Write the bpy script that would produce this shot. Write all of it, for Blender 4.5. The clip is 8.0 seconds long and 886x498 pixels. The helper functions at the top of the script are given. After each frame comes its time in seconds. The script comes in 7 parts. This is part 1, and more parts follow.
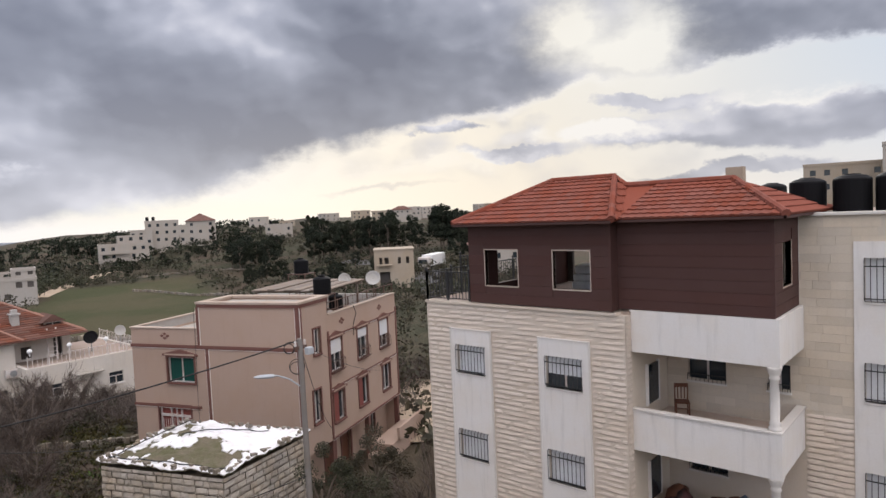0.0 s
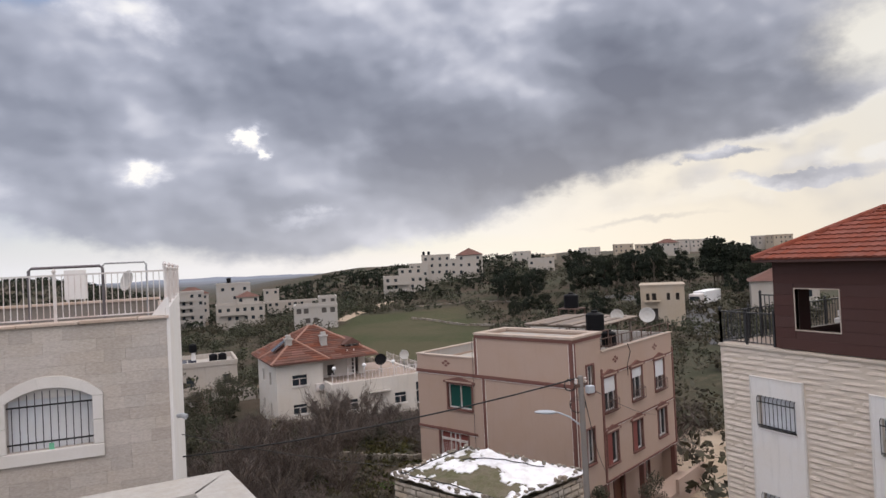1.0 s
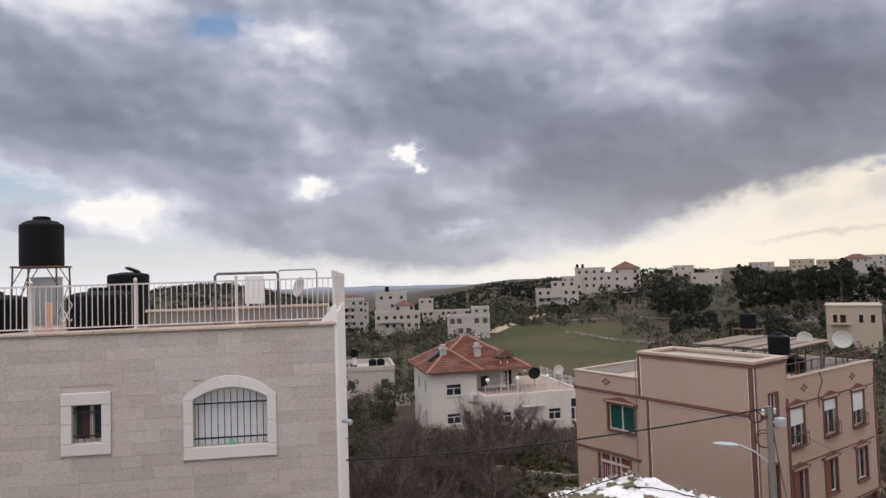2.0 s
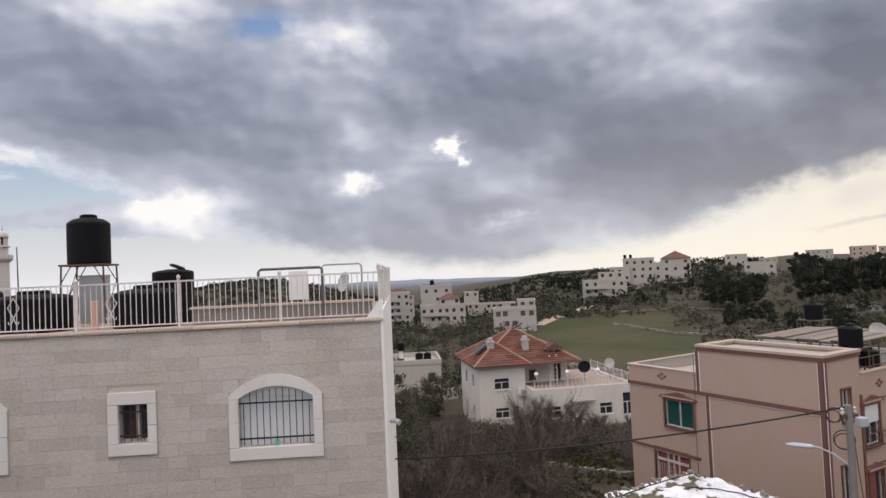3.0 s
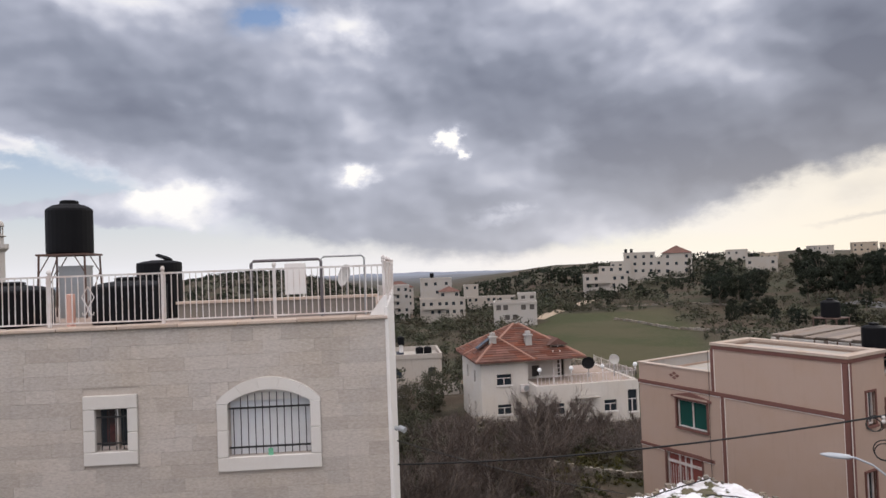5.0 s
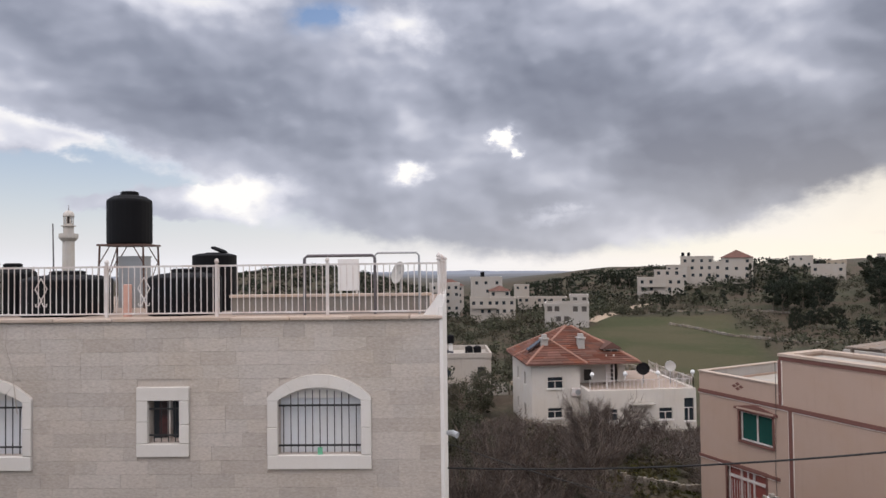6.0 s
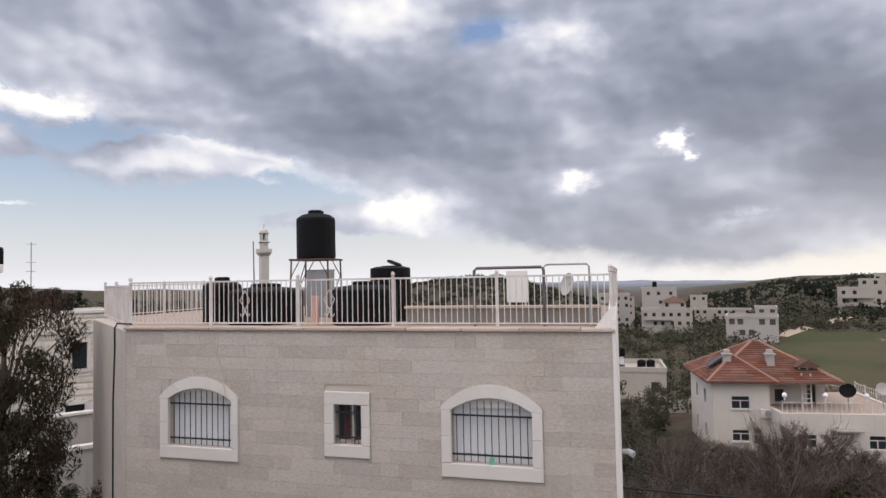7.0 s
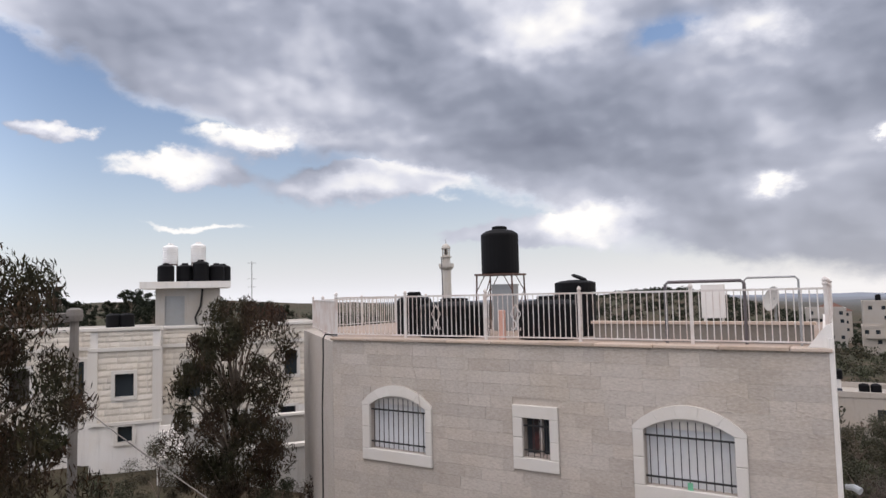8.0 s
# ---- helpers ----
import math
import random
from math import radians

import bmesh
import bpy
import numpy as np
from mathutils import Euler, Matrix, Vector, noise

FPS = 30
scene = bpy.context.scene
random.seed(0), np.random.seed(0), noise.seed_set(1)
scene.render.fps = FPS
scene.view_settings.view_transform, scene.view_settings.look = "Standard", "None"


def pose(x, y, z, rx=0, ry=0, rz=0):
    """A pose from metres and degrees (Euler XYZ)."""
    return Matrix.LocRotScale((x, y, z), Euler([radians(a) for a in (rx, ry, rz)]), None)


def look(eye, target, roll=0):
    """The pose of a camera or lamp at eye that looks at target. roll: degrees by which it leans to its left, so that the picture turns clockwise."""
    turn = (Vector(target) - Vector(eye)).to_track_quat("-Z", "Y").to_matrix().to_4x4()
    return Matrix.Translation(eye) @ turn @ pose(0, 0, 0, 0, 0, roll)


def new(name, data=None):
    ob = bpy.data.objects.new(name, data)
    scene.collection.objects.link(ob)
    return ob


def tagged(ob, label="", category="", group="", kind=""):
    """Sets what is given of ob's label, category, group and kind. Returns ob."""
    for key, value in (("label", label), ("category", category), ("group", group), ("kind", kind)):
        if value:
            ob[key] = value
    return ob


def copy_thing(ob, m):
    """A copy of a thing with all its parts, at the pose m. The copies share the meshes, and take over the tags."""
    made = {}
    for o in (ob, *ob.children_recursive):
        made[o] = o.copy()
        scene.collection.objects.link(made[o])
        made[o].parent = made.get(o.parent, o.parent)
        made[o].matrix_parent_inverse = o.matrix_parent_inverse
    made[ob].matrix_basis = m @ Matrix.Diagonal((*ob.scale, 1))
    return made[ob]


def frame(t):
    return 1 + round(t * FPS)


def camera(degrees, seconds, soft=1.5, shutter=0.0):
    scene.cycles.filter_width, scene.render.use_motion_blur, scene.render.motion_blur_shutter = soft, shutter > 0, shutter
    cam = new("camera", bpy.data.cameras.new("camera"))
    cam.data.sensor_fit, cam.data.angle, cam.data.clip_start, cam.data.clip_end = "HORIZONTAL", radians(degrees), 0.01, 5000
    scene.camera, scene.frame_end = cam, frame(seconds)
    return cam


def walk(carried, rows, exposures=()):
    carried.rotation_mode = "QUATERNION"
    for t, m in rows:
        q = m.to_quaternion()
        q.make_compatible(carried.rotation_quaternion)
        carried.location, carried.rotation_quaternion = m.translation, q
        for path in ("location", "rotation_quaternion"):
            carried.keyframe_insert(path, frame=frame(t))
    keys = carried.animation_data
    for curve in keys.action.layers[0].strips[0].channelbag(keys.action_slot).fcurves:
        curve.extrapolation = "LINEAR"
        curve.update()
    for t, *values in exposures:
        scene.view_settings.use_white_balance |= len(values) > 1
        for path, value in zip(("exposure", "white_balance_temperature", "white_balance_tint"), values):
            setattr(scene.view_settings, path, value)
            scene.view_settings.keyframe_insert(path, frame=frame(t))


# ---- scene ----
cam = camera(69.1, 8.0)
PATH = [
    (0, (-0.321, -4.355, 10.557), (1.194, -3.054, 10.442), -2.6),
    (0.5, (-0.447, -4.022, 10.594), (0.768, -2.434, 10.556), -3.0),
    (1, (-0.661, -3.629, 10.624), (0.237, -1.842, 10.652), -2.8),
    (1.5, (-0.695, -3.265, 10.602), (-0.064, -1.368, 10.671), -2.3),
    (2, (-0.704, -2.846, 10.612), (-0.245, -0.901, 10.696), -1.8),
    (3.5, (-0.631, -1.633, 10.628), (-0.32, 0.341, 10.686), -2.8),
    (4, (-0.694, -1.235, 10.643), (-0.367, 0.737, 10.693), -2.9),
    (5.5, (-0.673, -0.28, 10.636), (-0.38, 1.698, 10.68), -1.1),
    (6, (-0.741, -0.006, 10.652), (-0.573, 1.987, 10.696), -0.7),
    (6.5, (-0.712, 0.072, 10.651), (-0.771, 2.07, 10.709), -0.9),
    (7, (-0.814, -0.003, 10.687), (-1.154, 1.966, 10.771), -1.1),
    (7.5, (-0.886, -0.164, 10.715), (-1.538, 1.723, 10.832), -1.2),
    (8, (-0.904, -0.233, 10.731), (-1.765, 1.568, 10.867), -1.3),
]
walk(cam, [(t, look(e, g, r)) for t, e, g, r in PATH], exposures=[(0.0, 0.10), (0.7, 0.04), (1.5, -0.06), (4.0, -0.02), (8.0, 0.03)])

# ---- world, sun ----
world = bpy.data.worlds.new("overcast_sky")
scene.world = world
world.use_nodes = True
SUN_AZ, SUN_EL = 62.0, 24.0


class Nodes:
    """Short spelling for a node tree."""

    def __init__(self, tree):
        self.t = tree

    def n(self, kind, **kw):
        node = self.t.nodes.new(kind)
        for k, v in kw.items():
            node.inputs[k].default_value = v
        return node

    def link(self, a, b):
        self.t.links.new(a, b)

    def put(self, sock, v):
        if isinstance(v, bpy.types.NodeSocket):
            self.link(v, sock)
        else:
            sock.default_value = v

    def m(self, op, a, b=0.0, c=0.0, clamp=False):
        node = self.t.nodes.new("ShaderNodeMath")
        node.operation, node.use_clamp = op, clamp
        self.put(node.inputs[0], a)
        self.put(node.inputs[1], b)
        self.put(node.inputs[2], c)
        return node.outputs[0]

    def step(self, v, lo, hi):
        node = self.t.nodes.new("ShaderNodeMapRange")
        node.interpolation_type = "SMOOTHSTEP"
        self.put(node.inputs[0], v)
        node.inputs[1].default_value, node.inputs[2].default_value = lo, hi
        return node.outputs[0]

    def mix(self, f, a, b, kind="MIX"):
        node = self.t.nodes.new("ShaderNodeMix")
        node.data_type, node.blend_type = "RGBA", kind
        self.put(node.inputs[0], f)
        self.put(node.inputs[6], a if isinstance(a, bpy.types.NodeSocket) else (*a, 1))
        self.put(node.inputs[7], b if isinstance(b, bpy.types.NodeSocket) else (*b, 1))
        return node.outputs[2]

    def noise(self, vec, scale, detail=4.0, rough=0.55, out=0):
        node = self.t.nodes.new("ShaderNodeTexNoise")
        if vec is not None:
            self.link(vec, node.inputs["Vector"])
        node.inputs["Scale"].default_value = scale
        node.inputs["Detail"].default_value = detail
        node.inputs["Roughness"].default_value = rough
        return node.outputs[out]

    def vec(self, x, y, z):
        node = self.t.nodes.new("ShaderNodeCombineXYZ")
        for i, v in enumerate((x, y, z)):
            self.put(node.inputs[i], v)
        return node.outputs[0]


W = Nodes(world.node_tree)
for node in list(world.node_tree.nodes):
    world.node_tree.nodes.remove(node)
tc = W.n("ShaderNodeTexCoord")
sx = W.n("ShaderNodeSeparateXYZ")
W.link(tc.outputs["Generated"], sx.inputs[0])
AZ = W.m("MULTIPLY", W.m("ARCTAN2", sx.outputs[0], sx.outputs[1]), 57.2958)
EL = W.m("MULTIPLY", W.m("ARCSINE", sx.outputs[2]), 57.2958)
sky = W.n("ShaderNodeTexSky")
sky.sky_type, sky.sun_disc = "NISHITA", False
sky.sun_elevation, sky.sun_rotation = radians(SUN_EL), radians(SUN_AZ)
sky.air_density, sky.dust_density = 1.0, 1.5
flat = W.vec(W.m("MULTIPLY", AZ, 0.095), W.m("MULTIPLY", EL, 0.145), 0.0)
warp = W.noise(flat, 0.9, 2.0, 0.5, out=1)
ws = W.n("ShaderNodeSeparateXYZ")
W.link(warp, ws.inputs[0])
fray = W.noise(flat, 4.5, 6.0, 0.6, out=1)
rs = W.n("ShaderNodeSeparateXYZ")
W.link(fray, rs.inputs[0])


def cauliflower(du, dv, scale, detail):
    """Rounded cloud heads, taken a little to one side of each direction."""
    u = W.m("MULTIPLY_ADD", AZ, 0.095, W.m("MULTIPLY_ADD", rs.outputs[0], 0.07, W.m("MULTIPLY_ADD", ws.outputs[0], 0.35, du)))
    v = W.m("MULTIPLY_ADD", EL, 0.145, W.m("MULTIPLY_ADD", rs.outputs[1], 0.07, W.m("MULTIPLY_ADD", ws.outputs[1], 0.35, dv)))
    node = W.n("ShaderNodeTexVoronoi")
    node.feature, node.normalize = "SMOOTH_F1", True
    for key, value in (("Scale", scale), ("Detail", detail), ("Roughness", 0.5), ("Smoothness", 0.9)):
        node.inputs[key].default_value = value
    W.link(W.vec(u, v, 0.0), node.inputs["Vector"])
    return W.m("SUBTRACT", 1.0, node.outputs["Distance"])


heads = cauliflower(0.0, 0.0, 1.7, 2.6)
lit = W.m("SUBTRACT", heads, cauliflower(0.07, 0.10, 1.7, 2.0))
AZW = W.m("ADD", W.m("MULTIPLY_ADD", W.m("SUBTRACT", ws.outputs[0], 0.5), 9.0, AZ), W.m("MULTIPLY", W.m("SUBTRACT", rs.outputs[0], 0.5), 4.0))
ELW = W.m("ADD", W.m("MULTIPLY_ADD", W.m("SUBTRACT", ws.outputs[1], 0.5), 4.0, EL), W.m("ADD", W.m("MULTIPLY", W.m("SUBTRACT", rs.outputs[1], 0.5), 2.2), W.m("MULTIPLY", W.m("SUBTRACT", heads, 0.75), 2.4)))


def blob(az, el, wa, we):
    """A soft round patch of the cloud field, by azimuth and height."""
    a = W.m("POWER", W.m("ABSOLUTE", W.m("DIVIDE", W.m("SUBTRACT", AZW, az), wa)), 2.0)
    b = W.m("POWER", W.m("ABSOLUTE", W.m("DIVIDE", W.m("SUBTRACT", ELW, el), we)), 2.0)
    return W.m("EXPONENT", W.m("MULTIPLY", W.m("ADD", a, b), -1.0))


def gather(rows):
    total = 0.0
    for az, el, wa, we, gain in rows:
        total = W.m("MULTIPLY_ADD", blob(az, el, wa, we), gain, total)
    return total


# the lower edge of the cloud deck: azimuth (-90 to 110), height in degrees
edge = W.n("ShaderNodeValToRGB")
ramp = edge.color_ramp
ramp.interpolation = "B_SPLINE"
EDGE = ((-90, 23), (-62, 22), (-50, 15.5), (-35, 12), (-20, 9), (-9, 3.6), (6, -1.0), (21, -0.5), (29, 3.0), (36, 4.9), (46, 6.4), (57, 8.6), (66, 10.0), (80, 11), (110, 12))
while len(ramp.elements) < len(EDGE):
    ramp.elements.new(0.5)
for e, (a, h) in zip(ramp.elements, EDGE):
    e.position = (a + 90) / 200
    e.color = (h / 30, h / 30, h / 30, 1)
W.link(W.m("DIVIDE", W.m("ADD", AZW, 90), 200.0), edge.inputs[0])
B0 = W.m("MULTIPLY", edge.outputs[0], 30.0)
depth = W.m("SUBTRACT", ELW, B0)
deck = W.step(depth, -0.8, 1.2)
# lower banks of cloud and the gaps in the deck
banks = gather([(79, 6.0, 10, 2.4, 1.0), (-48, 10.7, 5.0, 1.3, 0.9), (-56.5, 13.2, 2.4, 0.9, 0.9), (-31, 9.8, 9, 1.8, 1.0), (-46, 6.1, 6, 0.45, 0.5), (-14, 5.5, 9, 1.6, 0.8), (-22, 5.0, 5, 0.7, 0.4), (57, 4.6, 6, 0.8, 0.75), (66, 6.2, 5, 0.9, 0.8), (74, 2.2, 9, 0.6, 0.6), (67, 8.6, 5, 0.7, 0.7), (44, 2.4, 12, 0.8, 0.35), (50, 6.8, 4, 0.7, 0.6), (-42, 13.6, 6, 1.2, 0.8)])
gaps = gather([(61.5, 15.5, 3.2, 2.4, 1.2), (66, 12.3, 4.0, 1.9, 1.2), (68, 15.5, 2.2, 2.6, 0.8), (-5.4, 21.2, 1.9, 1.6, 1.25), (78, 10.4, 9, 0.7, 0.75), (60, 9.0, 3.0, 0.8, 0.6)])
broken = W.m("MULTIPLY", W.step(heads, 0.70, 0.84), blob(60, 6.6, 17, 3.2))
cover = W.m("SUBTRACT", W.m("MAXIMUM", W.m("MAXIMUM", deck, W.step(banks, 0.25, 0.5)), W.m("MULTIPLY", broken, 0.9)), gaps, clamp=True)
roll = W.n("ShaderNodeTexNoise", Scale=0.7, Detail=3.0, Roughness=0.45, Distortion=0.2)
W.link(flat, roll.inputs["Vector"])
swell = roll.outputs[0]
light = gather([(9.2, 10.7, 0.75, 0.7, 1.3), (10.3, 9.6, 0.4, 0.35, 1.0), (2.2, 7.8, 1.6, 0.7, 0.75), (1.5, 20.6, 4.5, 1.8, 0.50), (-14, 22.5, 9, 2.2, 0.32), (20, 11.2, 2.6, 1.8, 0.25), (-50, 10.8, 6.0, 1.2, 0.5), (-56.5, 13.4, 2.4, 0.8, 0.6), (-33, 9.7, 8, 1.3, 0.40), (-12, 6.0, 5, 1.0, 0.45), (-24, 8.6, 4, 0.8, 0.35), (-42, 13.6, 6, 1.0, 0.5),
                (63, 6.2, 9, 1.0, 0.6), (50, 4.0, 12, 0.7, 0.5), (14.5, 4.0, 3, 0.5, 0.3), (66, 11, 7, 4, 0.30), (78, 8.6, 7, 0.6, 0.5), (-46, 6.1, 7, 0.5, 0.9), (30, 21, 9, 3, 0.15)])
dark = gather([(25, 11, 9, 4.2, 0.36), (33, 8, 8, 2.2, 0.26), (46, 12, 12, 5.0, 0.40), (40, 6.5, 8, 1.4, 0.24), (-13, 11.5, 11, 2.4, 0.28), (-30, 16.5, 10, 2.6, 0.16), (78, 13.6, 7, 2.4, 0.26), (12, 4.6, 10, 1.4, 0.14), (6, 15, 9, 2.0, 0.14), (79, 5.4, 8, 1.6, 0.20)])
# thin lit fringe along the lower edge, away from the rain under the middle
fringe = W.m("EXPONENT", W.m("MULTIPLY", W.m("POWER", W.m("ABSOLUTE", W.m("DIVIDE", W.m("SUBTRACT", depth, 0.1), 0.55)), 2.0), -1.0))
fringe = W.m("MULTIPLY", fringe, W.m("ADD", W.m("MULTIPLY", W.step(AZ, 34.0, 56.0), 0.45), W.m("MULTIPLY", W.step(AZ, -8.0, -22.0), 0.22)))
lum = W.m("ADD", W.m("MULTIPLY_ADD", lit, 1.3, 0.50), W.m("MULTIPLY", W.m("SUBTRACT", swell, 0.5), 1.5))
lum = W.m("SUBTRACT", W.m("ADD", W.m("ADD", lum, light), fringe), dark)
cl = W.n("ShaderNodeValToRGB")
cr = cl.color_ramp
cr.elements[0].position, cr.elements[0].color = 0.0, (0.165, 0.185, 0.255, 1)
cr.elements[1].position, cr.elements[1].color = 1.0, (1.05, 1.02, 0.99, 1)
for p, c in ((0.30, (0.255, 0.28, 0.362, 1)), (0.55, (0.41, 0.435, 0.535, 1)), (0.78, (0.70, 0.71, 0.80, 1))):
    e = cr.elements.new(p)
    e.color = c
W.link(lum, cl.inputs[0])
# clear air: the sky itself, hazy towards the horizon and warm under the sun
haze = W.m("EXPONENT", W.m("MULTIPLY", W.m("MAXIMUM", EL, 0.0), -0.13))
glow = W.m("EXPONENT", W.m("MULTIPLY", W.m("POWER", W.m("ABSOLUTE", W.m("DIVIDE", W.m("SUBTRACT", AZ, 50.0), 34.0)), 2.0), -1.0))
hazecol = W.mix(glow, (0.87, 0.865, 0.91), (1.10, 0.98, 0.81))
sk = W.n("ShaderNodeVectorMath")
sk.operation = "SCALE"
W.link(sky.outputs[0], sk.inputs[0])
sk.inputs["Scale"].default_value = 0.10
near = W.m("MULTIPLY", glow, W.step(AZ, 4.0, 40.0))
blue = W.mix(1.0, sk.outputs[0], (1.0, 1.13, 1.36), "MULTIPLY")
blue = W.mix(1.0, blue, W.mix(near, (0.52, 0.70, 0.95), (0.98, 0.92, 0.82)), "DARKEN")
clear = W.mix(haze, blue, hazecol)
clear = W.mix(W.m("MULTIPLY", blob(65, 14, 8, 5), 0.7), clear, (1.08, 1.05, 0.98))
veil = W.mix(W.m("MULTIPLY", haze, 0.35), cl.outputs[0], hazecol)
total = W.mix(cover, clear, veil)
# overhead and away from the sun the cloud is thinner and brighter
over = W.step(EL, 24.0, 62.0)
away = W.m("MULTIPLY", W.step(W.m("ABSOLUTE", W.m("SUBTRACT", AZ, 25.0)), 78.0, 125.0), W.step(EL, 0.0, 10.0))
thin = W.m("ADD", W.m("MULTIPLY", over, 0.8), W.m("MULTIPLY", away, 0.8), clamp=True)
total = W.mix(W.m("MULTIPLY", thin, 0.75), total, (0.52, 0.475, 0.455))
gain = W.m("ADD", W.m("MULTIPLY_ADD", over, 2.6, W.m("SUBTRACT", 1.0, W.m("MULTIPLY", W.step(AZ, 30.0, 62.0), 0.16))), W.m("MULTIPLY", away, 2.05))
bright = W.n("ShaderNodeVectorMath")
bright.operation = "SCALE"
W.link(total, bright.inputs[0])
W.link(gain, bright.inputs["Scale"])
total = bright.outputs[0]
bg = W.n("ShaderNodeBackground", Strength=1.0)
W.link(total, bg.inputs[0])
wo = W.n("ShaderNodeOutputWorld")
W.link(bg.outputs[0], wo.inputs[0])


sun = new("sun", bpy.data.lights.new("sun", "SUN"))
sun.data.energy, sun.data.angle, sun.data.color = 0.9, radians(20), (1.0, 0.95, 0.87)
sa, se = radians(SUN_AZ), radians(SUN_EL)
sun.matrix_world = look((0, 0, 60), Vector((0, 0, 60)) - Vector((math.sin(sa) * math.cos(se), math.cos(sa) * math.cos(se), math.sin(se))))


# ---- materials ----
def material(name, base, rough=0.85, metal=0.0, fine=(30.0, 0.10), broad=(0.8, 0.14), bump=0.15, rand=0.0,
             streak=0.0, tint=None, island=False, spec=0.3, bed=1.0):
    """A surface with grain, broad blotches, upright streaks and a spread from piece to piece."""
    m = bpy.data.materials.new(name)
    m.use_nodes = True
    N = Nodes(m.node_tree)
    bsdf = m.node_tree.nodes["Principled BSDF"]
    geo = N.n("ShaderNodeNewGeometry")
    pos = geo.outputs["Position"]
    dark = tuple(c * 0.55 for c in base)
    light = tuple(min(0.95, c * 1.35) for c in base)
    if tint is None:
        tint = tuple(c * f for c, f in zip(base, (0.95, 0.88, 0.78)))
    grain = pos
    if bed != 1.0:
        stretch = N.n("ShaderNodeVectorMath")
        stretch.operation = "MULTIPLY"
        N.link(pos, stretch.inputs[0])
        stretch.inputs[1].default_value = (1, 1, bed)
        grain = stretch.outputs[0]
    g = N.noise(grain, fine[0], 5.0, 0.65)
    b = N.noise(pos, broad[0], 4.0, 0.6)
    col = N.mix(N.m("MULTIPLY", N.step(b, 0.35, 0.7), broad[1] * 3.0, clamp=True), base, tint)
    gs = N.m("MULTIPLY", N.m("SUBTRACT", g, 0.5), fine[1] * 6.0)
    col = N.mix(N.m("MAXIMUM", gs, 0.0, clamp=True), col, light)
    col = N.mix(N.m("MAXIMUM", N.m("MULTIPLY", gs, -1.0), 0.0, clamp=True), col, dark)
    if streak:
        sep = N.n("ShaderNodeSeparateXYZ")
        N.link(pos, sep.inputs[0])
        sv = N.vec(N.m("MULTIPLY", sep.outputs[0], 5.0), N.m("MULTIPLY", sep.outputs[1], 5.0), N.m("MULTIPLY", sep.outputs[2], 0.5))
        s = N.step(N.noise(sv, 1.0, 4.0, 0.6), 0.5, 0.78)
        col = N.mix(N.m("MULTIPLY", s, streak), col, dark)
    if rand:
        r = geo.outputs["Random Per Island"] if island else N.n("ShaderNodeObjectInfo").outputs["Random"]
        hsv = N.n("ShaderNodeHueSaturation")
        N.link(col, hsv.inputs["Color"])
        N.link(N.m("MULTIPLY_ADD", r, 2.0 * rand, 1.0 - rand), hsv.inputs["Value"])
        r2 = N.m("FRACT", N.m("MULTIPLY", r, 17.3))
        N.link(N.m("MULTIPLY_ADD", r2, rand * 1.6, 1.0 - rand * 0.8), hsv.inputs["Saturation"])
        col = hsv.outputs["Color"]
    N.link(col, bsdf.inputs["Base Color"])
    rr = N.m("MULTIPLY_ADD", b, 0.2, rough - 0.1, clamp=True)
    N.link(rr, bsdf.inputs["Roughness"])
    bsdf.inputs["Metallic"].default_value = metal
    bsdf.inputs["Specular IOR Level"].default_value = spec
    if bump:
        bn = N.n("ShaderNodeBump", Strength=bump, Distance=0.02)
        N.link(g, bn.inputs["Height"])
        N.link(bn.outputs[0], bsdf.inputs["Normal"])
    return m


def glass_material(name, base=(0.02, 0.025, 0.03), rough=0.08):
    m = bpy.data.materials.new(name)
    m.use_nodes = True
    b = m.node_tree.nodes["Principled BSDF"]
    N = Nodes(m.node_tree)
    geo = N.n("ShaderNodeNewGeometry")
    n = N.noise(geo.outputs["Position"], 0.7, 2.0)
    N.link(N.mix(n, base, tuple(c * 1.6 for c in base)), b.inputs["Base Color"])
    b.inputs["Roughness"].default_value = rough
    b.inputs["Specular IOR Level"].default_value = 0.5
    return m


M = {}
M["stone_a"] = material("limestone_buff", (0.43, 0.385, 0.347), fine=(13, 0.34), broad=(0.7, 0.22), bump=0.9, rand=0.09, streak=0.10, tint=(0.40, 0.345, 0.29), bed=2.2)
M["mortar_a"] = material("limestone_joint", (0.42, 0.375, 0.338), fine=(20, 0.15), bump=0.3)
M["dressed"] = material("dressed_stone", (0.58, 0.55, 0.52), fine=(25, 0.05), broad=(0.9, 0.08), bump=0.12, rand=0.05, streak=0.1)
M["stone_b"] = material("rockface_stone_cream", (0.56, 0.485, 0.42), fine=(10, 0.12), broad=(0.5, 0.12), bump=0.5, rand=0.05, streak=0.08, bed=2.0)
M["stone_w"] = material("rockface_stone_white", (0.60, 0.55, 0.49), fine=(12, 0.1), broad=(0.5, 0.1), bump=0.6, rand=0.1, island=True, streak=0.15)
M["stone_s"] = material("sawn_stone_cream", (0.53, 0.465, 0.385), fine=(20, 0.08), broad=(0.6, 0.14), bump=0.2, rand=0.09, island=True, streak=0.12)
M["plaster_white"] = material("white_render_streaked", (0.66, 0.635, 0.615), fine=(18, 0.05), broad=(0.9, 0.12), bump=0.12, streak=0.32)
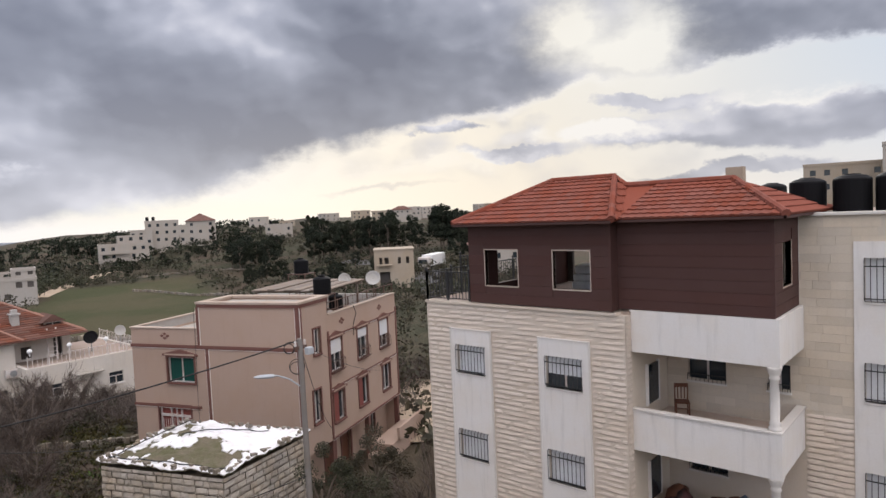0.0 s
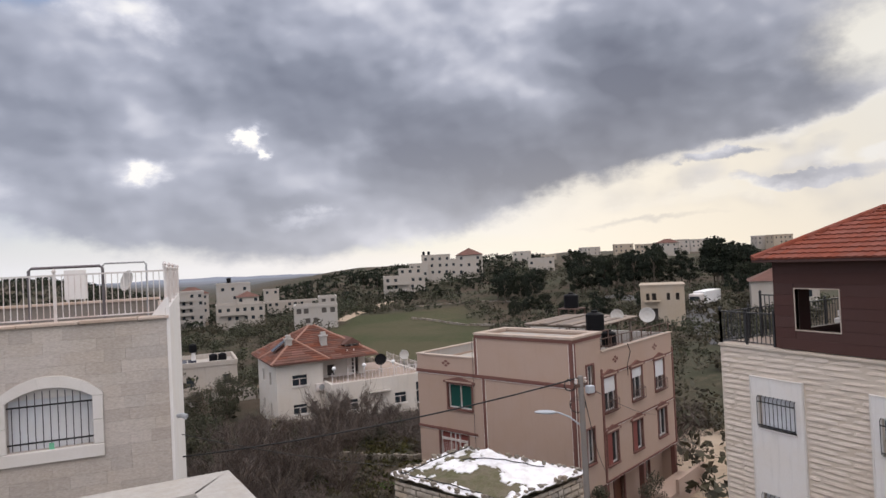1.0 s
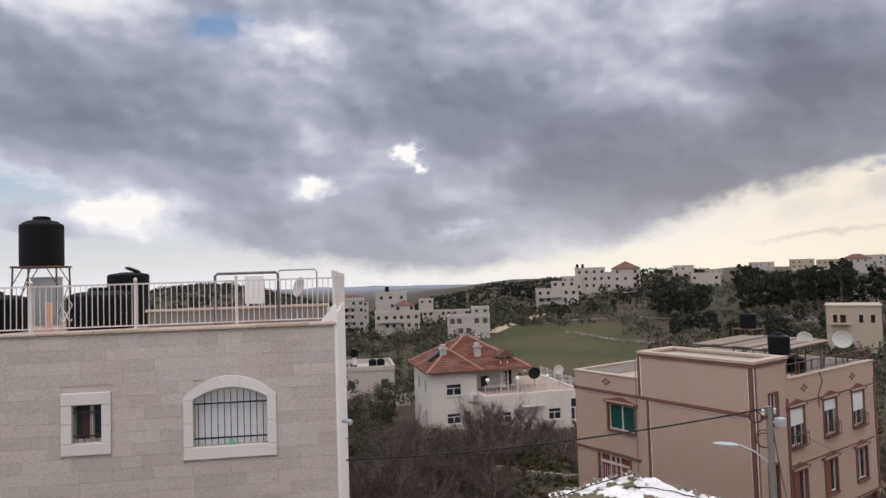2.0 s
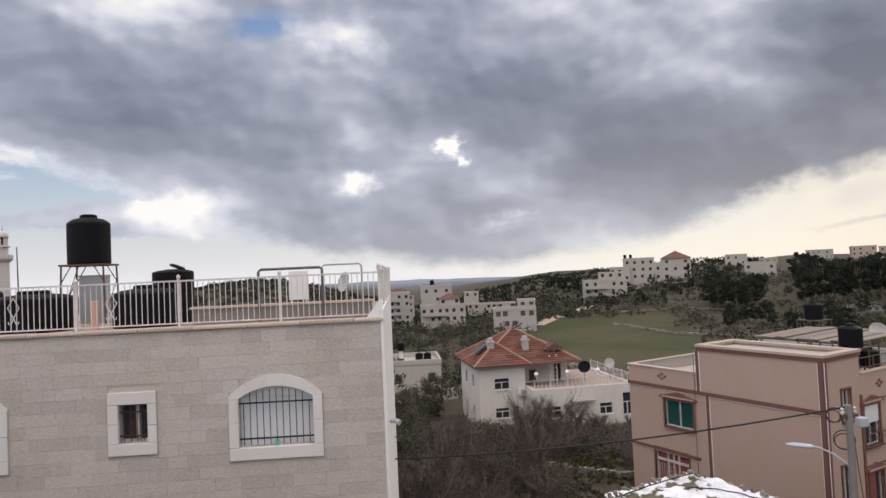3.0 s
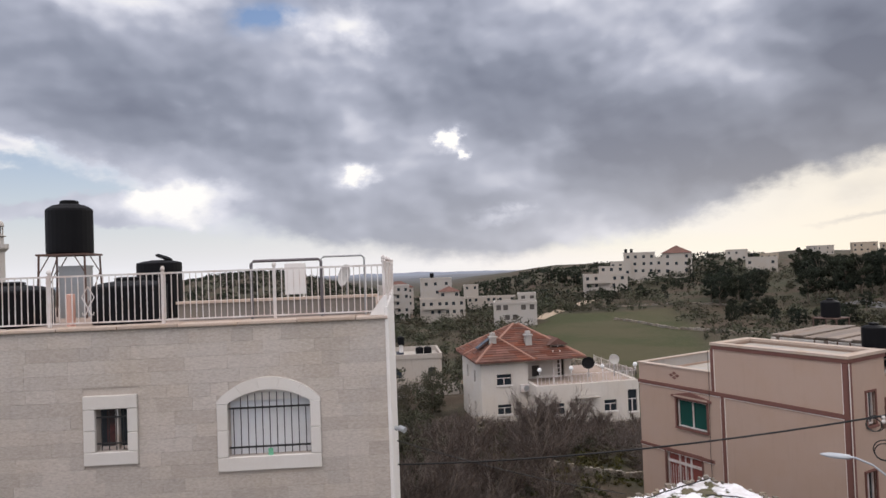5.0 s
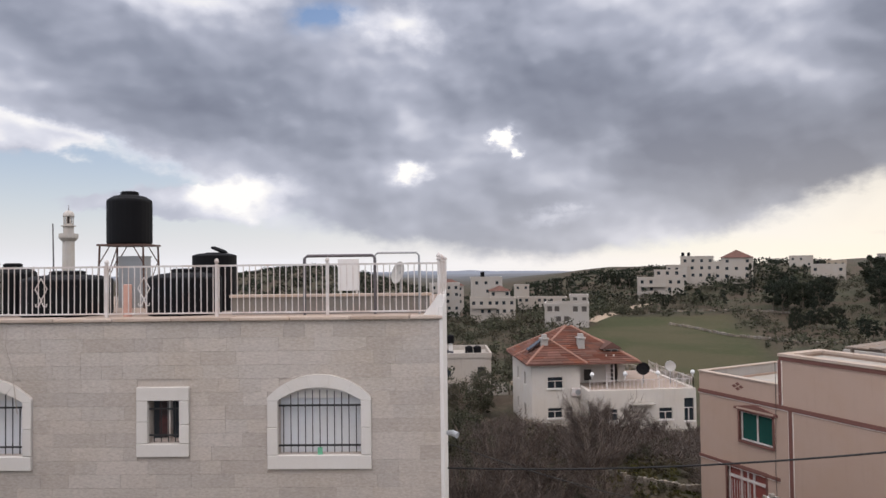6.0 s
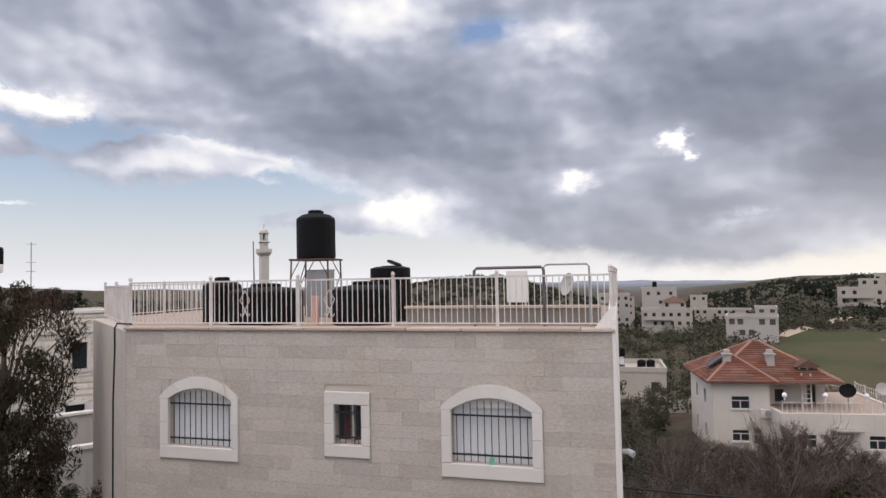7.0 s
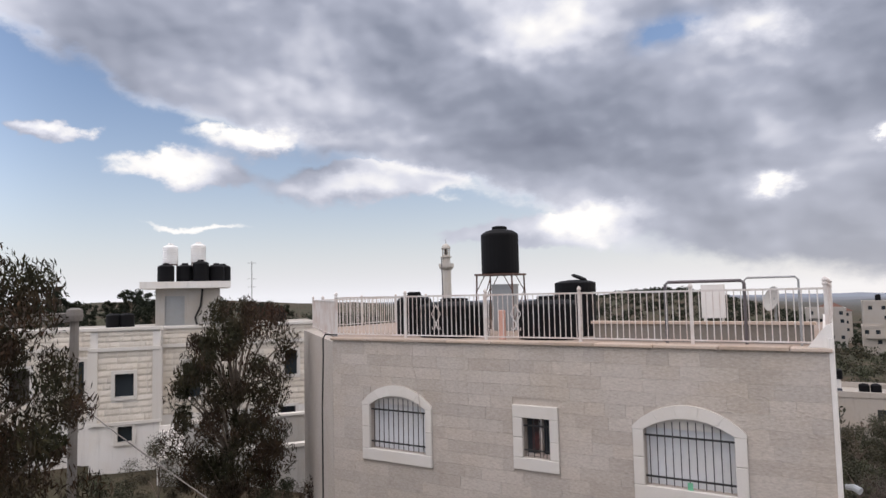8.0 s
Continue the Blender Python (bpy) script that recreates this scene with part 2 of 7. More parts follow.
M["plaster_grey"] = material("grey_cement_render", (0.36, 0.345, 0.33), fine=(15, 0.1), broad=(0.8, 0.2), bump=0.3, streak=0.3)
M["concrete"] = material("weathered_concrete", (0.34, 0.32, 0.295), fine=(18, 0.2), broad=(1.6, 0.3), bump=0.5, streak=0.1)
M["coping"] = material("pinkish_coping_stone", (0.42, 0.345, 0.295), fine=(25, 0.15), broad=(1.5, 0.25), bump=0.3, rand=0.12)
M["roof_floor"] = material("dusty_roof_screed", (0.30, 0.24, 0.205), fine=(8, 0.12), broad=(0.9, 0.25), bump=0.2)
M["pink"] = material("pink_beige_plaster", (0.385, 0.282, 0.228), fine=(45, 0.10), broad=(0.5, 0.12), bump=0.3, streak=0.12)
M["redband"] = material("oxblood_painted_band", (0.15, 0.070, 0.058), fine=(40, 0.08), broad=(1.2, 0.1), bump=0.15)
M["whiteline"] = material("white_painted_line", (0.7, 0.66, 0.62), fine=(30, 0.05), bump=0.05)
M["rail_white"] = material("white_painted_steel", (0.58, 0.55, 0.535), rough=0.5, fine=(30, 0.10), broad=(2, 0.2), tint=(0.42, 0.30, 0.24), bump=0.05, spec=0.5)
M["rail_black"] = material("black_painted_steel", (0.02, 0.02, 0.022), rough=0.5, fine=(30, 0.06), bump=0.05, spec=0.5)
M["pipe"] = material("dark_steel_pipe", (0.12, 0.11, 0.12), rough=0.5, metal=0.5, fine=(30, 0.1), bump=0.05)
M["rust"] = material("rusty_brown_steel", (0.095, 0.058, 0.047), rough=0.7, fine=(25, 0.15), bump=0.2)
M["tank_black"] = material("black_polyethylene", (0.005, 0.005, 0.006), rough=0.6, fine=(12, 0.08), broad=(1.5, 0.1), bump=0.05, tint=(0.008, 0.008, 0.009), spec=0.1)
M["tank_white"] = material("white_polyethylene", (0.72, 0.72, 0.73), rough=0.45, fine=(12, 0.04), bump=0.05, spec=0.5)
M["grey_metal"] = material("galvanised_sheet", (0.30, 0.31, 0.32), rough=0.5, metal=0.4, fine=(10, 0.1), bump=0.1)
M["brown"] = material("dark_brown_cladding", (0.068, 0.034, 0.030), rough=0.7, fine=(40, 0.08), broad=(1.2, 0.12), bump=0.1, rand=0.06, streak=0.10, spec=0.2)
M["tile_red"] = material("red_clay_tile", (0.185, 0.060, 0.042), rough=0.9, fine=(25, 0.10), broad=(0.7, 0.14), bump=0.2, rand=0.10, spec=0.1)
M["tile_far"] = material("weathered_red_tile", (0.150, 0.066, 0.048), rough=0.9, fine=(6, 0.14), broad=(0.5, 0.25), bump=0.3, rand=0.22, island=True, spec=0.1, tint=(0.10, 0.055, 0.043))
M["tile_ridge"] = material("pale_mortared_ridge_tile", (0.27, 0.15, 0.115), fine=(10, 0.12), bump=0.2)
M["villa_white"] = material("bright_cream_render", (0.54, 0.50, 0.455), fine=(6, 0.06), broad=(0.5, 0.14), bump=0.1, streak=0.22)
M["minaret"] = material("pale_grey_minaret_stone", (0.46, 0.43, 0.40), fine=(4, 0.08), broad=(0.4, 0.15), bump=0.1, streak=0.2)
M["dark_render"] = material("stained_grey_render", (0.19, 0.175, 0.16), fine=(15, 0.15), broad=(1.2, 0.25), bump=0.3, streak=0.3)
M["dry_grass"] = material("dry_olive_grass", (0.085, 0.072, 0.034), rough=0.9, fine=(3, 0.2), broad=(0.5, 0.4), bump=0.0, tint=(0.055, 0.060, 0.022), rand=0.35, island=True, spec=0.05)
M["mortar_b"] = material("cream_joint", (0.54, 0.47, 0.40), fine=(30, 0.1), bump=0.3)
M["hose_grey"] = material("dusty_rubber_hose", (0.07, 0.068, 0.066), rough=0.7, fine=(20, 0.1), bump=0.05)
M["window_dark"] = glass_material("dark_window_glass")
M["window_green"] = glass_material("green_tinted_glass", (0.012, 0.05, 0.042), 0.12)
M["shutter"] = material("pale_roller_shutter", (0.62, 0.62, 0.64), rough=0.55, fine=(20, 0.04), bump=0.05)
M["shutter_dim"] = material("grey_metal_sheet_blind", (0.62, 0.63, 0.66), rough=0.5, fine=(8, 0.03), bump=0.03)
# dark fill for interiors: the shade of rooms is put into its colour
M["room_dark"] = material("interior_shade_fill", (0.08, 0.07, 0.065), fine=(8, 0.1), bump=0.0)
M["wood"] = material("dark_stained_wood", (0.12, 0.05, 0.03), rough=0.5, fine=(30, 0.15), bump=0.1)
M["timber"] = material("grey_weathered_timber", (0.20, 0.165, 0.14), fine=(25, 0.2), broad=(2, 0.25), bump=0.4, rand=0.2)
M["hut"] = material("rubble_limestone", (0.40, 0.36, 0.315), fine=(12, 0.25), broad=(1.2, 0.25), bump=0.8, rand=0.22, streak=0.2)
M["hut_joint"] = material("earth_mortar", (0.17, 0.14, 0.11), fine=(20, 0.2), bump=0.5)
M["membrane"] = material("white_roof_membrane", (0.80, 0.80, 0.83), rough=0.5, fine=(9, 0.12), broad=(1.8, 0.16), bump=0.6, tint=(0.40, 0.37, 0.33))
M["moss"] = material("dry_mossy_earth", (0.13, 0.11, 0.075), fine=(14, 0.35), broad=(1.3, 0.4), bump=1.0, tint=(0.085, 0.085, 0.04))
M["wood_pole"] = material("grey_timber_pole", (0.19, 0.175, 0.165), fine=(20, 0.15), broad=(2, 0.2), bump=0.2, streak=0.3)
M["cable"] = material("black_cable_sheath", (0.015, 0.015, 0.016), rough=0.6, fine=(10, 0.05), bump=0.0)
M["lamp_grey"] = material("light_grey_lamp_housing", (0.36, 0.385, 0.42), rough=0.4, fine=(20, 0.03), bump=0.0, spec=0.5)
M["bark"] = material("grey_brown_bark", (0.13, 0.105, 0.085), fine=(20, 0.25), broad=(3, 0.3), bump=0.6)
M["twig"] = material("bare_brown_twigs", (0.070, 0.052, 0.044), fine=(3, 0.25), broad=(0.18, 0.5), bump=0.0, tint=(0.10, 0.08, 0.069), rand=0.45, island=True)
M["leaf"] = material("olive_green_leaves", (0.034, 0.034, 0.021), rough=0.95, fine=(3, 0.12), broad=(0.6, 0.4), bump=0.0, tint=(0.058, 0.038, 0.029), rand=0.35, island=True, spec=0.02)
M["leaf_bush"] = material("grey_green_foliage", (0.050, 0.055, 0.035), rough=0.8, fine=(3, 0.25), broad=(0.1, 0.4), bump=0.0, tint=(0.070, 0.060, 0.043), rand=0.35, island=True, spec=0.1)
M["green_grass"] = material("bright_green_weeds", (0.07, 0.13, 0.025), rough=0.8, fine=(3, 0.2), bump=0.0, rand=0.3, island=True)
M["pine"] = material("dark_pine_needles", (0.030, 0.036, 0.027), rough=0.9, fine=(2, 0.25), broad=(0.12, 0.4), bump=0.0, rand=0.4, island=True, spec=0.05)
M["far_white"] = material("pale_stone_facade", (0.36, 0.325, 0.29), fine=(3, 0.06), broad=(0.3, 0.14), bump=0.1, streak=0.25)
M["far_grey"] = material("bare_concrete_frame", (0.35, 0.325, 0.30), fine=(3, 0.06), broad=(0.3, 0.15), bump=0.1, streak=0.2)
M["far_tan"] = material("tan_stone_facade", (0.34, 0.285, 0.225), fine=(3, 0.08), broad=(0.3, 0.2), bump=0.1, streak=0.2)
M["blue_cloth"] = material("faded_blue_plastic", (0.08, 0.13, 0.22), fine=(20, 0.1), bump=0.1)
M["clutter"] = material("dark_mixed_fabric", (0.035, 0.026, 0.026), fine=(6, 0.3), broad=(3, 0.4), bump=0.3, tint=(0.09, 0.03, 0.03))
M["green_cloth"] = material("pale_green_cloth", (0.16, 0.42, 0.27), fine=(20, 0.1), bump=0.1)
M["pink_tube"] = material("salmon_plastic_pipe", (0.55, 0.33, 0.27), fine=(20, 0.1), bump=0.05)
M["terracotta"] = material("reddish_shutter", (0.20, 0.06, 0.05), fine=(20, 0.1), bump=0.05)
M["asphalt"] = material("worn_asphalt", (0.085, 0.085, 0.088), fine=(6, 0.1), broad=(0.3, 0.2), bump=0.1)
M["track"] = material("pale_dirt_track", (0.34, 0.27, 0.20), fine=(2, 0.1), broad=(0.2, 0.2), bump=0.2)
M["solar"] = glass_material("solar_collector_glass", (0.02, 0.022, 0.03), 0.2)
M["dish"] = material("pale_grey_dish", (0.36, 0.35, 0.335), rough=0.6, fine=(10, 0.08), bump=0.0)
M["dry_wall"] = material("dry_stone_rubble", (0.21, 0.185, 0.155), fine=(5, 0.25), broad=(0.6, 0.3), bump=0.6, rand=0.3, island=True)


# ---- building blocks ----
def box(bm, x0, x1, y0, y1, z0, z1, bev=0.0):
    if min(x1 - x0, y1 - y0, z1 - z0) <= 0:
        x0, x1, y0, y1, z0, z1 = min(x0, x1), max(x0, x1), min(y0, y1), max(y0, y1), min(z0, z1), max(z0, z1)
    v = [bm.verts.new((x, y, z)) for x in (x0, x1) for y in (y0, y1) for z in (z0, z1)]
    for q in ((0, 1, 3, 2), (4, 6, 7, 5), (0, 4, 5, 1), (2, 3, 7, 6), (0, 2, 6, 4), (1, 5, 7, 3)):
        bm.faces.new([v[i] for i in q])
    if bev:
        es = {e for q in v for e in q.link_edges}
        bmesh.ops.bevel(bm, geom=list(es), offset=bev, segments=1, affect="EDGES")
    return bm


def boxes(*specs, bev=0.0):
    bm = bmesh.new()
    for s in specs:
        box(bm, *s, bev=bev)
    return bm


def tube(bm, pts, r0, r1=None, n=8, cap=True):
    """A round bar along points, with tapering radius."""
    r1 = r0 if r1 is None else r1
    pts = [Vector(p) for p in pts]
    rings = []
    for i, p in enumerate(pts):
        d = (pts[min(i + 1, len(pts) - 1)] - pts[max(i - 1, 0)]).normalized()
        a = d.orthogonal().normalized() if i == 0 else (a - d * a.dot(d)).normalized()
        b = d.cross(a)
        r = r0 + (r1 - r0) * i / max(1, len(pts) - 1)
        rings.append([bm.verts.new(p + (a * math.cos(k * math.tau / n) + b * math.sin(k * math.tau / n)) * r) for k in range(n)])
    for A, B in zip(rings, rings[1:]):
        for k in range(n):
            bm.faces.new((A[k], A[(k + 1) % n], B[(k + 1) % n], B[k]))
    if cap:
        bm.faces.new(rings[0][::-1])
        bm.faces.new(rings[-1])
    return bm


def lathe(bm, prof, n=24, at=(0, 0, 0)):
    """A turned shape from (radius, height) pairs."""
    rings = [[bm.verts.new((at[0] + r * math.cos(k * math.tau / n), at[1] + r * math.sin(k * math.tau / n), at[2] + z)) for k in range(n)] for r, z in prof]
    for A, B in zip(rings, rings[1:]):
        for k in range(n):
            bm.faces.new((A[k], A[(k + 1) % n], B[(k + 1) % n], B[k]))
    bm.faces.new(rings[0][::-1])
    bm.faces.new(rings[-1])
    return bm


def slab(bm, poly, z0, z1):
    """An upright prism over a plan outline (counter-clockwise)."""
    lo = [bm.verts.new((x, y, z0)) for x, y in poly]
    hi = [bm.verts.new((x, y, z1)) for x, y in poly]
    bm.faces.new(lo[::-1])
    bm.faces.new(hi)
    k = len(poly)
    for i in range(k):
        bm.faces.new((lo[i], lo[(i + 1) % k], hi[(i + 1) % k], hi[i]))
    return bm


def part(name, bm, mat, parent=None, label="", smooth=False, kind=""):
    me = bpy.data.meshes.new(name)
    bmesh.ops.recalc_face_normals(bm, faces=bm.faces)
    bm.to_mesh(me)
    bm.free()
    me.materials.append(M[mat])
    if smooth:
        for p in me.polygons:
            p.use_smooth = True
    ob = new(name, me)
    ob.parent = parent
    return tagged(ob, label=label, kind=kind)


def thing(name, m, label, category, group="", kind=""):
    ob = new(name)
    ob.matrix_world = m
    ob.empty_display_size = 0.3
    return tagged(ob, label, category, group, kind)


def single(name, bm, mat, label, category, group="", kind="", smooth=False, m=None):
    ob = part(name, bm, mat, None, "", smooth)
    if m is not None:
        ob.matrix_world = m
    return tagged(ob, label, category, group, kind)


def pieces(bm, span, zspan, holes):
    """Rectangles (u0, u1, z0, z1) that fill a wall round its openings."""
    us = [u for u in sorted({*span, *[h[0] for h in holes], *[h[1] for h in holes]}) if span[0] <= u <= span[1]]
    zs = [z for z in sorted({*zspan, *[h[2] for h in holes], *[h[3] for h in holes]}) if zspan[0] <= z <= zspan[1]]
    out = []
    for a, b in zip(us, us[1:]):
        for c, d in zip(zs, zs[1:]):
            u, z = (a + b) / 2, (c + d) / 2
            if not any(h[0] < u < h[1] and h[2] < z < h[3] for h in holes):
                out.append((a, b, c, d))
    return out


def wall_x(x0, x1, span, zspan, holes=()):
    """A wall across x (its face lies along y), with openings through it."""
    bm = bmesh.new()
    for a, b, c, d in pieces(bm, span, zspan, holes):
        box(bm, x0, x1, a, b, c, d)
    bmesh.ops.remove_doubles(bm, verts=bm.verts, dist=1e-4)
    return bm


def wall_y(y0, y1, span, zspan, holes=()):
    bm = bmesh.new()
    for a, b, c, d in pieces(bm, span, zspan, holes):
        box(bm, a, b, y0, y1, c, d)
    bmesh.ops.remove_doubles(bm, verts=bm.verts, dist=1e-4)
    return bm


def raw(name, verts, faces, mat, parent=None, label="", kind="", smooth=False):
    """One mesh from arrays, for what has very many pieces."""
    me = bpy.data.meshes.new(name)
    me.from_pydata([tuple(v) for v in verts], [], [tuple(f) for f in faces])
    me.materials.append(M[mat])
    if smooth:
        for p in me.polygons:
            p.use_smooth = True
    ob = new(name, me)
    ob.parent = parent
    return tagged(ob, label=label, kind=kind)


# ---- ground ----
RS = (0, 25, 45, 65, 100, 180, 260, 400, 700, 1500, 4700)
LAND = (
    (-180, (-2, -2, -2, -2, -1, 0, 2, 4, 4, -10, -60)),
    (-50, (-2, 1.6, 2.2, 2.5, 3.5, 6, 7, 8, 5, -10, -60)),
    (-20, (-2, -2, -2, -3, -4, -4, -4, -4, -6, -20, -50)),
    (-7, (-2, -2, -3, -4, -5, -5, -3, 5, 9.5, -12, -50)),
    (6, (-2, -2.2, -3.8, -5.0, -7, -9, -12, -14, -20, -30, -46)),
    (20, (-2, -2.6, -3.8, -5.2, -6, -5.4, -4, 0, 3, -16, -60)),
    (32, (-2, -3.6, -4.4, -5.2, -6, -5.4, 1.5, 4.5, 6, -10, -60)),
    (48, (-2, -4.2, -4.4, -4.6, -4.2, -2.2, 1, 5, 7, 0, -40)),
    (80, (-2, -2.5, -2, -1, 0, 2, 4, 8, 10, 4, -30)),
    (180, (-2, -2, -2, -2, -1, 0, 2, 4, 4, -10, -60)),
)


def land(x, y):
    r, az = math.hypot(x, y), math.degrees(math.atan2(x, y))
    for (a, ra), (b, rb) in zip(LAND, LAND[1:]):
        if a <= az <= b:
            f = (az - a) / (b - a)
            f = f * f * (3 - 2 * f)
            return float(np.interp(r, RS, ra) * (1 - f) + np.interp(r, RS, rb) * f)
    return -2.0


def ground_h(x, y):
    r = math.hypot(x, y)
    n = noise.noise((x * 0.05, y * 0.05, 0)) * min(1.2, r / 60) + noise.noise((x * 0.25, y * 0.25, 3)) * 0.25
    n += noise.noise((x * 0.006, y * 0.006, 7)) * min(9.0, max(0, r - 250) / 60)
    return land(x, y) + n * (0.25 if 95 < r < 205 and 14 < math.degrees(math.atan2(x, y)) < 38 else 1.0)


def ground_material():
    m = bpy.data.materials.new("rough_ground")
    m.use_nodes = True
    N = Nodes(m.node_tree)
    b = m.node_tree.nodes["Principled BSDF"]
    geo = N.n("ShaderNodeNewGeometry")
    pos = geo.outputs["Position"]
    s = N.n("ShaderNodeSeparateXYZ")
    N.link(pos, s.inputs[0])
    n1, n2, n3 = N.noise(pos, 0.05, 5.0, 0.6), N.noise(pos, 0.6, 5.0, 0.65), N.noise(pos, 6.0, 4.0, 0.7)
    col = N.mix(N.step(n1, 0.38, 0.62), (0.066, 0.048, 0.034), (0.043, 0.044, 0.026))
    col = N.mix(N.m("MULTIPLY", N.step(n2, 0.5, 0.72), 0.6), col, (0.115, 0.092, 0.066))
    col = N.mix(N.m("MULTIPLY", N.step(n3, 0.45, 0.7), 0.5), col, (0.036, 0.033, 0.021))
    # the green field, an oblong plot with a soft edge
    fx = N.m("ADD", s.outputs[0], N.m("MULTIPLY", N.m("SUBTRACT", n1, 0.5), 22.0))
    fy = N.m("ADD", s.outputs[1], N.m("MULTIPLY", N.m("SUBTRACT", n1, 0.5), 22.0))
    u = N.m("MULTIPLY_ADD", fx, 0.91, N.m("MULTIPLY", fy, -0.41))
    v = N.m("MULTIPLY_ADD", fx, 0.41, N.m("MULTIPLY", fy, 0.91))
    inside = N.m("MULTIPLY", N.m("MULTIPLY", N.step(u, -23, -18), N.step(u, 19, 11)), N.m("MULTIPLY", N.step(v, 84, 92), N.step(v, 196, 184)))
    grass = N.mix(N.step(n2, 0.35, 0.7), (0.038, 0.044, 0.017), (0.050, 0.053, 0.022))
    grass = N.mix(N.step(N.noise(pos, 0.03, 3.0), 0.45, 0.6), grass, (0.064, 0.058, 0.030))
    col = N.mix(N.m("MULTIPLY", inside, 0.92), col, grass)
    # distance: aerial haze put into the colour, bluish over scrub and far slopes
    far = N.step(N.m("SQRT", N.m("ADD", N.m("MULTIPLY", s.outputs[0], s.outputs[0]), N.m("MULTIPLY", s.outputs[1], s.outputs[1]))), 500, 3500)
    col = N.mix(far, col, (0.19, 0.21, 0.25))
    N.link(col, b.inputs["Base Color"])
    b.inputs["Roughness"].default_value = 0.95
    b.inputs["Specular IOR Level"].default_value = 0.15
    bn = N.n("ShaderNodeBump", Strength=0.6, Distance=0.15)
    N.link(n3, bn.inputs["Height"])
    N.link(bn.outputs[0], b.inputs["Normal"])
    return m


M["ground"] = ground_material()
rings = [0.5] + [2.2 * i for i in range(1, 50)] + [108 * 1.055 ** i for i in range(1, 72)]
rings = [r for r in rings if r < 4750]
SEG = 300
gv, gf = [], []
for r in rings:
    for k in range(SEG):
        a = k * math.tau / SEG
        x, y = r * math.sin(a), r * math.cos(a)
        gv.append((x, y, ground_h(x, y)))
for i in range(len(rings) - 1):
    for k in range(SEG):
        k2 = (k + 1) % SEG
        gf.append((i * SEG + k, (i + 1) * SEG + k, (i + 1) * SEG + k2, i * SEG + k2))
gf.append(tuple(range(SEG)))
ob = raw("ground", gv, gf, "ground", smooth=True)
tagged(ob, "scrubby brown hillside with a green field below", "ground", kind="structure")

# ---- the roof underfoot ----
own = thing("roof_terrace", pose(-0.08, 1.12, 0), "weathered concrete roof edge of the viewer's house", "building", kind="structure")
plan = [(0, 0), (-14, 0.05), (-14, -16), (1.6, -16)]
part("wall", slab(bmesh.new(), [(x * 1.0, y) for x, y in plan], -4.5, 8.86), "plaster_grey", own)
bm = bmesh.new()
slab(bm, [(0.05, 0.05), (-14.05, 0.1), (-14.05, -0.3), (-0.2, -0.32)], 8.862, 9.2)
slab(bm, [(0.05, 0.05), (-0.21, -0.3), (1.35, -16), (1.65, -16)], 8.862, 9.2)
part("kerb", bm, "concrete", own, "chipped concrete roof kerb")
part("roof_floor", slab(bmesh.new(), [(-0.25, -0.33), (-13.9, -0.31), (-13.9, -15.9), (1.25, -15.9)], 8.862, 8.95), "concrete", own)

# ---- buff stone house with railed roof ----
A = thing("stone_house", pose(-5.5, 14.0, 0, 0, 0, -6), "buff limestone house with barred arched windows and railed roof", "house")
AL, AR, AZ0, AZ1 = -6.0, 5.83, -3.0, 9.49
A_WIN = ((2.437, 4.163, 6.70, 7.83, 8.10, 2.206, 4.39, 6.40), (-4.71, -2.965, 6.70, 7.83, 8.10, -4.96, -2.77, 6.40))
SQ = (-0.30, 0.357, 6.95, 7.84)
aholes = [(w[0], w[1], w[2], w[4]) for w in A_WIN] + [SQ]
part("wall", wall_y(0.03, 0.38, (AL, AR), (AZ0, AZ1), aholes), "mortar_a", A)
bm = bmesh.new()
slab(bm, [(AL, 0.4), (AR, 0.4), (AR - 0.32, 11.0), (AL - 4.4, 12.0), (AL - 4.85, 4.72)], AZ0, 9.40)
# solid dark block, painted as the shade inside the rooms
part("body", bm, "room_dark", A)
# oblique side walls
bm = bmesh.new()
slab(bm, [(AL, 0.0), (AL + 0.3, 0.45), (AL - 4.9, 4.7), (AL - 5.2, 4.3)], AZ0, 9.45)
part("side_wall", bm, "stone_a", A, "shaded stone side wall")
bm = bmesh.new()
slab(bm, [(AR, -0.005), (AR + 0.07, -0.005), (AR - 0.03, 11.0), (AR - 0.3, 11.0), (AR - 0.1, 0.3)], AZ0, 9.75)
part("side_wall", bm, "plaster_white", A, "whitewashed side wall")
# roof deck, coping and rear kerb
part("roof_floor", slab(bmesh.new(), [(AL, 0.3), (AR, 0.3), (AR - 0.3, 10.8), (AL - 4.3, 11.8), (AL - 4.8, 4.7)], 9.41, 9.50), "roof_floor", A)
k = 0
x = AL - 0.05
while x < AR:
    w = min(1.25, AR - x + 0.06)
    part("coping_stone", box(bmesh.new(), x + 0.008, x + w - 0.008, -0.06, 0.42, 9.495, 9.565 + 0.005 * (k % 3), bev=0.012), "coping", A)
    x += w
    k += 1
part("rear_kerb", boxes((0.9, 5.55, 1.65, 1.82, 9.5, 9.90)), "dark_render", A, "low grey rendered upstand")
part("rear_coping", boxes((0.85, 5.6, 1.6, 1.87, 9.902, 9.96)), "coping", A)
bm = bmesh.new()
q = [bm.verts.new((x, y, z)) for y in (0.06, 0.26) for x, z in ((AR - 0.34, 9.572), (AR + 0.06, 9.572), (AR + 0.06, 10.0), (AR - 0.03, 9.98))]
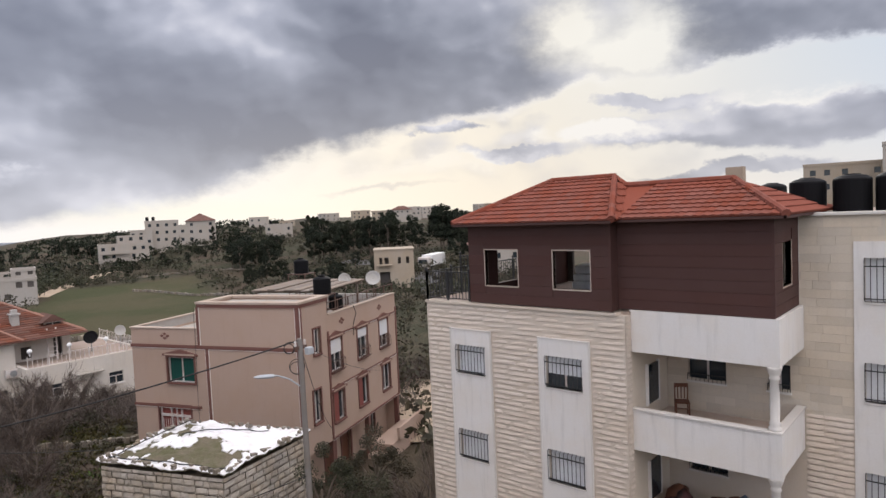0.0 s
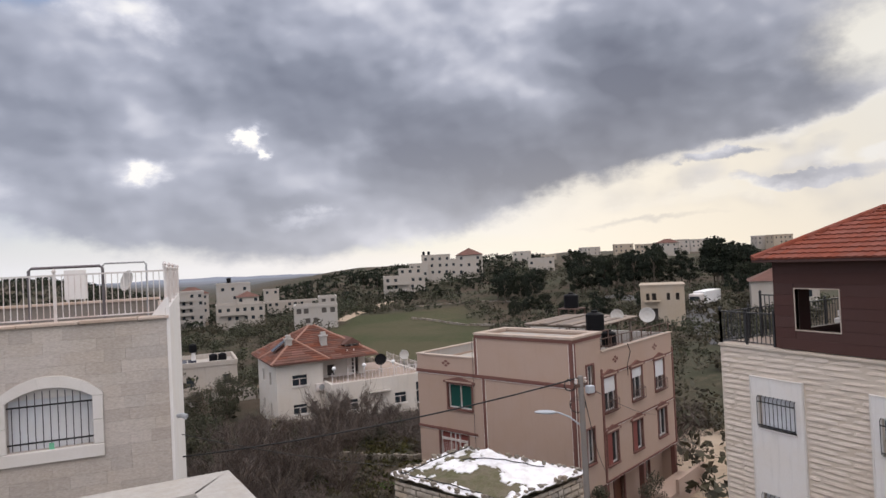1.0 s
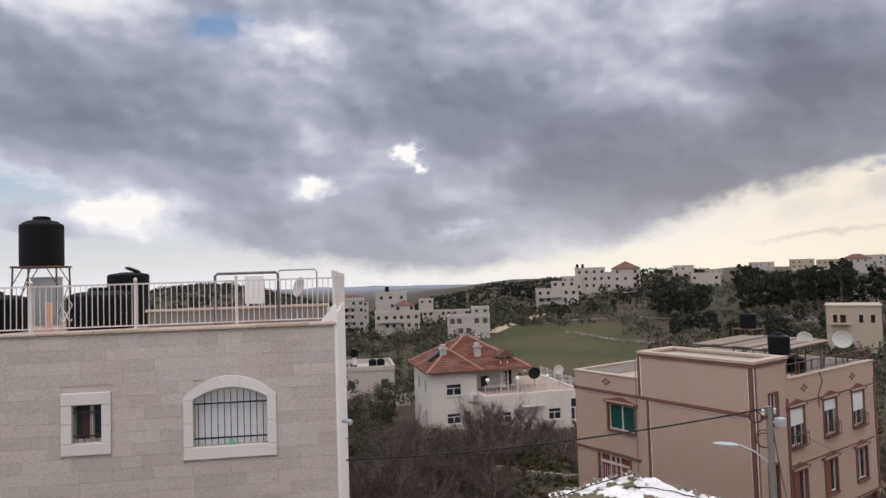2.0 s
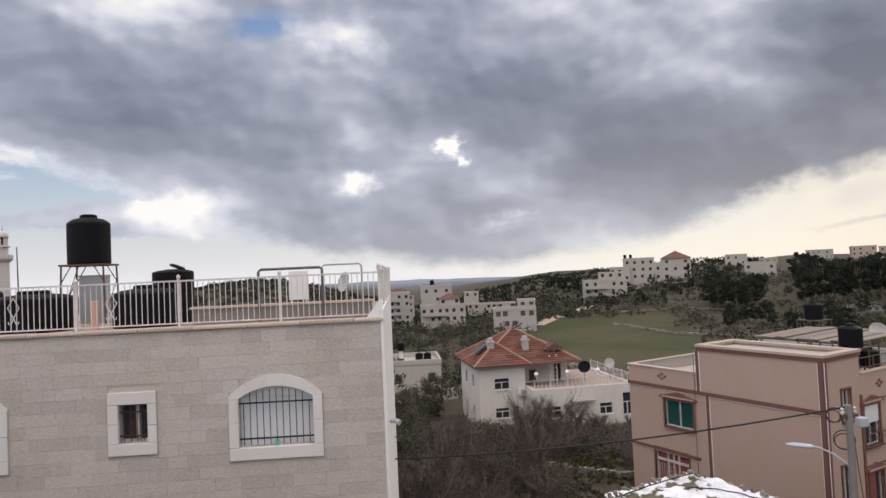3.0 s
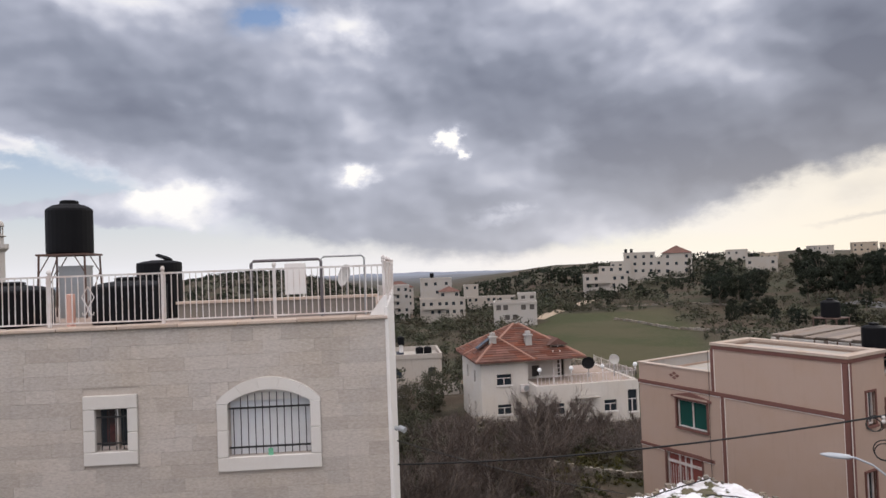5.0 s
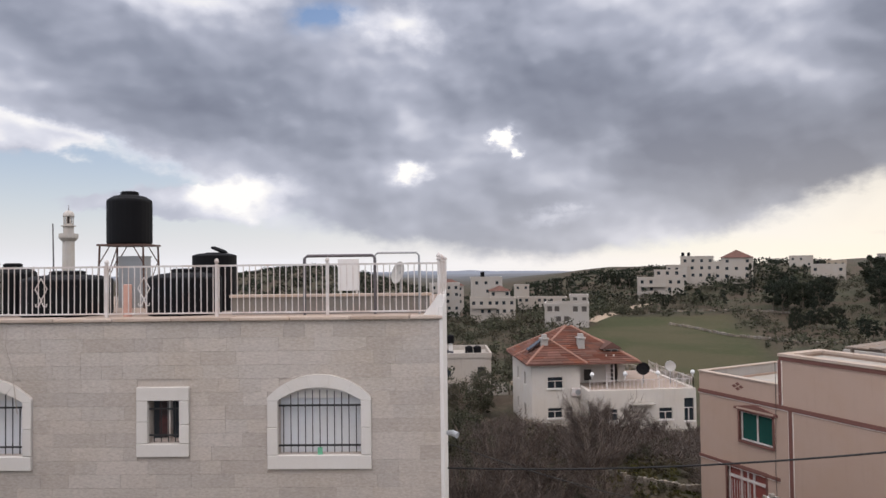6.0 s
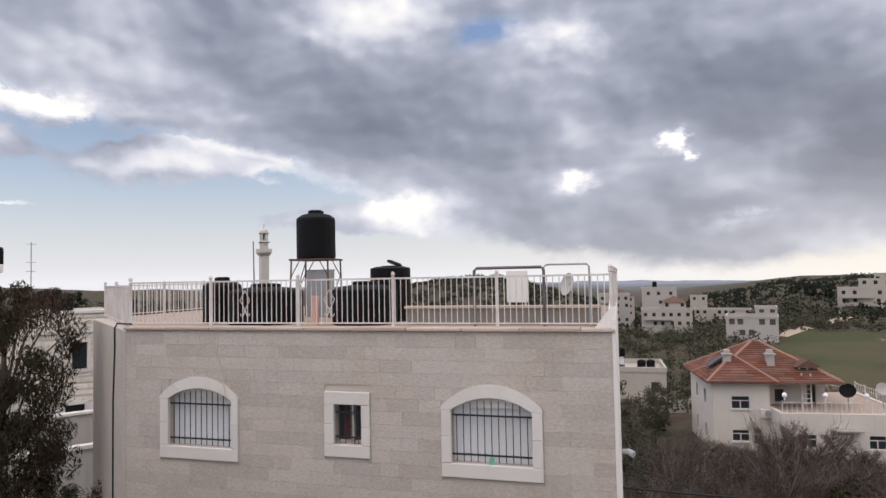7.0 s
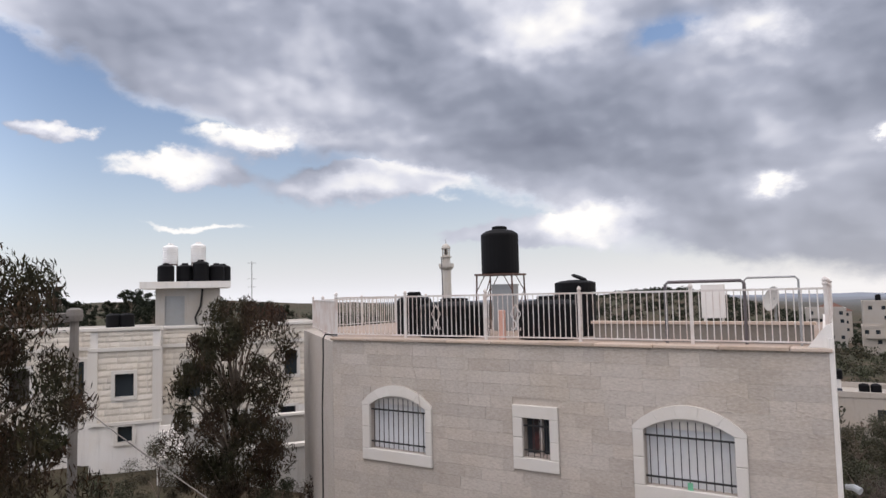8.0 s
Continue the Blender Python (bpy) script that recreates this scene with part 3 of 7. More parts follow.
for f in ((0, 1, 2, 3), (7, 6, 5, 4), (0, 4, 5, 1), (1, 5, 6, 2), (2, 6, 7, 3), (3, 7, 4, 0)):
    bm.faces.new([q[i] for i in f])
part("corner_fillet", bm, "plaster_white", A, "white mortar fillet at the corner")


def arch_pts(x0, x1, zs, zc, n=14):
    """Points of a flat arch from x0 to x1, springing at zs, crown at zc."""
    w, h = (x1 - x0) / 2, zc - zs
    R = (w * w + h * h) / (2 * h)
    cx, cz = (x0 + x1) / 2, zc - R
    a = math.asin(min(1, w / R))
    return [(cx + R * math.sin(-a + 2 * a * i / n), cz + R * math.cos(-a + 2 * a * i / n)) for i in range(n + 1)]


def arched_window(x0, x1, z0, zs, zc, fx0, fx1, fz0):
    w = part("window", boxes((x0, x1, 0.20, 0.23, z0, zc)), "shutter_dim", A, "closed pale metal blind behind bars")
    # surround in dressed stone
    for a, b, c, d in ((fx0, fx1, fz0, z0), (fx0, x0, z0, (z0 + zs) / 2), (fx0, x0, (z0 + zs) / 2, zs), (x1, fx1, z0, (z0 + zs) / 2), (x1, fx1, (z0 + zs) / 2, zs)):
        part("surround_stone", box(bmesh.new(), a + 0.004, b - 0.004, -0.045, 0.26, c + 0.004, d - 0.004, bev=0.01), "dressed", w)
    inner, outer = arch_pts(x0, x1, zs, zc, 15), arch_pts(fx0, fx1, zs + 0.06, zc + 0.27, 15)
    for s in range(5):
        bm = bmesh.new()
        i0, i1 = s * 3, s * 3 + 3
        loop = [inner[i] for i in range(i0, i1 + 1)] + [outer[i] for i in range(i1, i0 - 1, -1)]
        if s == 0:
            loop = [(x0 - 0.0, zs), *loop[0:], (fx0, zs + 0.0)]
        if s == 4:
            loop = loop[:4] + [(x1, zs), (fx1, zs)] + loop[4:]
        cx, cz = sum(p[0] for p in loop) / len(loop), sum(p[1] for p in loop) / len(loop)
        loop = [(cx + (p[0] - cx) * 0.99, cz + (p[1] - cz) * 0.985) for p in loop]
        f = [bm.verts.new((x, -0.045, z)) for x, z in loop]
        g = [bm.verts.new((x, 0.26, z)) for x, z in loop]
        bm.faces.new(f)
        bm.faces.new(g[::-1])
        for i in range(len(loop)):
            j = (i + 1) % len(loop)
            bm.faces.new((f[i], f[j], g[j], g[i]))
        part("arch_stone", bm, "dressed", w)
    # fills the wall's corners above the arch
    n = 11
    for i in range(n):
        x = x0 + 0.10 + (x1 - x0 - 0.2) * i / (n - 1)
        top = min(zc, np.interp(x, [p[0] for p in inner], [p[1] for p in inner]))
        top = zs + (top - zs) * 0.75 if 0 < i < n - 1 else zs - 0.10
        part("bar", tube(bmesh.new(), [(x, 0.05, z0 + 0.03), (x, 0.05, top)], 0.011, n=6), "rail_black", w)
    for z in (z0 + 0.18, zs - 0.12):
        part("crossbar", boxes((x0, x1, 0.035, 0.065, z - 0.018, z + 0.018)), "rail_black", w)
    part("head_box", boxes((x0, x1, 0.12, 0.20, zs + 0.02, zc)), "plaster_white", w)
    return w


for w in A_WIN:
    arched_window(*w)
x0, x1, z0, z1 = SQ
w = part("window", boxes((x0, x1, 0.24, 0.27, z0, z1)), "window_dark", A, "small dark window ajar behind bars")
for a, b, c, d in ((-0.545, 0.573, 6.67, z0), (-0.545, 0.573, z1, 8.13), (-0.545, x0, z0, 7.4), (-0.545, x0, 7.4, z1), (x1, 0.573, z0, 7.35), (x1, 0.573, 7.35, z1)):
    part("surround_stone", box(bmesh.new(), a + 0.004, b - 0.004, -0.045, 0.27, c + 0.004, d - 0.004, bev=0.01), "dressed", w)
part("sash", boxes((x0 + 0.36, x0 + 0.42, 0.10, 0.24, z0, z1), (x0, x1, 0.18, 0.24, z0, z0 + 0.06)), "rail_white", w)
part("curtain", boxes((x0 + 0.14, x0 + 0.34, 0.205, 0.235, z0 + 0.08, z1)), "clutter", w)
for i in range(4):
    part("bar", tube(bmesh.new(), [(x0 + 0.1 + i * 0.15, 0.05, z0 + 0.02), (x0 + 0.1 + i * 0.15, 0.05, z1 - 0.0)], 0.011, n=6), "rail_black", w)
for z in (z0 + 0.16, z1 - 0.18):
    part("crossbar", boxes((x0, x1, 0.035, 0.065, z - 0.015, z + 0.015)), "rail_black", w)


# ---- white roof railing ----
def railing(name, p0, p1, z0, h, mat, label, posts, gap=0.13, parent=None, knob=True, bar=0.011):
    """A straight steel railing of posts, two rails and upright bars."""
    d = Vector((p1[0] - p0[0], p1[1] - p0[1], 0))
    L = d.length
    m = Matrix.Translation((p0[0], p0[1], z0)) @ Matrix.Rotation(math.atan2(d.y, d.x), 4, "Z")
    if parent:
        r = part(name, boxes((0, L, -0.02, 0.02, h - 0.06, h - 0.02), (0, L, -0.018, 0.018, 0.06, 0.09)), mat, parent, label)
        r.matrix_local = m
    else:
        r = thing(name, m, label, "railing")
        part("rail", boxes((0, L, -0.02, 0.02, h - 0.06, h - 0.02)), mat, r)
        part("rail", boxes((0, L, -0.018, 0.018, 0.06, 0.09)), mat, r)
    me = None
    for i in range(posts + 1):
        bm = boxes((-0.03, 0.03, -0.03, 0.03, 0, h))
        if knob:
            lathe(bm, [(0.02, h), (0.045, h + 0.03), (0.05, h + 0.06), (0.03, h + 0.1), (0.004, h + 0.12)], 8)
        o = part("post", bm, mat, r)
        o.location.x = L * i / posts
    n = int(L / gap)
    bars = None
    for i in range(1, n):
        if bars is None:
            o = part("bar", tube(bmesh.new(), [(0, 0, 0.07), (0, 0, h - 0.04)], bar, n=6), mat, r)
            bars = o.data
        else:
            o = new("bar", bars)
            o.parent = r
        o.location.x = L * i / n
    return r


def on_a(s, d, z=0.0):
    a = radians(-6)
    return (-5.5 + s * math.cos(a) - d * math.sin(a), 14.0 + s * math.sin(a) + d * math.cos(a), z)


fr = railing("roof_railing", on_a(-6.05, 0.22), on_a(5.82, 0.22), 9.575, 1.12, "rail_white", "white painted steel roof railing with upright bars", 5)
for x in (2.38 * 1.5 - 0.25, 2.38 * 2.5 - 0.4):
    bm = bmesh.new()
    for sgn in (-1, 1):
        tube(bm, [(x, 0, 0.85), (x + sgn * 0.13, 0, 0.62), (x, 0, 0.38), (x - sgn * 0.05, 0, 0.25), (x - sgn * 0.11, 0, 0.24), (x - sgn * 0.12, 0, 0.30)], 0.012, n=5)
    part("ornament", bm, "rail_white", fr, "wrought diamond ornament")
railing("roof_railing", on_a(-6.05, 0.22), on_a(-10.95, 4.55), 9.50, 1.1, "rail_white", "white painted steel side railing", 2)
railing("roof_railing", on_a(5.82, 0.22), on_a(5.8, 10.2), 9.76, 1.0, "rail_white", "white painted steel side railing on whitewashed wall", 4)
railing("roof_railing", on_a(-10.7, 4.8), on_a(-10.2, 11.2), 9.50, 1.1, "rail_white", "white painted steel rear railing", 3)


# ---- water tanks ----
def water_tank(at, r, h, mat, label, lid=True, ribs=0, tilt=False, dome=0.84):
    t = thing("water_tank", pose(*at), label, "water tank")
    prof = [(r * 0.96, 0), (r, 0.04)]
    for i in range(ribs):
        z = h * (0.12 + 0.7 * i / ribs)
        prof += [(r, z), (r * 1.03, z + 0.02), (r * 1.03, z + 0.05), (r, z + 0.07)]
    k = 1 - dome
    prof += [(r, h * dome), (r * 0.97, h * (dome + k * 0.25)), (r * 0.72, h * (dome + k * 0.69)), (r * 0.42, h * (dome + k * 0.87)), (r * 0.40, h)]
    part("shell", lathe(bmesh.new(), prof, 28), mat, t, smooth=False)
    if lid:
        l = part("lid", lathe(bmesh.new(), [(r * 0.36, 0), (r * 0.40, 0.01), (r * 0.40, 0.05), (r * 0.3, 0.08)], 20), mat, t)
        l.matrix_local = pose(r * 0.2 if tilt else 0, 0, h + (0.03 if tilt else 0.0), 0, 22 if tilt else 0, 0)
    return t


tw = on_a(-3.15, 4.8)
st = thing("tank_stand", pose(tw[0], tw[1], 9.5), "rusty angle-iron stand under a black water tank", "stand")
for sx_ in (-0.58, 0.58):
    for sy_ in (-0.58, 0.58):
        part("leg", tube(bmesh.new(), [(sx_ * 1.08, sy_ * 1.08, 0), (sx_, sy_, 1.74)], 0.028, n=5), "rust", st)
        part("brace", tube(bmesh.new(), [(sx_ * 1.02, sy_, 1.25), (sx_ * 0.55, sy_, 1.73)], 0.016, n=5), "rust", st)
    part("brace", tube(bmesh.new(), [(sx_ * 1.06, -0.6, 0.25), (sx_ * 1.03, 0.58, 1.35)], 0.014, n=5), "rust", st)
for a, b in (((-0.64, 0.64), (-0.64, -0.58)), ((-0.64, 0.64), (0.58, 0.64)), ((-0.64, -0.58), (-0.58, 0.58)), ((0.58, 0.64), (-0.58, 0.58)), ((-0.04, 0.04), (-0.58, 0.58))):
    part("top_bar", boxes((*a, *b, 1.74, 1.795)), "rust", st)
part("brace", tube(bmesh.new(), [(-0.62, -0.62, 0.1), (-0.1, -0.6, 1.72)], 0.016, n=5), "rust", st)
water_tank((tw[0], tw[1], 11.296), 0.60, 1.44, "tank_black", "tall black plastic water tank on an iron stand")
single("cabinet", boxes((-0.34, 0.34, -0.3, 0.3, 0, 1.42), (-0.36, 0.36, -0.32, 0.32, 1.42, 1.46)), "grey_metal", "grey sheet-metal cabinet below the tank stand", "cabinet", m=pose(tw[0] + 0.1, tw[1] + 0.1, 9.5))
t2 = on_a(-0.1, 3.2)
water_tank((t2[0], t2[1], 9.5), 0.55, 1.50, "tank_black", "black plastic water tank with its lid askew", tilt=True, dome=0.94)
for s, d, r, h in ((-4.8, 2.3, 0.52, 1.2), (-3.3, 2.1, 1.0, 1.0), (-0.36, 2.0, 0.84, 1.02)):
    p = on_a(s, d)
    water_tank((p[0], p[1], 9.5), r, h, "tank_black", "squat black plastic water tank behind the railing")
p = on_a(-1.2, 0.9)
single("pipe_stub", lathe(bmesh.new(), [(0.09, 0), (0.09, 0.75), (0.07, 0.76)], 12), "pink_tube", "salmon plastic pipe standing on the roof", "pipe", m=pose(p[0], p[1], 9.5))
p = on_a(-4.2, 3.0)
single("antenna_rod", tube(bmesh.new(), [(0, 0, 0), (-0.04, 0, 2.3)], 0.025, 0.015, 6), "pipe", "thin grey antenna rod", "rod", m=pose(p[0], p[1], 9.5))
# pipe frames and a boiler panel
for s0, s1, h, mt, r in ((2.75, 4.35, 1.35, "pipe", 0.035), (4.35, 5.35, 1.40, "grey_metal", 0.022)):
    bm = bmesh.new()
    a, b = on_a(s0, 1.1), on_a(s1, 1.1)
    tube(bm, [(a[0], a[1], 9.5), (a[0], a[1], 9.5 + h - 0.06), (a[0] + 0.06, a[1], 9.5 + h), (b[0] - 0.06, b[1], 9.5 + h), (b[0], b[1], 9.5 + h - 0.06), (b[0], b[1], 9.5)], r, n=8)
    single("laundry_frame", bm, mt, "bent steel pipe frame on the roof", "frame")
p = on_a(3.5, 2.6)
single("boiler_panel", boxes((-0.25, 0.25, -0.1, 0.1, 0.5, 1.28), (-0.22, -0.18, -0.05, 0.05, 0, 0.5), (0.18, 0.22, -0.05, 0.05, 0, 0.5)), "plaster_white", "cream metal box on short legs", "box", m=pose(p[0], p[1], 9.5, 0, 0, -6))
p = on_a(4.75, 3.2)
bm = lathe(bmesh.new(), [(0.02, 0), (0.17, 0.03), (0.30, 0.09), (0.29, 0.10), (0.16, 0.04), (0.02, 0.02)], 20)
dish = thing("satellite_dish", pose(p[0], p[1], 9.5), "pale satellite dish on a short post", "satellite dish")
o = part("reflector", bm, "dish", dish)
o.matrix_local = pose(0, 0, 0.9, 75, 0, -60)
part("post", tube(bmesh.new(), [(0, 0, 0), (0, 0, 0.95)], 0.03, n=8), "grey_metal", dish)
p = on_a(4.75, 0.03)
single("cloth", boxes((-0.05, 0.05, -0.05, -0.02, 0, 0.22), (-0.02, 0.06, -0.06, -0.03, -0.06, 0.1)), "green_cloth", "pale green rag hung on window bars", "cloth", m=pose(*on_a(3.3, 0.06, 6.62)))
p = on_a(AR + 0.13, 0.5, 7.0)
single("outside_lamp", tube(bmesh.new(), [(0, 0, 0), (0.1, -0.08, 0.02), (0.2, -0.16, -0.02)], 0.05, 0.07, 10), "lamp_grey", "small white lamp on the side wall", "lamp", m=pose(*p))
# black hose and hanging cable down the wall
bm = bmesh.new()
tube(bm, [on_a(-6.0, 0.2, 9.62), on_a(-6.35, 0.1, 9.64), on_a(-6.62, 0.3, 9.5), on_a(-6.75, 0.45, 9.0), on_a(-6.85, 0.5, 7.5), on_a(-6.9, 0.55, 5.5), on_a(-6.95, 0.6, 2.0)], 0.022, n=6)
single("hose", bm, "cable", "black hose hanging down the stone wall", "hose")
bm = bmesh.new()
tube(bm, [on_a(-3.3, -0.03, 9.44), on_a(-3.32, -0.04, 9.0), on_a(-3.18, -0.04, 8.5), on_a(-3.1, -0.06, 8.0), on_a(-3.05, -0.06, 7.6)], 0.008, n=5)
single("cable", bm, "mortar_a", "thin grey cable down the stone wall", "cable")


# ---- cream stone apartment house ----
B = thing("apartment_house", pose(17.0, 0, 0), "cream rock-faced stone apartment house with brown rooftop storey", "house")
BZ0 = -4.5
B_COLS = ((8.85, 10.10), (5.16, 6.45))
B_ROWS = ((4.87, 5.87), (1.82, 2.85), (-1.2, -0.2))
bholes = [(a, b, c, d) for a, b in B_COLS for c, d in B_ROWS]
part("wall", wall_x(0.04, 0.4, (3.75, 11.45), (BZ0, 7.30), bholes), "mortar_b", B)
part("side_wall", boxes((0.40, 9.0, 11.05, 11.41, BZ0, 7.30)), "stone_s", B)
part("return_wall", boxes((0.40, 3.2, 3.79, 4.15, BZ0, 7.30)), "stone_s", B)
part("cap", boxes((-0.03, 0.42, 4.0, 11.47, 7.302, 7.38)), "mortar_b", B)
part("roof_floor", boxes((0.35, 9.0, 3.75, 11.45, 7.30, 7.38)), "roof_floor", B)


def barred_window(parent, x, a, b, c, d, half=False):
    """A window set back in a wall across x, with a bent steel grille; a, b along y, c, d heights."""
    w = part("window", boxes((x + 0.16, x + 0.19, a, b, c, d)), "window_dark" if half else "shutter_dim", parent, "closed grey blind behind black bars")
    if half:
        part("blind", boxes((x + 0.13, x + 0.158, a, b, c + (d - c) * 0.42, d)), "shutter_dim", w)
        part("sash", boxes((x + 0.12, x + 0.158, (a + b) / 2 - 0.03, (a + b) / 2 + 0.03, c, c + (d - c) * 0.42)), "rail_white", w)
    n = 9
    me = None
    for i in range(n + 1):
        y = a + (b - a) * i / n
        pts = [(x + 0.10, y, c), (x - 0.07, y, c + 0.06), (x - 0.07, y, d - 0.06), (x + 0.0, y, d)]
        part("bar", tube(bmesh.new(), pts, 0.011, n=5), "rail_black", w)
    for z in (c + 0.1, c + (d - c) * 0.82):
        part("crossbar", boxes((x - 0.085, x - 0.055, a, b, z - 0.014, z + 0.014)), "rail_black", w)
    part("window_sill", boxes((x - 0.04, x + 0.16, a - 0.03, b + 0.03, c - 0.06, c)), "dressed", w)
    return w


for i, (a, b) in enumerate(B_COLS):
    for j, (c, d) in enumerate(B_ROWS):
        barred_window(B, 0.0, a, b, c, d, half=(i == 1 and j == 0))
    # smooth pale strip behind each column of windows
    part("panel", wall_x(-0.012, 0.039, (a - 0.22, b + 0.22), (-3.5, 6.40), [(a, b, c, d) for c, d in B_ROWS]), "plaster_white", B, "smooth pale stone strip round windows")
    part("panel_edge", boxes((-0.03, 0.04, a - 0.27, a - 0.222, -3.5, 6.45), (-0.03, 0.04, b + 0.222, b + 0.27, -3.5, 6.45), (-0.03, 0.04, a - 0.222, b + 0.222, 6.402, 6.45)), "dressed", B)

# balconies between the two wings
BF, BY0, BY1, BW = 0.45, -0.22, 3.86, 3.2
for n, (z0, z1) in enumerate(((6.19, 7.43), (3.24, 4.45), (0.2, 1.4))):
    bal = part("balcony", boxes((BF + 0.12, BW, BY0 + 0.12, BY1 - 0.08, z0 + 0.03, z0 + 0.61)), "coping", B, "recessed balcony with white rendered parapet")
    part("parapet", boxes((BF, BF + 0.15, BY0, BY1 - 0.07, z0, z1)), "plaster_white", bal)
    part("parapet", boxes((BF + 0.152, BW, BY0, BY0 + 0.15, z0, z1)), "plaster_white", bal)
    if n:
        part("coping", boxes((BF - 0.04, BF + 0.2, BY0 - 0.04, BY1 - 0.07, z1, z1 + 0.05)), "dressed", bal)
        part("coping", boxes((BF + 0.2, BW, BY0 - 0.04, BY0 + 0.2, z1, z1 + 0.05)), "dressed", bal)
        zt = (6.19, 3.24)[n - 1]
        prof = [(0.16, z1 + 0.05), (0.16, z1 + 0.13), (0.12, z1 + 0.17), (0.15, z1 + 0.23), (0.115, z1 + 0.30), (0.125, z1 + 0.75), (0.105, zt - 0.36), (0.14, zt - 0.32), (0.11, zt - 0.27), (0.15, zt - 0.17), (0.19, zt - 0.05), (0.19, zt - 0.001)]
        part("column", lathe(bmesh.new(), prof, 20, (BF + 0.16, BY0 + 0.17, 0)), "dressed", bal, "turned stone column", smooth=True)
        part("pilaster", boxes((BF - 0.03, BF + 0.24, BY0 - 0.03, BY0 + 0.24, z0 - 0.0, z1 - 0.002)), "plaster_white", bal)
# wing wall and balcony back wall, one plane
wing_holes = [(-3.0, -1.70, c, d) for c, d in ((7.6, 8.8), (4.85, 5.93), (1.8, 2.87))] + [(1.95, 3.12, 4.82, 5.62), (0.15, 0.76, 4.82, 5.62), (1.95, 3.12, 1.9, 2.7)]
part("wing_wall", wall_x(BW + 0.04, BW + 0.4, (-6.0, 4.4), (BZ0, 9.98), wing_holes), "mortar_b", B)
# dark block standing in for shaded rooms of the wing
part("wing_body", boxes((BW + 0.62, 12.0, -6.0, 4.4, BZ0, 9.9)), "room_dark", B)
part("wing_cap", boxes((BW - 0.06, BW + 0.45, -6.0, -0.25, 9.98, 10.06)), "dressed", B)
part("wing_roof", boxes((BW + 0.4, 12.0, -6.0, -0.25, 9.905, 9.99)), "roof_floor", B)
for c, d in ((7.6, 8.8), (4.85, 5.93), (1.8, 2.87)):
    barred_window(B, BW, -3.0, -1.70, c, d)
part("panel", wall_x(BW - 0.012, BW + 0.039, (-3.2, -1.45), (-3.0, 9.25), [(-3.0, -1.70, c, d) for c, d in ((7.6, 8.8), (4.85, 5.93), (1.8, 2.87))]), "plaster_white", B, "smooth pale stone strip round windows")
for a, b, c, d in ((1.95, 3.12, 4.82, 5.62), (0.15, 0.76, 4.82, 5.62), (1.95, 3.12, 1.9, 2.7)):
    w = part("window", boxes((BW + 0.2, BW + 0.23, a, b, c, d)), "window_dark", B, "dark sliding window with low grille")
    part("sash", boxes((BW + 0.15, BW + 0.198, (a + b) / 2 - 0.03, (a + b) / 2 + 0.03, c, d)), "rail_white", w)
    part("window_sill", boxes((BW - 0.05, BW + 0.2, a - 0.03, b + 0.03, c - 0.06, c)), "dressed", w)
    for k in range(10):
        part("bar", tube(bmesh.new(), [(BW - 0.02, a + (b - a) * k / 9, c), (BW - 0.02, a + (b - a) * k / 9, c + 0.22)], 0.010, n=5), "rail_black", w)
    part("crossbar", boxes((BW - 0.035, BW - 0.005, a, b, c + 0.2, c + 0.23)), "rail_black", w)
for z in (3.44, 0.4):
    d = part("door", boxes((1.5, 2.3, 3.72, 3.788, z + 0.9, z + 2.1)), "window_dark", B, "narrow dark side window")
    for x in (1.44, 2.3):
        part("frame", boxes((x, x + 0.06, 3.70, 3.788, z + 0.85, z + 2.15)), "plaster_white", d)


# ---- brown rooftop storey ----
S = thing("rooftop_storey", pose(17.0, 0, 0), "dark brown clad rooftop room with red tiled hip roof", "rooftop room")
BR_H = [(7.40, 8.71, 8.02, 9.21), (4.81, 6.08, 8.01, 9.20)]
SZ0, SZ1 = 7.405, 10.06
part("front_wall", wall_x(0.05, 0.2, (4.15, 9.39), (SZ0, SZ1), BR_H), "brown", S)
part("front_wall", wall_x(0.52, 0.67, (-0.10, 4.15), (SZ0 + 0.03, SZ1)), "brown", S)
part("return_wall", boxes((0.202, 0.52, 4.15, 4.3, SZ0, SZ1)), "brown", S)
part("side_wall", wall_y(-0.10, 0.05, (0.672, 3.15), (SZ0 + 0.03, SZ1), [(1.35, 2.35, 8.15, 9.35)]), "brown", S)
part("side_wall", wall_y(9.24, 9.39, (0.202, 6.5), (SZ0, SZ1), [(1.5, 5.5, 7.9, 9.4)]), "brown", S)
# rear wall and ceiling take the dark fill, room shade painted in
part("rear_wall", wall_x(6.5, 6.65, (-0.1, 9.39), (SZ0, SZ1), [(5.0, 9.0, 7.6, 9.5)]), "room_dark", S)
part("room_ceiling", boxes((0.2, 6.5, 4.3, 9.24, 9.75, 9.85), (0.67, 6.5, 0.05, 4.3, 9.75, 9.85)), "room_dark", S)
for a, b, c, d in BR_H:
    f = part("window_opening", boxes((0.03, 0.21, a - 0.03, a, c - 0.03, d + 0.03), (0.03, 0.21, b, b + 0.03, c - 0.03, d + 0.03), (0.03, 0.21, a, b, c - 0.04, c), (0.03, 0.21, a, b, d, d + 0.03)), "coping", S, "unglazed opening with pale reveal")
part("side_opening", boxes((1.32, 1.35, -0.12, 0.06, 8.12, 9.38), (2.35, 2.38, -0.12, 0.06, 8.12, 9.38), (1.35, 2.35, -0.12, 0.06, 8.12, 8.15)), "coping", S)
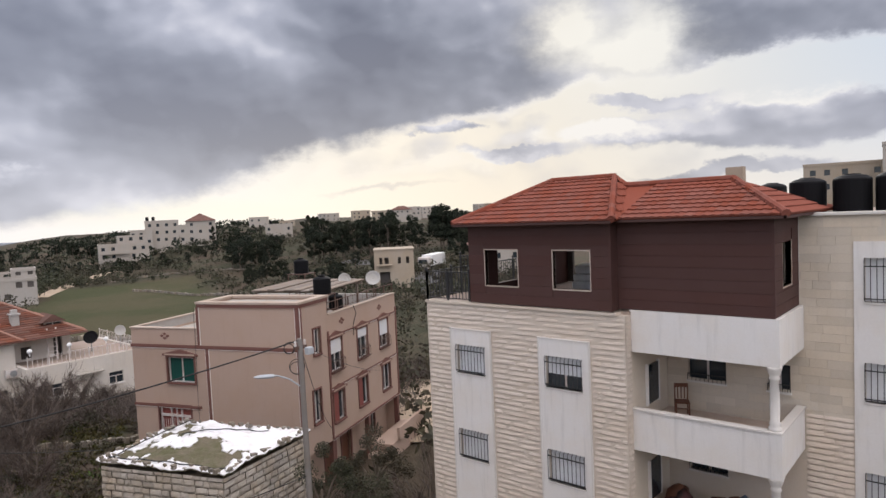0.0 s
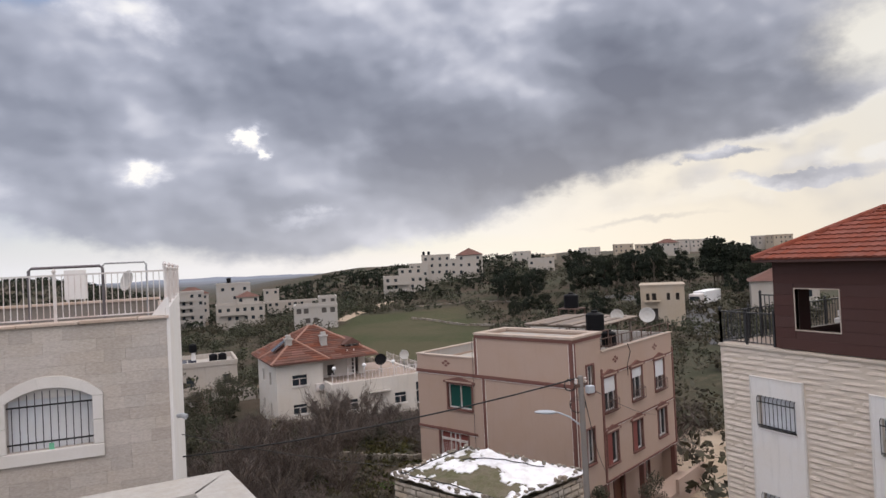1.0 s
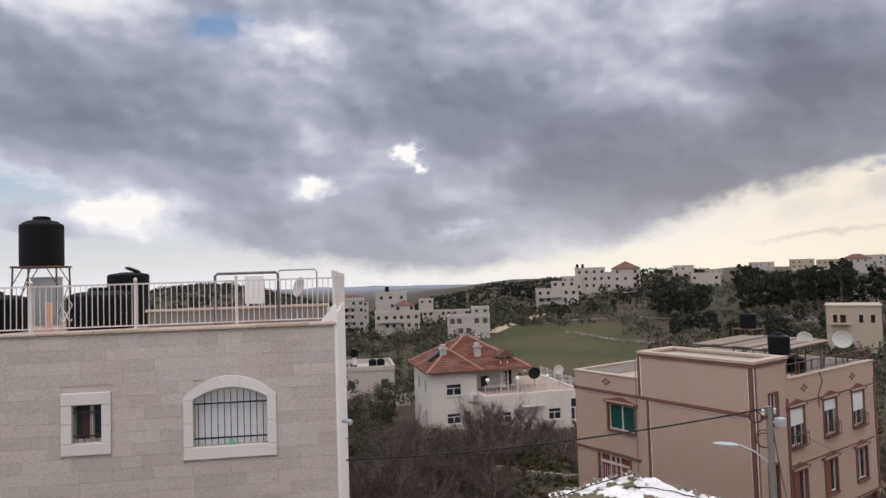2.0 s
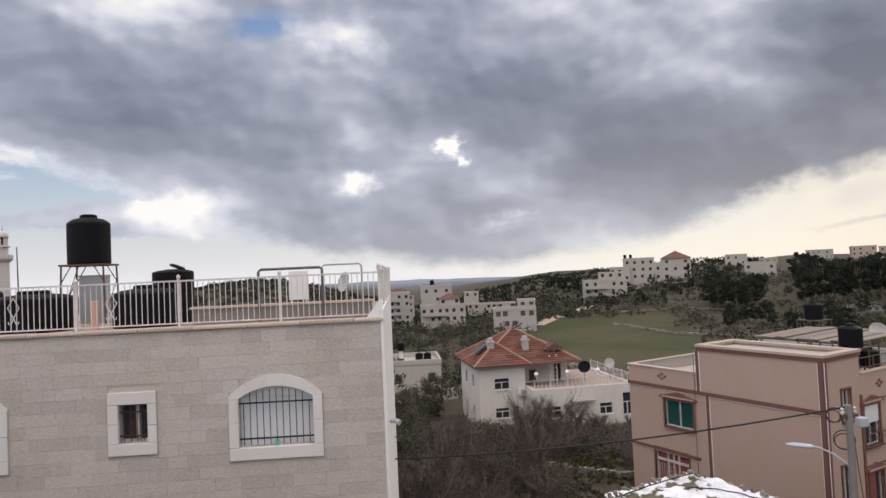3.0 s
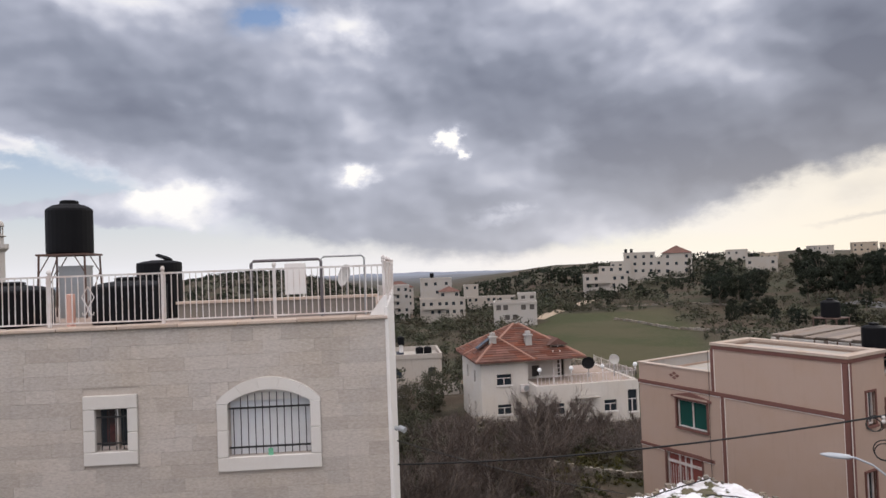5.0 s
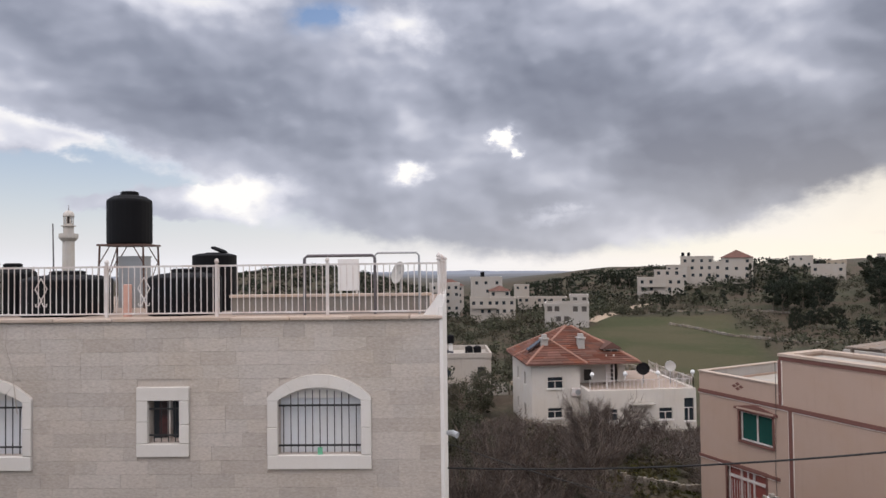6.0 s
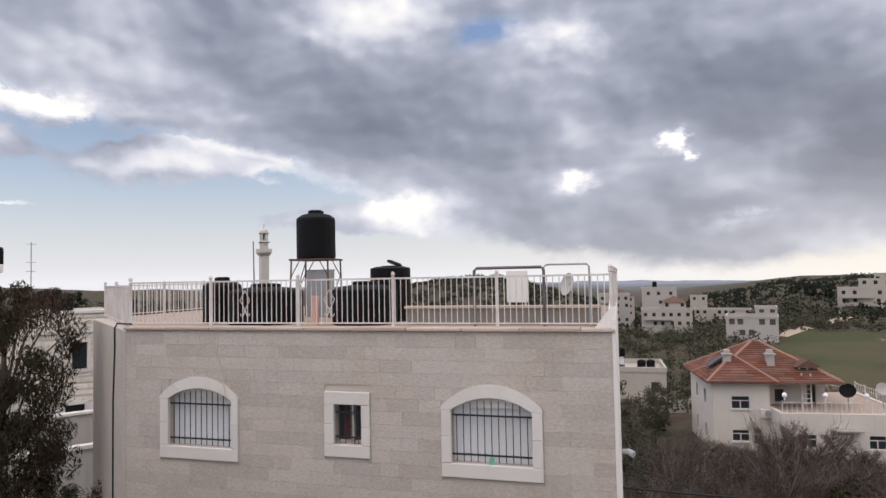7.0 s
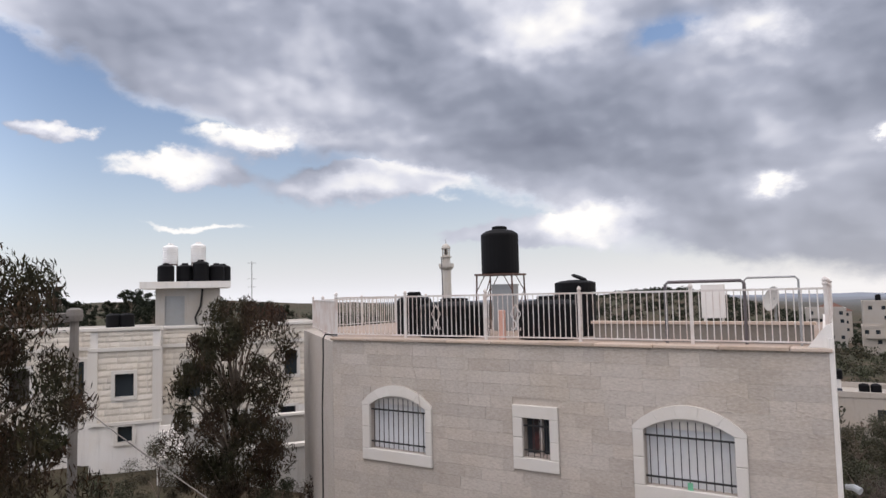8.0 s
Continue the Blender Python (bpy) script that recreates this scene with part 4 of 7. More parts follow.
# cladding boards
zb = SZ0 + 0.01
nb = 0
while zb < SZ1 - 0.02:
    h = min(0.318, SZ1 - zb)
    spans = [(4.15, 9.39)]
    for a, b, c, d in BR_H:
        if zb + h > c - 0.03 and zb < d + 0.03:
            spans = [q for s0, s1 in spans for q in (((s0, a - 0.03), (b + 0.03, s1)) if s0 < a < s1 else ((s0, s1),))]
    for s0, s1 in spans:
        part("board", boxes((0.028, 0.049, s0 + 0.004, s1 - 0.004, zb + 0.002, zb + h)), "brown", S)
    part("board", boxes((0.497, 0.518, -0.12, 4.146, max(zb, SZ0 + 0.04) + 0.002, zb + h)), "brown", S)
    if not (zb + h > 8.12 and zb < 9.38):
        part("board", boxes((0.52, 3.14, -0.124, -0.103, max(zb, SZ0 + 0.04) + 0.002, zb + h)), "brown", S)
    else:
        part("board", boxes((0.52, 1.31, -0.124, -0.103, zb + 0.002, zb + h)), "brown", S)
        part("board", boxes((2.39, 3.14, -0.124, -0.103, zb + 0.002, zb + h)), "brown", S)
    zb += 0.325
part("corner_trim", boxes((0.49, 0.56, -0.132, -0.06, SZ0 + 0.04, SZ1)), "brown", S)
part("corner_trim", boxes((0.015, 0.1, 4.12, 4.2, SZ0, SZ1)), "brown", S)
part("corner_trim", boxes((3.13, 3.17, -0.13, 0.03, SZ0 + 0.04, SZ1 - 0.06)), "rail_white", S)

ROOF_T = []


def roof_plane(parent, tri, mat="tile_red"):
    """A thin sloping slab under the tiles; tri lists its corners, eaves first."""
    bm = bmesh.new()
    n = (Vector(tri[1]) - Vector(tri[0])).cross(Vector(tri[2]) - Vector(tri[0])).normalized()
    if n.z < 0:
        n = -n
    top = [bm.verts.new(Vector(p)) for p in tri]
    low = [bm.verts.new(Vector(p) - n * 0.06) for p in tri]
    bm.faces.new(top)
    bm.faces.new(low[::-1])
    for i in range(len(tri)):
        j = (i + 1) % len(tri)
        bm.faces.new((top[i], top[j], low[j], low[i]))
    o = part("roof", bm, mat, parent)
    ROOF_T.append((parent, [Vector(p) for p in tri], n))
    return o


EZ, RZ = 10.10, 11.45
# left hip block
e0, e1, e2, e3 = (-0.4, 9.72, EZ), (-0.4, 3.88, EZ), (7.0, 3.88, EZ), (7.0, 9.72, EZ)
r0, r1 = (3.0, 7.75, RZ), (3.0, 5.35, RZ)
roof_plane(S, [e0, e1, r1, r0])
roof_plane(S, [e3, e0, r0])
roof_plane(S, [e2, e3, r0, r1])
roof_plane(S, [e1, e2, r1])
# right hip block
f0, f1, f2 = (0.1, 3.885, EZ + 0.01), (0.1, -0.5, EZ + 0.01), (7.0, -0.5, EZ + 0.01)
g0, g1 = (3.0, 5.2, 11.12), (3.0, 1.55, 11.12)
roof_plane(S, [f0, f1, g1, g0])
roof_plane(S, [f1, f2, g1])
roof_plane(S, [f2, (7.0, 3.9, EZ + 0.01), g0, g1])
part("gutter", boxes((-0.42, -0.33, 3.9, 9.74, EZ - 0.08, EZ - 0.005), (0.08, 0.17, -0.5, 3.88, EZ - 0.08, EZ - 0.005), (0.08, 4.2, -0.52, -0.44, EZ - 0.08, EZ - 0.005)), "brown", S)
part("soffit", boxes((0.2, 6.9, 9.45, 9.7, EZ - 0.10, EZ - 0.07)), "brown", S)
for p, q in ((e0, r0), (e1, r1), (r0, r1), (f1, g1), (g0, g1), (e3, r0)):
    a, b = Vector(p), Vector(q)
    n = int((b - a).length / 0.34)
    for i in range(n):
        u, v = a.lerp(b, i / n), a.lerp(b, (i + 1.08) / n)
        part("ridge_tile", tube(bmesh.new(), [u + Vector((0, 0, 0.035)), v + Vector((0, 0, 0.055))], 0.115, 0.095, 8), "tile_red", S)
single("roof_vent", boxes((3.4, 3.7, 1.4, 1.9, 10.95, 11.52)), "far_tan", "tan rendered vent on the tiled roof", "vent", m=pose(17, 0, 0))
railing("terrace_fence", (17.05, 11.40), (17.05, 9.45), 7.41, 1.05, "rail_black", "black steel terrace fence", 2, 0.14, knob=True, bar=0.014)
railing("terrace_fence", (17.05, 11.40), (24.0, 11.40), 7.385, 1.05, "rail_black", "black steel terrace fence along the side", 5, 0.16, bar=0.014)
railing("terrace_fence", (18.8, 11.2), (18.8, 9.5), 7.385, 1.5, "rail_black", "tall black steel gate on the terrace", 1, 0.16, bar=0.016)
# things seen through the openings
for x, y, w, d, h, mt, lb, nm in ((21.2, 7.0, 1.6, 0.9, 1.0, "plaster_white", "white plastic crate stack on the roof", "crate"), (20.4, 8.6, 0.7, 0.7, 1.1, "rail_white", "pale plastic drum on the roof", "drum"), (22.0, 9.9, 2.0, 0.8, 0.8, "plaster_white", "white garden bench on the roof", "bench"), (20.0, 5.4, 1.2, 0.5, 0.55, "coping", "pile of pale boards on the floor", "boards")):
    if nm == "drum":
        bm = lathe(bmesh.new(), [(w / 2, 0), (w / 2, 0.3), (w / 2 * 1.05, 0.33), (w / 2, 0.36), (w / 2, h), (w / 2 * 0.8, h + 0.03)], 16)
    else:
        bm = boxes((-w / 2, w / 2, -d / 2, d / 2, 0, h * 0.45), (-w / 2, w / 2 * 0.9, -d / 2, d / 2 * 0.9, h * 0.47, h * 0.7), (-w / 2 * 0.7, w / 2 * 0.8, -d / 2 * 0.7, d / 2 * 0.9, h * 0.72, h), bev=0.03)
    single(nm, bm, mt, lb, nm, m=pose(x, y, 7.38, 0, 0, 12))
# wing roof tanks
for x, y, r, h in ((24.2, 1.5, 0.45, 1.05), (22.6, 0.1, 0.52, 1.12), (22.6, -1.1, 0.52, 1.16), (22.6, -2.2, 0.52, 1.18), (23.9, -3.2, 0.52, 1.15)):
    water_tank((x, y, 9.99), r, h, "tank_black", "black plastic water tank on the flat wing roof", lid=False)

# wooden chair and stored clutter on the balconies
ch = thing("dining_chair", pose(19.45, 3.05, 3.851, 0, 0, -62), "dark wooden chair standing on the balcony", "chair")
part("seat", box(bmesh.new(), -0.22, 0.22, -0.21, 0.21, 0.43, 0.47, bev=0.01), "wood", ch)
for x in (-0.19, 0.19):
    part("leg", boxes((x - 0.02, x + 0.02, -0.2, -0.16, 0, 0.43)), "wood", ch)
    part("leg", boxes((x - 0.02, x + 0.02, 0.16, 0.2, 0, 0.95)), "wood", ch)
for x in (-0.1, 0, 0.1):
    part("slat", boxes((x - 0.018, x + 0.018, 0.17, 0.19, 0.5, 0.9)), "wood", ch)
part("top_rail", boxes((-0.21, 0.21, 0.16, 0.2, 0.86, 0.98)), "wood", ch)
part("stretcher", boxes((-0.18, 0.18, -0.01, 0.01, 0.2, 0.23)), "wood", ch)
rng = random.Random(4)
for i in range(16):
    x, y = 18.6 + rng.random() * 1.0, 0.5 + (i % 9) * 0.33 + i * 0.01
    s = 0.2 + rng.random() * 0.16
    bm = bmesh.new()
    bmesh.ops.create_icosphere(bm, subdivisions=2, radius=1)
    for v in bm.verts:
        v.co *= 1 + 0.5 * noise.noise(v.co * 1.9 + Vector((i * 3, 0, 0)))
        v.co = Vector((v.co.x * s, v.co.y * s * 1.2, max(-0.6, v.co.z) * s * 1.6 + s * 0.96))
    single("sack", bm, ("clutter", "blue_cloth", "clutter", "wood", "clutter")[i % 5], "full sack stored on the balcony floor", "sack", "balcony clutter", m=pose(x, y, 0.811), smooth=True)


# ---- pink plastered house ----
P = thing("pink_house", pose(19.37, 22.4, -0.1, 0, 0, 21), "pink-beige plastered three-storey house with oxblood bands", "house")
PZ0 = -5.5
# front face lies at local x = 0 along y, right face at y = 0 along x
pf = [(6.73, 8.54, 1.95, 3.35), (7.15, 9.33, -1.3, 0.62)]
pr = [(1.26, 1.93, 3.42, 4.78), (0.95, 1.72, -0.2, 1.55)] + [(s, s + 1.30, 2.05, 3.85) for s in (2.95, 6.2, 9.25)] + [(s, s + 1.2, -0.8, 0.85) for s in (3.05, 6.05, 9.4)] + [(5.25, 6.35, -4.4, -2.0), (8.45, 9.75, -3.55, -1.8), (3.3, 4.4, -4.4, -2.0)]
part("front_wall", wall_x(0, 0.3, (0.0, 11.0), (PZ0, 4.45), pf), "pink", P)
up_r, low_r = [h for h in pr if h[2] > -1.6], [h for h in pr if h[2] < -1.6]
part("right_wall", wall_y(0, 0.3, (0.3, 11.9), (-1.66, 4.45), up_r), "pink", P)
part("ground_floor_wall", wall_y(0.9, 1.2, (0.3, 11.6), (PZ0, -1.66), low_r), "pink", P, "set-back ground floor wall")
part("soffit", boxes((0.3, 11.6, 0.3, 1.2, -1.66, -1.5)), "pink", P)
for x in (2.75, 7.2, 11.6):
    part("column", boxes((x, x + 0.28, 0.02, 0.30, PZ0, -1.662)), "redband", P, "oxblood painted column under the overhang")
part("rear_wall", boxes((0.3, 11.9, 10.7, 11.0, PZ0, 4.45), (11.6, 11.9, 0.3, 10.7, PZ0, 4.45)), "pink", P)
part("core", boxes((0.6, 11.3, 0.6, 10.4, -1.45, 4.2), (0.6, 11.3, 1.5, 10.4, PZ0, -1.452)), "room_dark", P)
part("roof_floor", boxes((0.3, 11.6, 0.3, 10.7, 4.25, 4.36)), "concrete", P)
# tall corner block
part("stair_block", wall_x(0.0, 0.28, (0.0, 6.25), (4.45, 6.3)), "pink", P)
part("stair_block", wall_y(0.0, 0.28, (0.28, 2.8), (4.45, 6.3), [(1.26, 1.93, 4.45, 4.78)]), "pink", P)
part("stair_block", boxes((0.28, 2.8, 5.97, 6.25, 4.36, 6.3), (2.52, 2.8, 0.28, 5.97, 4.36, 6.3)), "pink", P)
part("stair_roof", boxes((0.28, 2.52, 0.28, 5.97, 6.10, 6.2)), "concrete", P)
part("stair_coping", boxes((-0.1, 0.34, -0.1, 6.35, 6.302, 6.42), (2.46, 2.9, -0.1, 6.35, 6.302, 6.42), (0.342, 2.458, -0.1, 0.34, 6.302, 6.42), (0.342, 2.458, 5.91, 6.35, 6.302, 6.42)), "coping", P)
part("stair_band", boxes((-0.06, 0.0, -0.06, 6.31, 6.12, 6.30), (0.0, 2.86, -0.06, 0.0, 6.12, 6.30)), "redband", P)
# parapets
part("parapet", boxes((0, 0.2, 6.25, 11.0, 4.45, 4.93)), "pink", P)
part("parapet", boxes((2.8, 11.9, 0, 0.2, 4.45, 5.28)), "pink", P)
part("parapet", boxes((0.2, 11.9, 10.8, 11.0, 4.45, 4.93), (11.7, 11.9, 0.2, 10.8, 4.45, 5.28)), "plaster_grey", P)
for c in ((-0.05, 0.25, 6.36, 11.05, 4.932, 4.99), (0.25, 6.0, 10.75, 11.05, 4.932, 4.99), (2.92, 11.95, -0.05, 0.25, 5.282, 5.34)):
    part("coping", boxes(c), "coping", P)
# bands with pale edging lines
def band_front(y0, y1, z0, z1):
    part("band", boxes((-0.055, 0.0, y0, y1, z0, z1)), "redband", P)
    part("line", boxes((-0.035, 0.0, y0, y1, z0 - 0.035, z0 - 0.002)), "whiteline", P)


def band_right(x0, x1, z0, z1):
    part("band", boxes((x0, x1, -0.055, 0.0, z0, z1)), "redband", P)
    part("line", boxes((x0, x1, -0.035, 0.0, z0 - 0.035, z0 - 0.002)), "whiteline", P)


band_front(-0.05, 11.05, 3.86, 4.05)
band_front(6.4, 11.05, 0.52, 0.68)
band_right(2.75, 11.95, 4.02, 4.10)
band_right(2.75, 11.95, 1.15, 1.22)
band_right(2.75, 11.95, -1.66, -1.56)
for y0, y1, z0, z1 in ((-0.04, 0.20, -3.0, 6.11), (5.72, 5.90, -1.0, 3.855), (6.22, 6.38, 4.06, 6.11)):
    part("pilaster", boxes((-0.05, 0.001, y0, y1, z0, z1)), "redband", P)
    part("line", boxes((-0.03, 0.001, y0 - 0.035, y0 - 0.002, z0, z1), (-0.03, 0.001, y1 + 0.002, y1 + 0.035, z0, z1)), "whiteline", P)
for x0, x1 in ((-0.05, 0.20), (2.7, 2.86), (11.8, 11.95)):
    part("pilaster", boxes((x0, x1, -0.05, 0.001, -1.6, 6.11 if x1 < 1 else 4.4)), "redband", P)
    part("line", boxes((x1 + 0.002, x1 + 0.035, -0.03, 0.001, -1.6, 6.1 if x1 < 1 else 4.4)), "whiteline", P)


def diamond(x, y, z, right):
    bm = bmesh.new()
    for du, dz in ((0.2, 0), (-0.2, 0), (0, 0.12), (0, -0.12)):
        pts = [(du - 0.14, dz), (du, dz - 0.085), (du + 0.14, dz), (du, dz + 0.085)]
        if right:
            f, g = [bm.verts.new((x + a, -0.02, z + b)) for a, b in pts], [bm.verts.new((x + a, 0.01, z + b)) for a, b in pts]
        else:
            f, g = [bm.verts.new((-0.02, y + a, z + b)) for a, b in pts], [bm.verts.new((0.01, y + a, z + b)) for a, b in pts]
        bm.faces.new(f)
        for i in range(4):
            bm.faces.new((f[i], f[(i + 1) % 4], g[(i + 1) % 4], g[i]))
    part("ornament", bm, "redband", P, "dark diamond-pattern wall ornament")


diamond(0, 8.62, 4.52, False)
diamond(4.4, 0, 4.72, True)
diamond(9.4, 0, 4.72, True)


def p_window(right, a, b, c, d, pane, ped=True, shutter=0.0, red=False):
    """A window in the front (right=False) or right face, with painted surround and a low gable over it."""
    def bx(u0, u1, d0, d1, z0, z1):
        return (u0, u1, d0, d1, z0, z1) if right else (d0, d1, u0, u1, z0, z1)
    w = part("window", boxes(bx(a, b, 0.16, 0.19, c, d)), pane, P)
    part("frame", boxes(bx(a, a + 0.06, 0.10, 0.158, c, d), bx(b - 0.06, b, 0.10, 0.158, c, d), bx(a + 0.06, b - 0.06, 0.10, 0.158, c, c + 0.06), bx(a + 0.06, b - 0.06, 0.10, 0.158, d - 0.06, d), bx((a + b) / 2 - 0.03, (a + b) / 2 + 0.03, 0.10, 0.158, c + 0.06, d - 0.06)), "rail_white", w)
    t = 0.09
    part("surround", boxes(bx(a - t, a, -0.05, 0.1, c - t, d + t), bx(b, b + t, -0.05, 0.1, c - t, d + t), bx(a, b, -0.05, 0.1, d, d + t), bx(a - 0.05, b + 0.05, -0.12, 0.1, c - t, c)), "redband", w)
    if shutter:
        part("shutter", boxes(bx(a + 0.02, b - 0.02, 0.03, 0.098, d - (d - c) * shutter, d)), "shutter", w, "white roller shutter partly down")
    if red:
        part("shutter", boxes(bx(a + 0.02, (a + b) / 2, 0.03, 0.098, c, d)), "terracotta", w)
    if ped:
        bm = bmesh.new()
        mid, z = (a + b) / 2, d + t
        pts = [(a - 0.28, z), (b + 0.28, z), (b + 0.28, z + 0.1), (mid, z + 0.36), (a - 0.28, z + 0.1)]
        f = [bm.verts.new((u, -0.10, zz) if right else (-0.10, u, zz)) for u, zz in pts]
        g = [bm.verts.new((u, 0.0, zz) if right else (0.0, u, zz)) for u, zz in pts]
        bm.faces.new(f)
        bm.faces.new(g[::-1])
        for i in range(5):
            bm.faces.new((f[i], f[(i + 1) % 5], g[(i + 1) % 5], g[i]))
        part("gable", bm, "redband", w)
        part("gable_field", boxes(bx(a - 0.1, b + 0.1, -0.106, -0.101, z + 0.03, z + 0.12)), "pink", w)
    return w


p_window(False, *pf[0], "window_green")
w = p_window(False, *pf[1], "terracotta", ped=False)
part("transom", boxes((0.06, 0.158, 7.21, 9.27, -0.02, 0.10)), "rail_white", w)
for y in (7.85, 8.55):
    part("mullion", boxes((0.08, 0.158, y, y + 0.07, -1.24, 0.56)), "rail_white", w)
for i in range(9):
    y = 8.0 + i * 0.15
    part("bar", boxes((-0.03, -0.01, y, y + 0.018, -1.3, -0.1)), "rail_white", w)
p_window(True, *pr[0], "window_dark", ped=False)
p_window(True, *pr[1], "window_dark", ped=False)
for i in (2, 3, 4):
    w = p_window(True, *pr[i], "window_dark", shutter=(0.45, 0.3, 0.55)[i - 2])
    a, b, c, d = pr[i]
    for k in range(7):
        x = a + (b - a) * k / 6
        part("grille_bar", tube(bmesh.new(), [(x, -0.02, c + 0.75), (x, -0.22, c + 0.6), (x, -0.22, c + 0.02), (x, -0.02, c - 0.06)], 0.014, n=4), "rust", w)
    for z in (c + 0.6, c + 0.03):
        part("grille_rail", boxes((a - 0.02, b + 0.02, -0.24, -0.20, z - 0.02, z + 0.02)), "rust", w)
for i in (5, 6, 7):
    p_window(True, *pr[i], "window_dark", red=(i != 7))
p_window(True, *pr[9], "window_dark").location.y = 0.9
for h in (pr[8], pr[10]):
    d = part("door", boxes((h[0], h[1], 1.1, 1.15, h[2], h[3])), "wood", P, "dark wooden entrance door")
    part("frame", boxes((h[0] - 0.15, h[0], 0.84, 1.1, h[2], h[3] + 0.15)), "redband", d)
    part("frame", boxes((h[1], h[1] + 0.15, 0.84, 1.1, h[2], h[3] + 0.15)), "redband", d)
    part("lintel", boxes((h[0], h[1], 0.84, 1.1, h[3], h[3] + 0.15)), "redband", d)
part("stair", boxes((6.8, 12.2, -1.4, -0.0, -5.6, -4.0), (7.4, 12.2, -1.4, 0.0, -4.0, -3.5), (8.2, 12.2, -1.6, -1.41, -3.5, -2.7)), "pink", P, "plastered entrance steps and low wall")

# roof shelter, tanks, dishes and rails on the pink house
sh = thing("roof_shelter", pose(19.37, 22.4, -0.1, 0, 0, 21), "grey timber roof shelter on posts", "shelter")
for x in (5.2, 9.6):
    for y in (1.6, 6.2):
        part("post", boxes((x - 0.06, x + 0.06, y - 0.06, y + 0.06, 4.361, 6.3)), "timber", sh)
for i in range(9):
    y = 1.2 + i * 0.58
    bm = boxes((4.9, 9.9, y, y + 0.53, 6.36, 6.42))
    for v in bm.verts:
        v.co.z += (v.co.x - 4.9) * 0.02 + 0.04 * math.sin(i * 2.3)
    part("plank", bm, "timber", sh)
for x in (5.2, 7.4, 9.6):
    part("beam", boxes((x - 0.05, x + 0.05, 1.2, 6.5, 6.24, 6.36)), "timber", sh)


def on_p(x, y, z):
    a = radians(21)
    return (19.37 + x * math.cos(a) - y * math.sin(a), 22.4 + x * math.sin(a) + y * math.cos(a), z - 0.1)


def scaffold_base(x, y, h, w=1.3):
    s = thing("tank_stand", pose(*on_p(x, y, 4.361), 0, 0, 21), "rusty steel stand on the roof", "stand")
    for sx2 in (-w / 2, w / 2):
        for sy2 in (-w / 2, w / 2):
            part("leg", boxes((sx2 - 0.03, sx2 + 0.03, sy2 - 0.03, sy2 + 0.03, 0, h)), "rust", s)
    part("top", boxes((-w / 2 - 0.05, w / 2 + 0.05, -w / 2 - 0.05, w / 2 + 0.05, h, h + 0.06)), "rust", s)
    return 4.361 + h + 0.061


z = scaffold_base(4.0, 0.9, 1.9, 1.0)
water_tank(on_p(4.0, 0.9, z), 0.5, 1.0, "tank_black", "black plastic water tank above the pink house")
z = scaffold_base(11.0, 6.6, 2.4)
water_tank(on_p(11.0, 6.6, z), 0.5, 1.0, "tank_black", "black plastic water tank at the back of the roof")
z = scaffold_base(5.3, 0.8, 0.9, 0.9)
water_tank(on_p(5.3, 0.8, z), 0.42, 0.8, "tank_black", "small black plastic water tank")
for x, y, z2, r in ((8.7, 2.0, 6.6, 0.4), (11.2, 1.2, 6.4, 0.5)):
    d = thing("satellite_dish", pose(*on_p(x, y, 4.361)), "weathered round satellite dish on a pole", "satellite dish")
    part("post", tube(bmesh.new(), [(0, 0, 0), (0, 0, z2 - 4.361)], 0.03, n=8), "rust", d)
    o = part("reflector", lathe(bmesh.new(), [(0.02, 0), (r * 0.6, 0.05), (r, 0.16), (r * 0.97, 0.17), (r * 0.58, 0.07), (0.02, 0.02)], 20), "dish", d)
    o.matrix_local = pose(0, 0, z2 - 4.361, 70, 0, -40)
railing("roof_railing", on_p(3.0, 0.12, 0)[:2], on_p(11.8, 0.12, 0)[:2], 5.34, 0.55, "rust", "rusty brown roof railing with thin bars", 7, 0.6, knob=False)
cb = bmesh.new()
tube(cb, [on_p(5.8, -0.06, 5.4), on_p(6.0, -0.12, 4.9), on_p(5.6, -0.08, 4.2), on_p(5.7, -0.06, 3.6)], 0.02, n=5)
single("cable", cb, "cable", "black cable hanging over the parapet", "cable")
for x, y0 in ((6.6, 0),):
    pl = bmesh.new()
    tube(pl, [on_p(-0.06, 6.5, 6.0), on_p(-0.06, 6.5, 4.2), on_p(-0.10, 6.55, 1.0), on_p(-0.06, 6.5, -2.0)], 0.012, n=5)
    single("cable", pl, "cable", "thin dark cable down the front wall", "cable")

# ---- street lamp pole and cables ----
lp = thing("street_lamp", pose(13.07, 13.85, -4.3), "grey timber utility pole with a street lamp arm", "street lamp")
part("pole", tube(bmesh.new(), [(0.03, -0.03, 0), (0.02, -0.02, 5.0), (0, 0, 10.72)], 0.13, 0.09, 12), "wood_pole", lp)
part("arm", tube(bmesh.new(), [(0, 0, 9.0), (-0.35, 0.25, 9.35), (-0.65, 0.46, 9.50), (-0.8, 0.55, 9.52)], 0.028, n=8), "lamp_grey", lp)
bm = bmesh.new()
lathe(bm, [(0.03, -0.36), (0.10, -0.30), (0.13, -0.1), (0.12, 0.15), (0.06, 0.32), (0.03, 0.36)], 14)
for v in bm.verts:
    v.co.y *= 0.55
o = part("lamp_head", bm, "lamp_grey", lp, smooth=True)
o.matrix_local = Matrix.Translation((-1.02, 0.70, 9.52)) @ Vector((-0.8, 0.6, 0.02)).to_track_quat("Z", "Y").to_matrix().to_4x4()
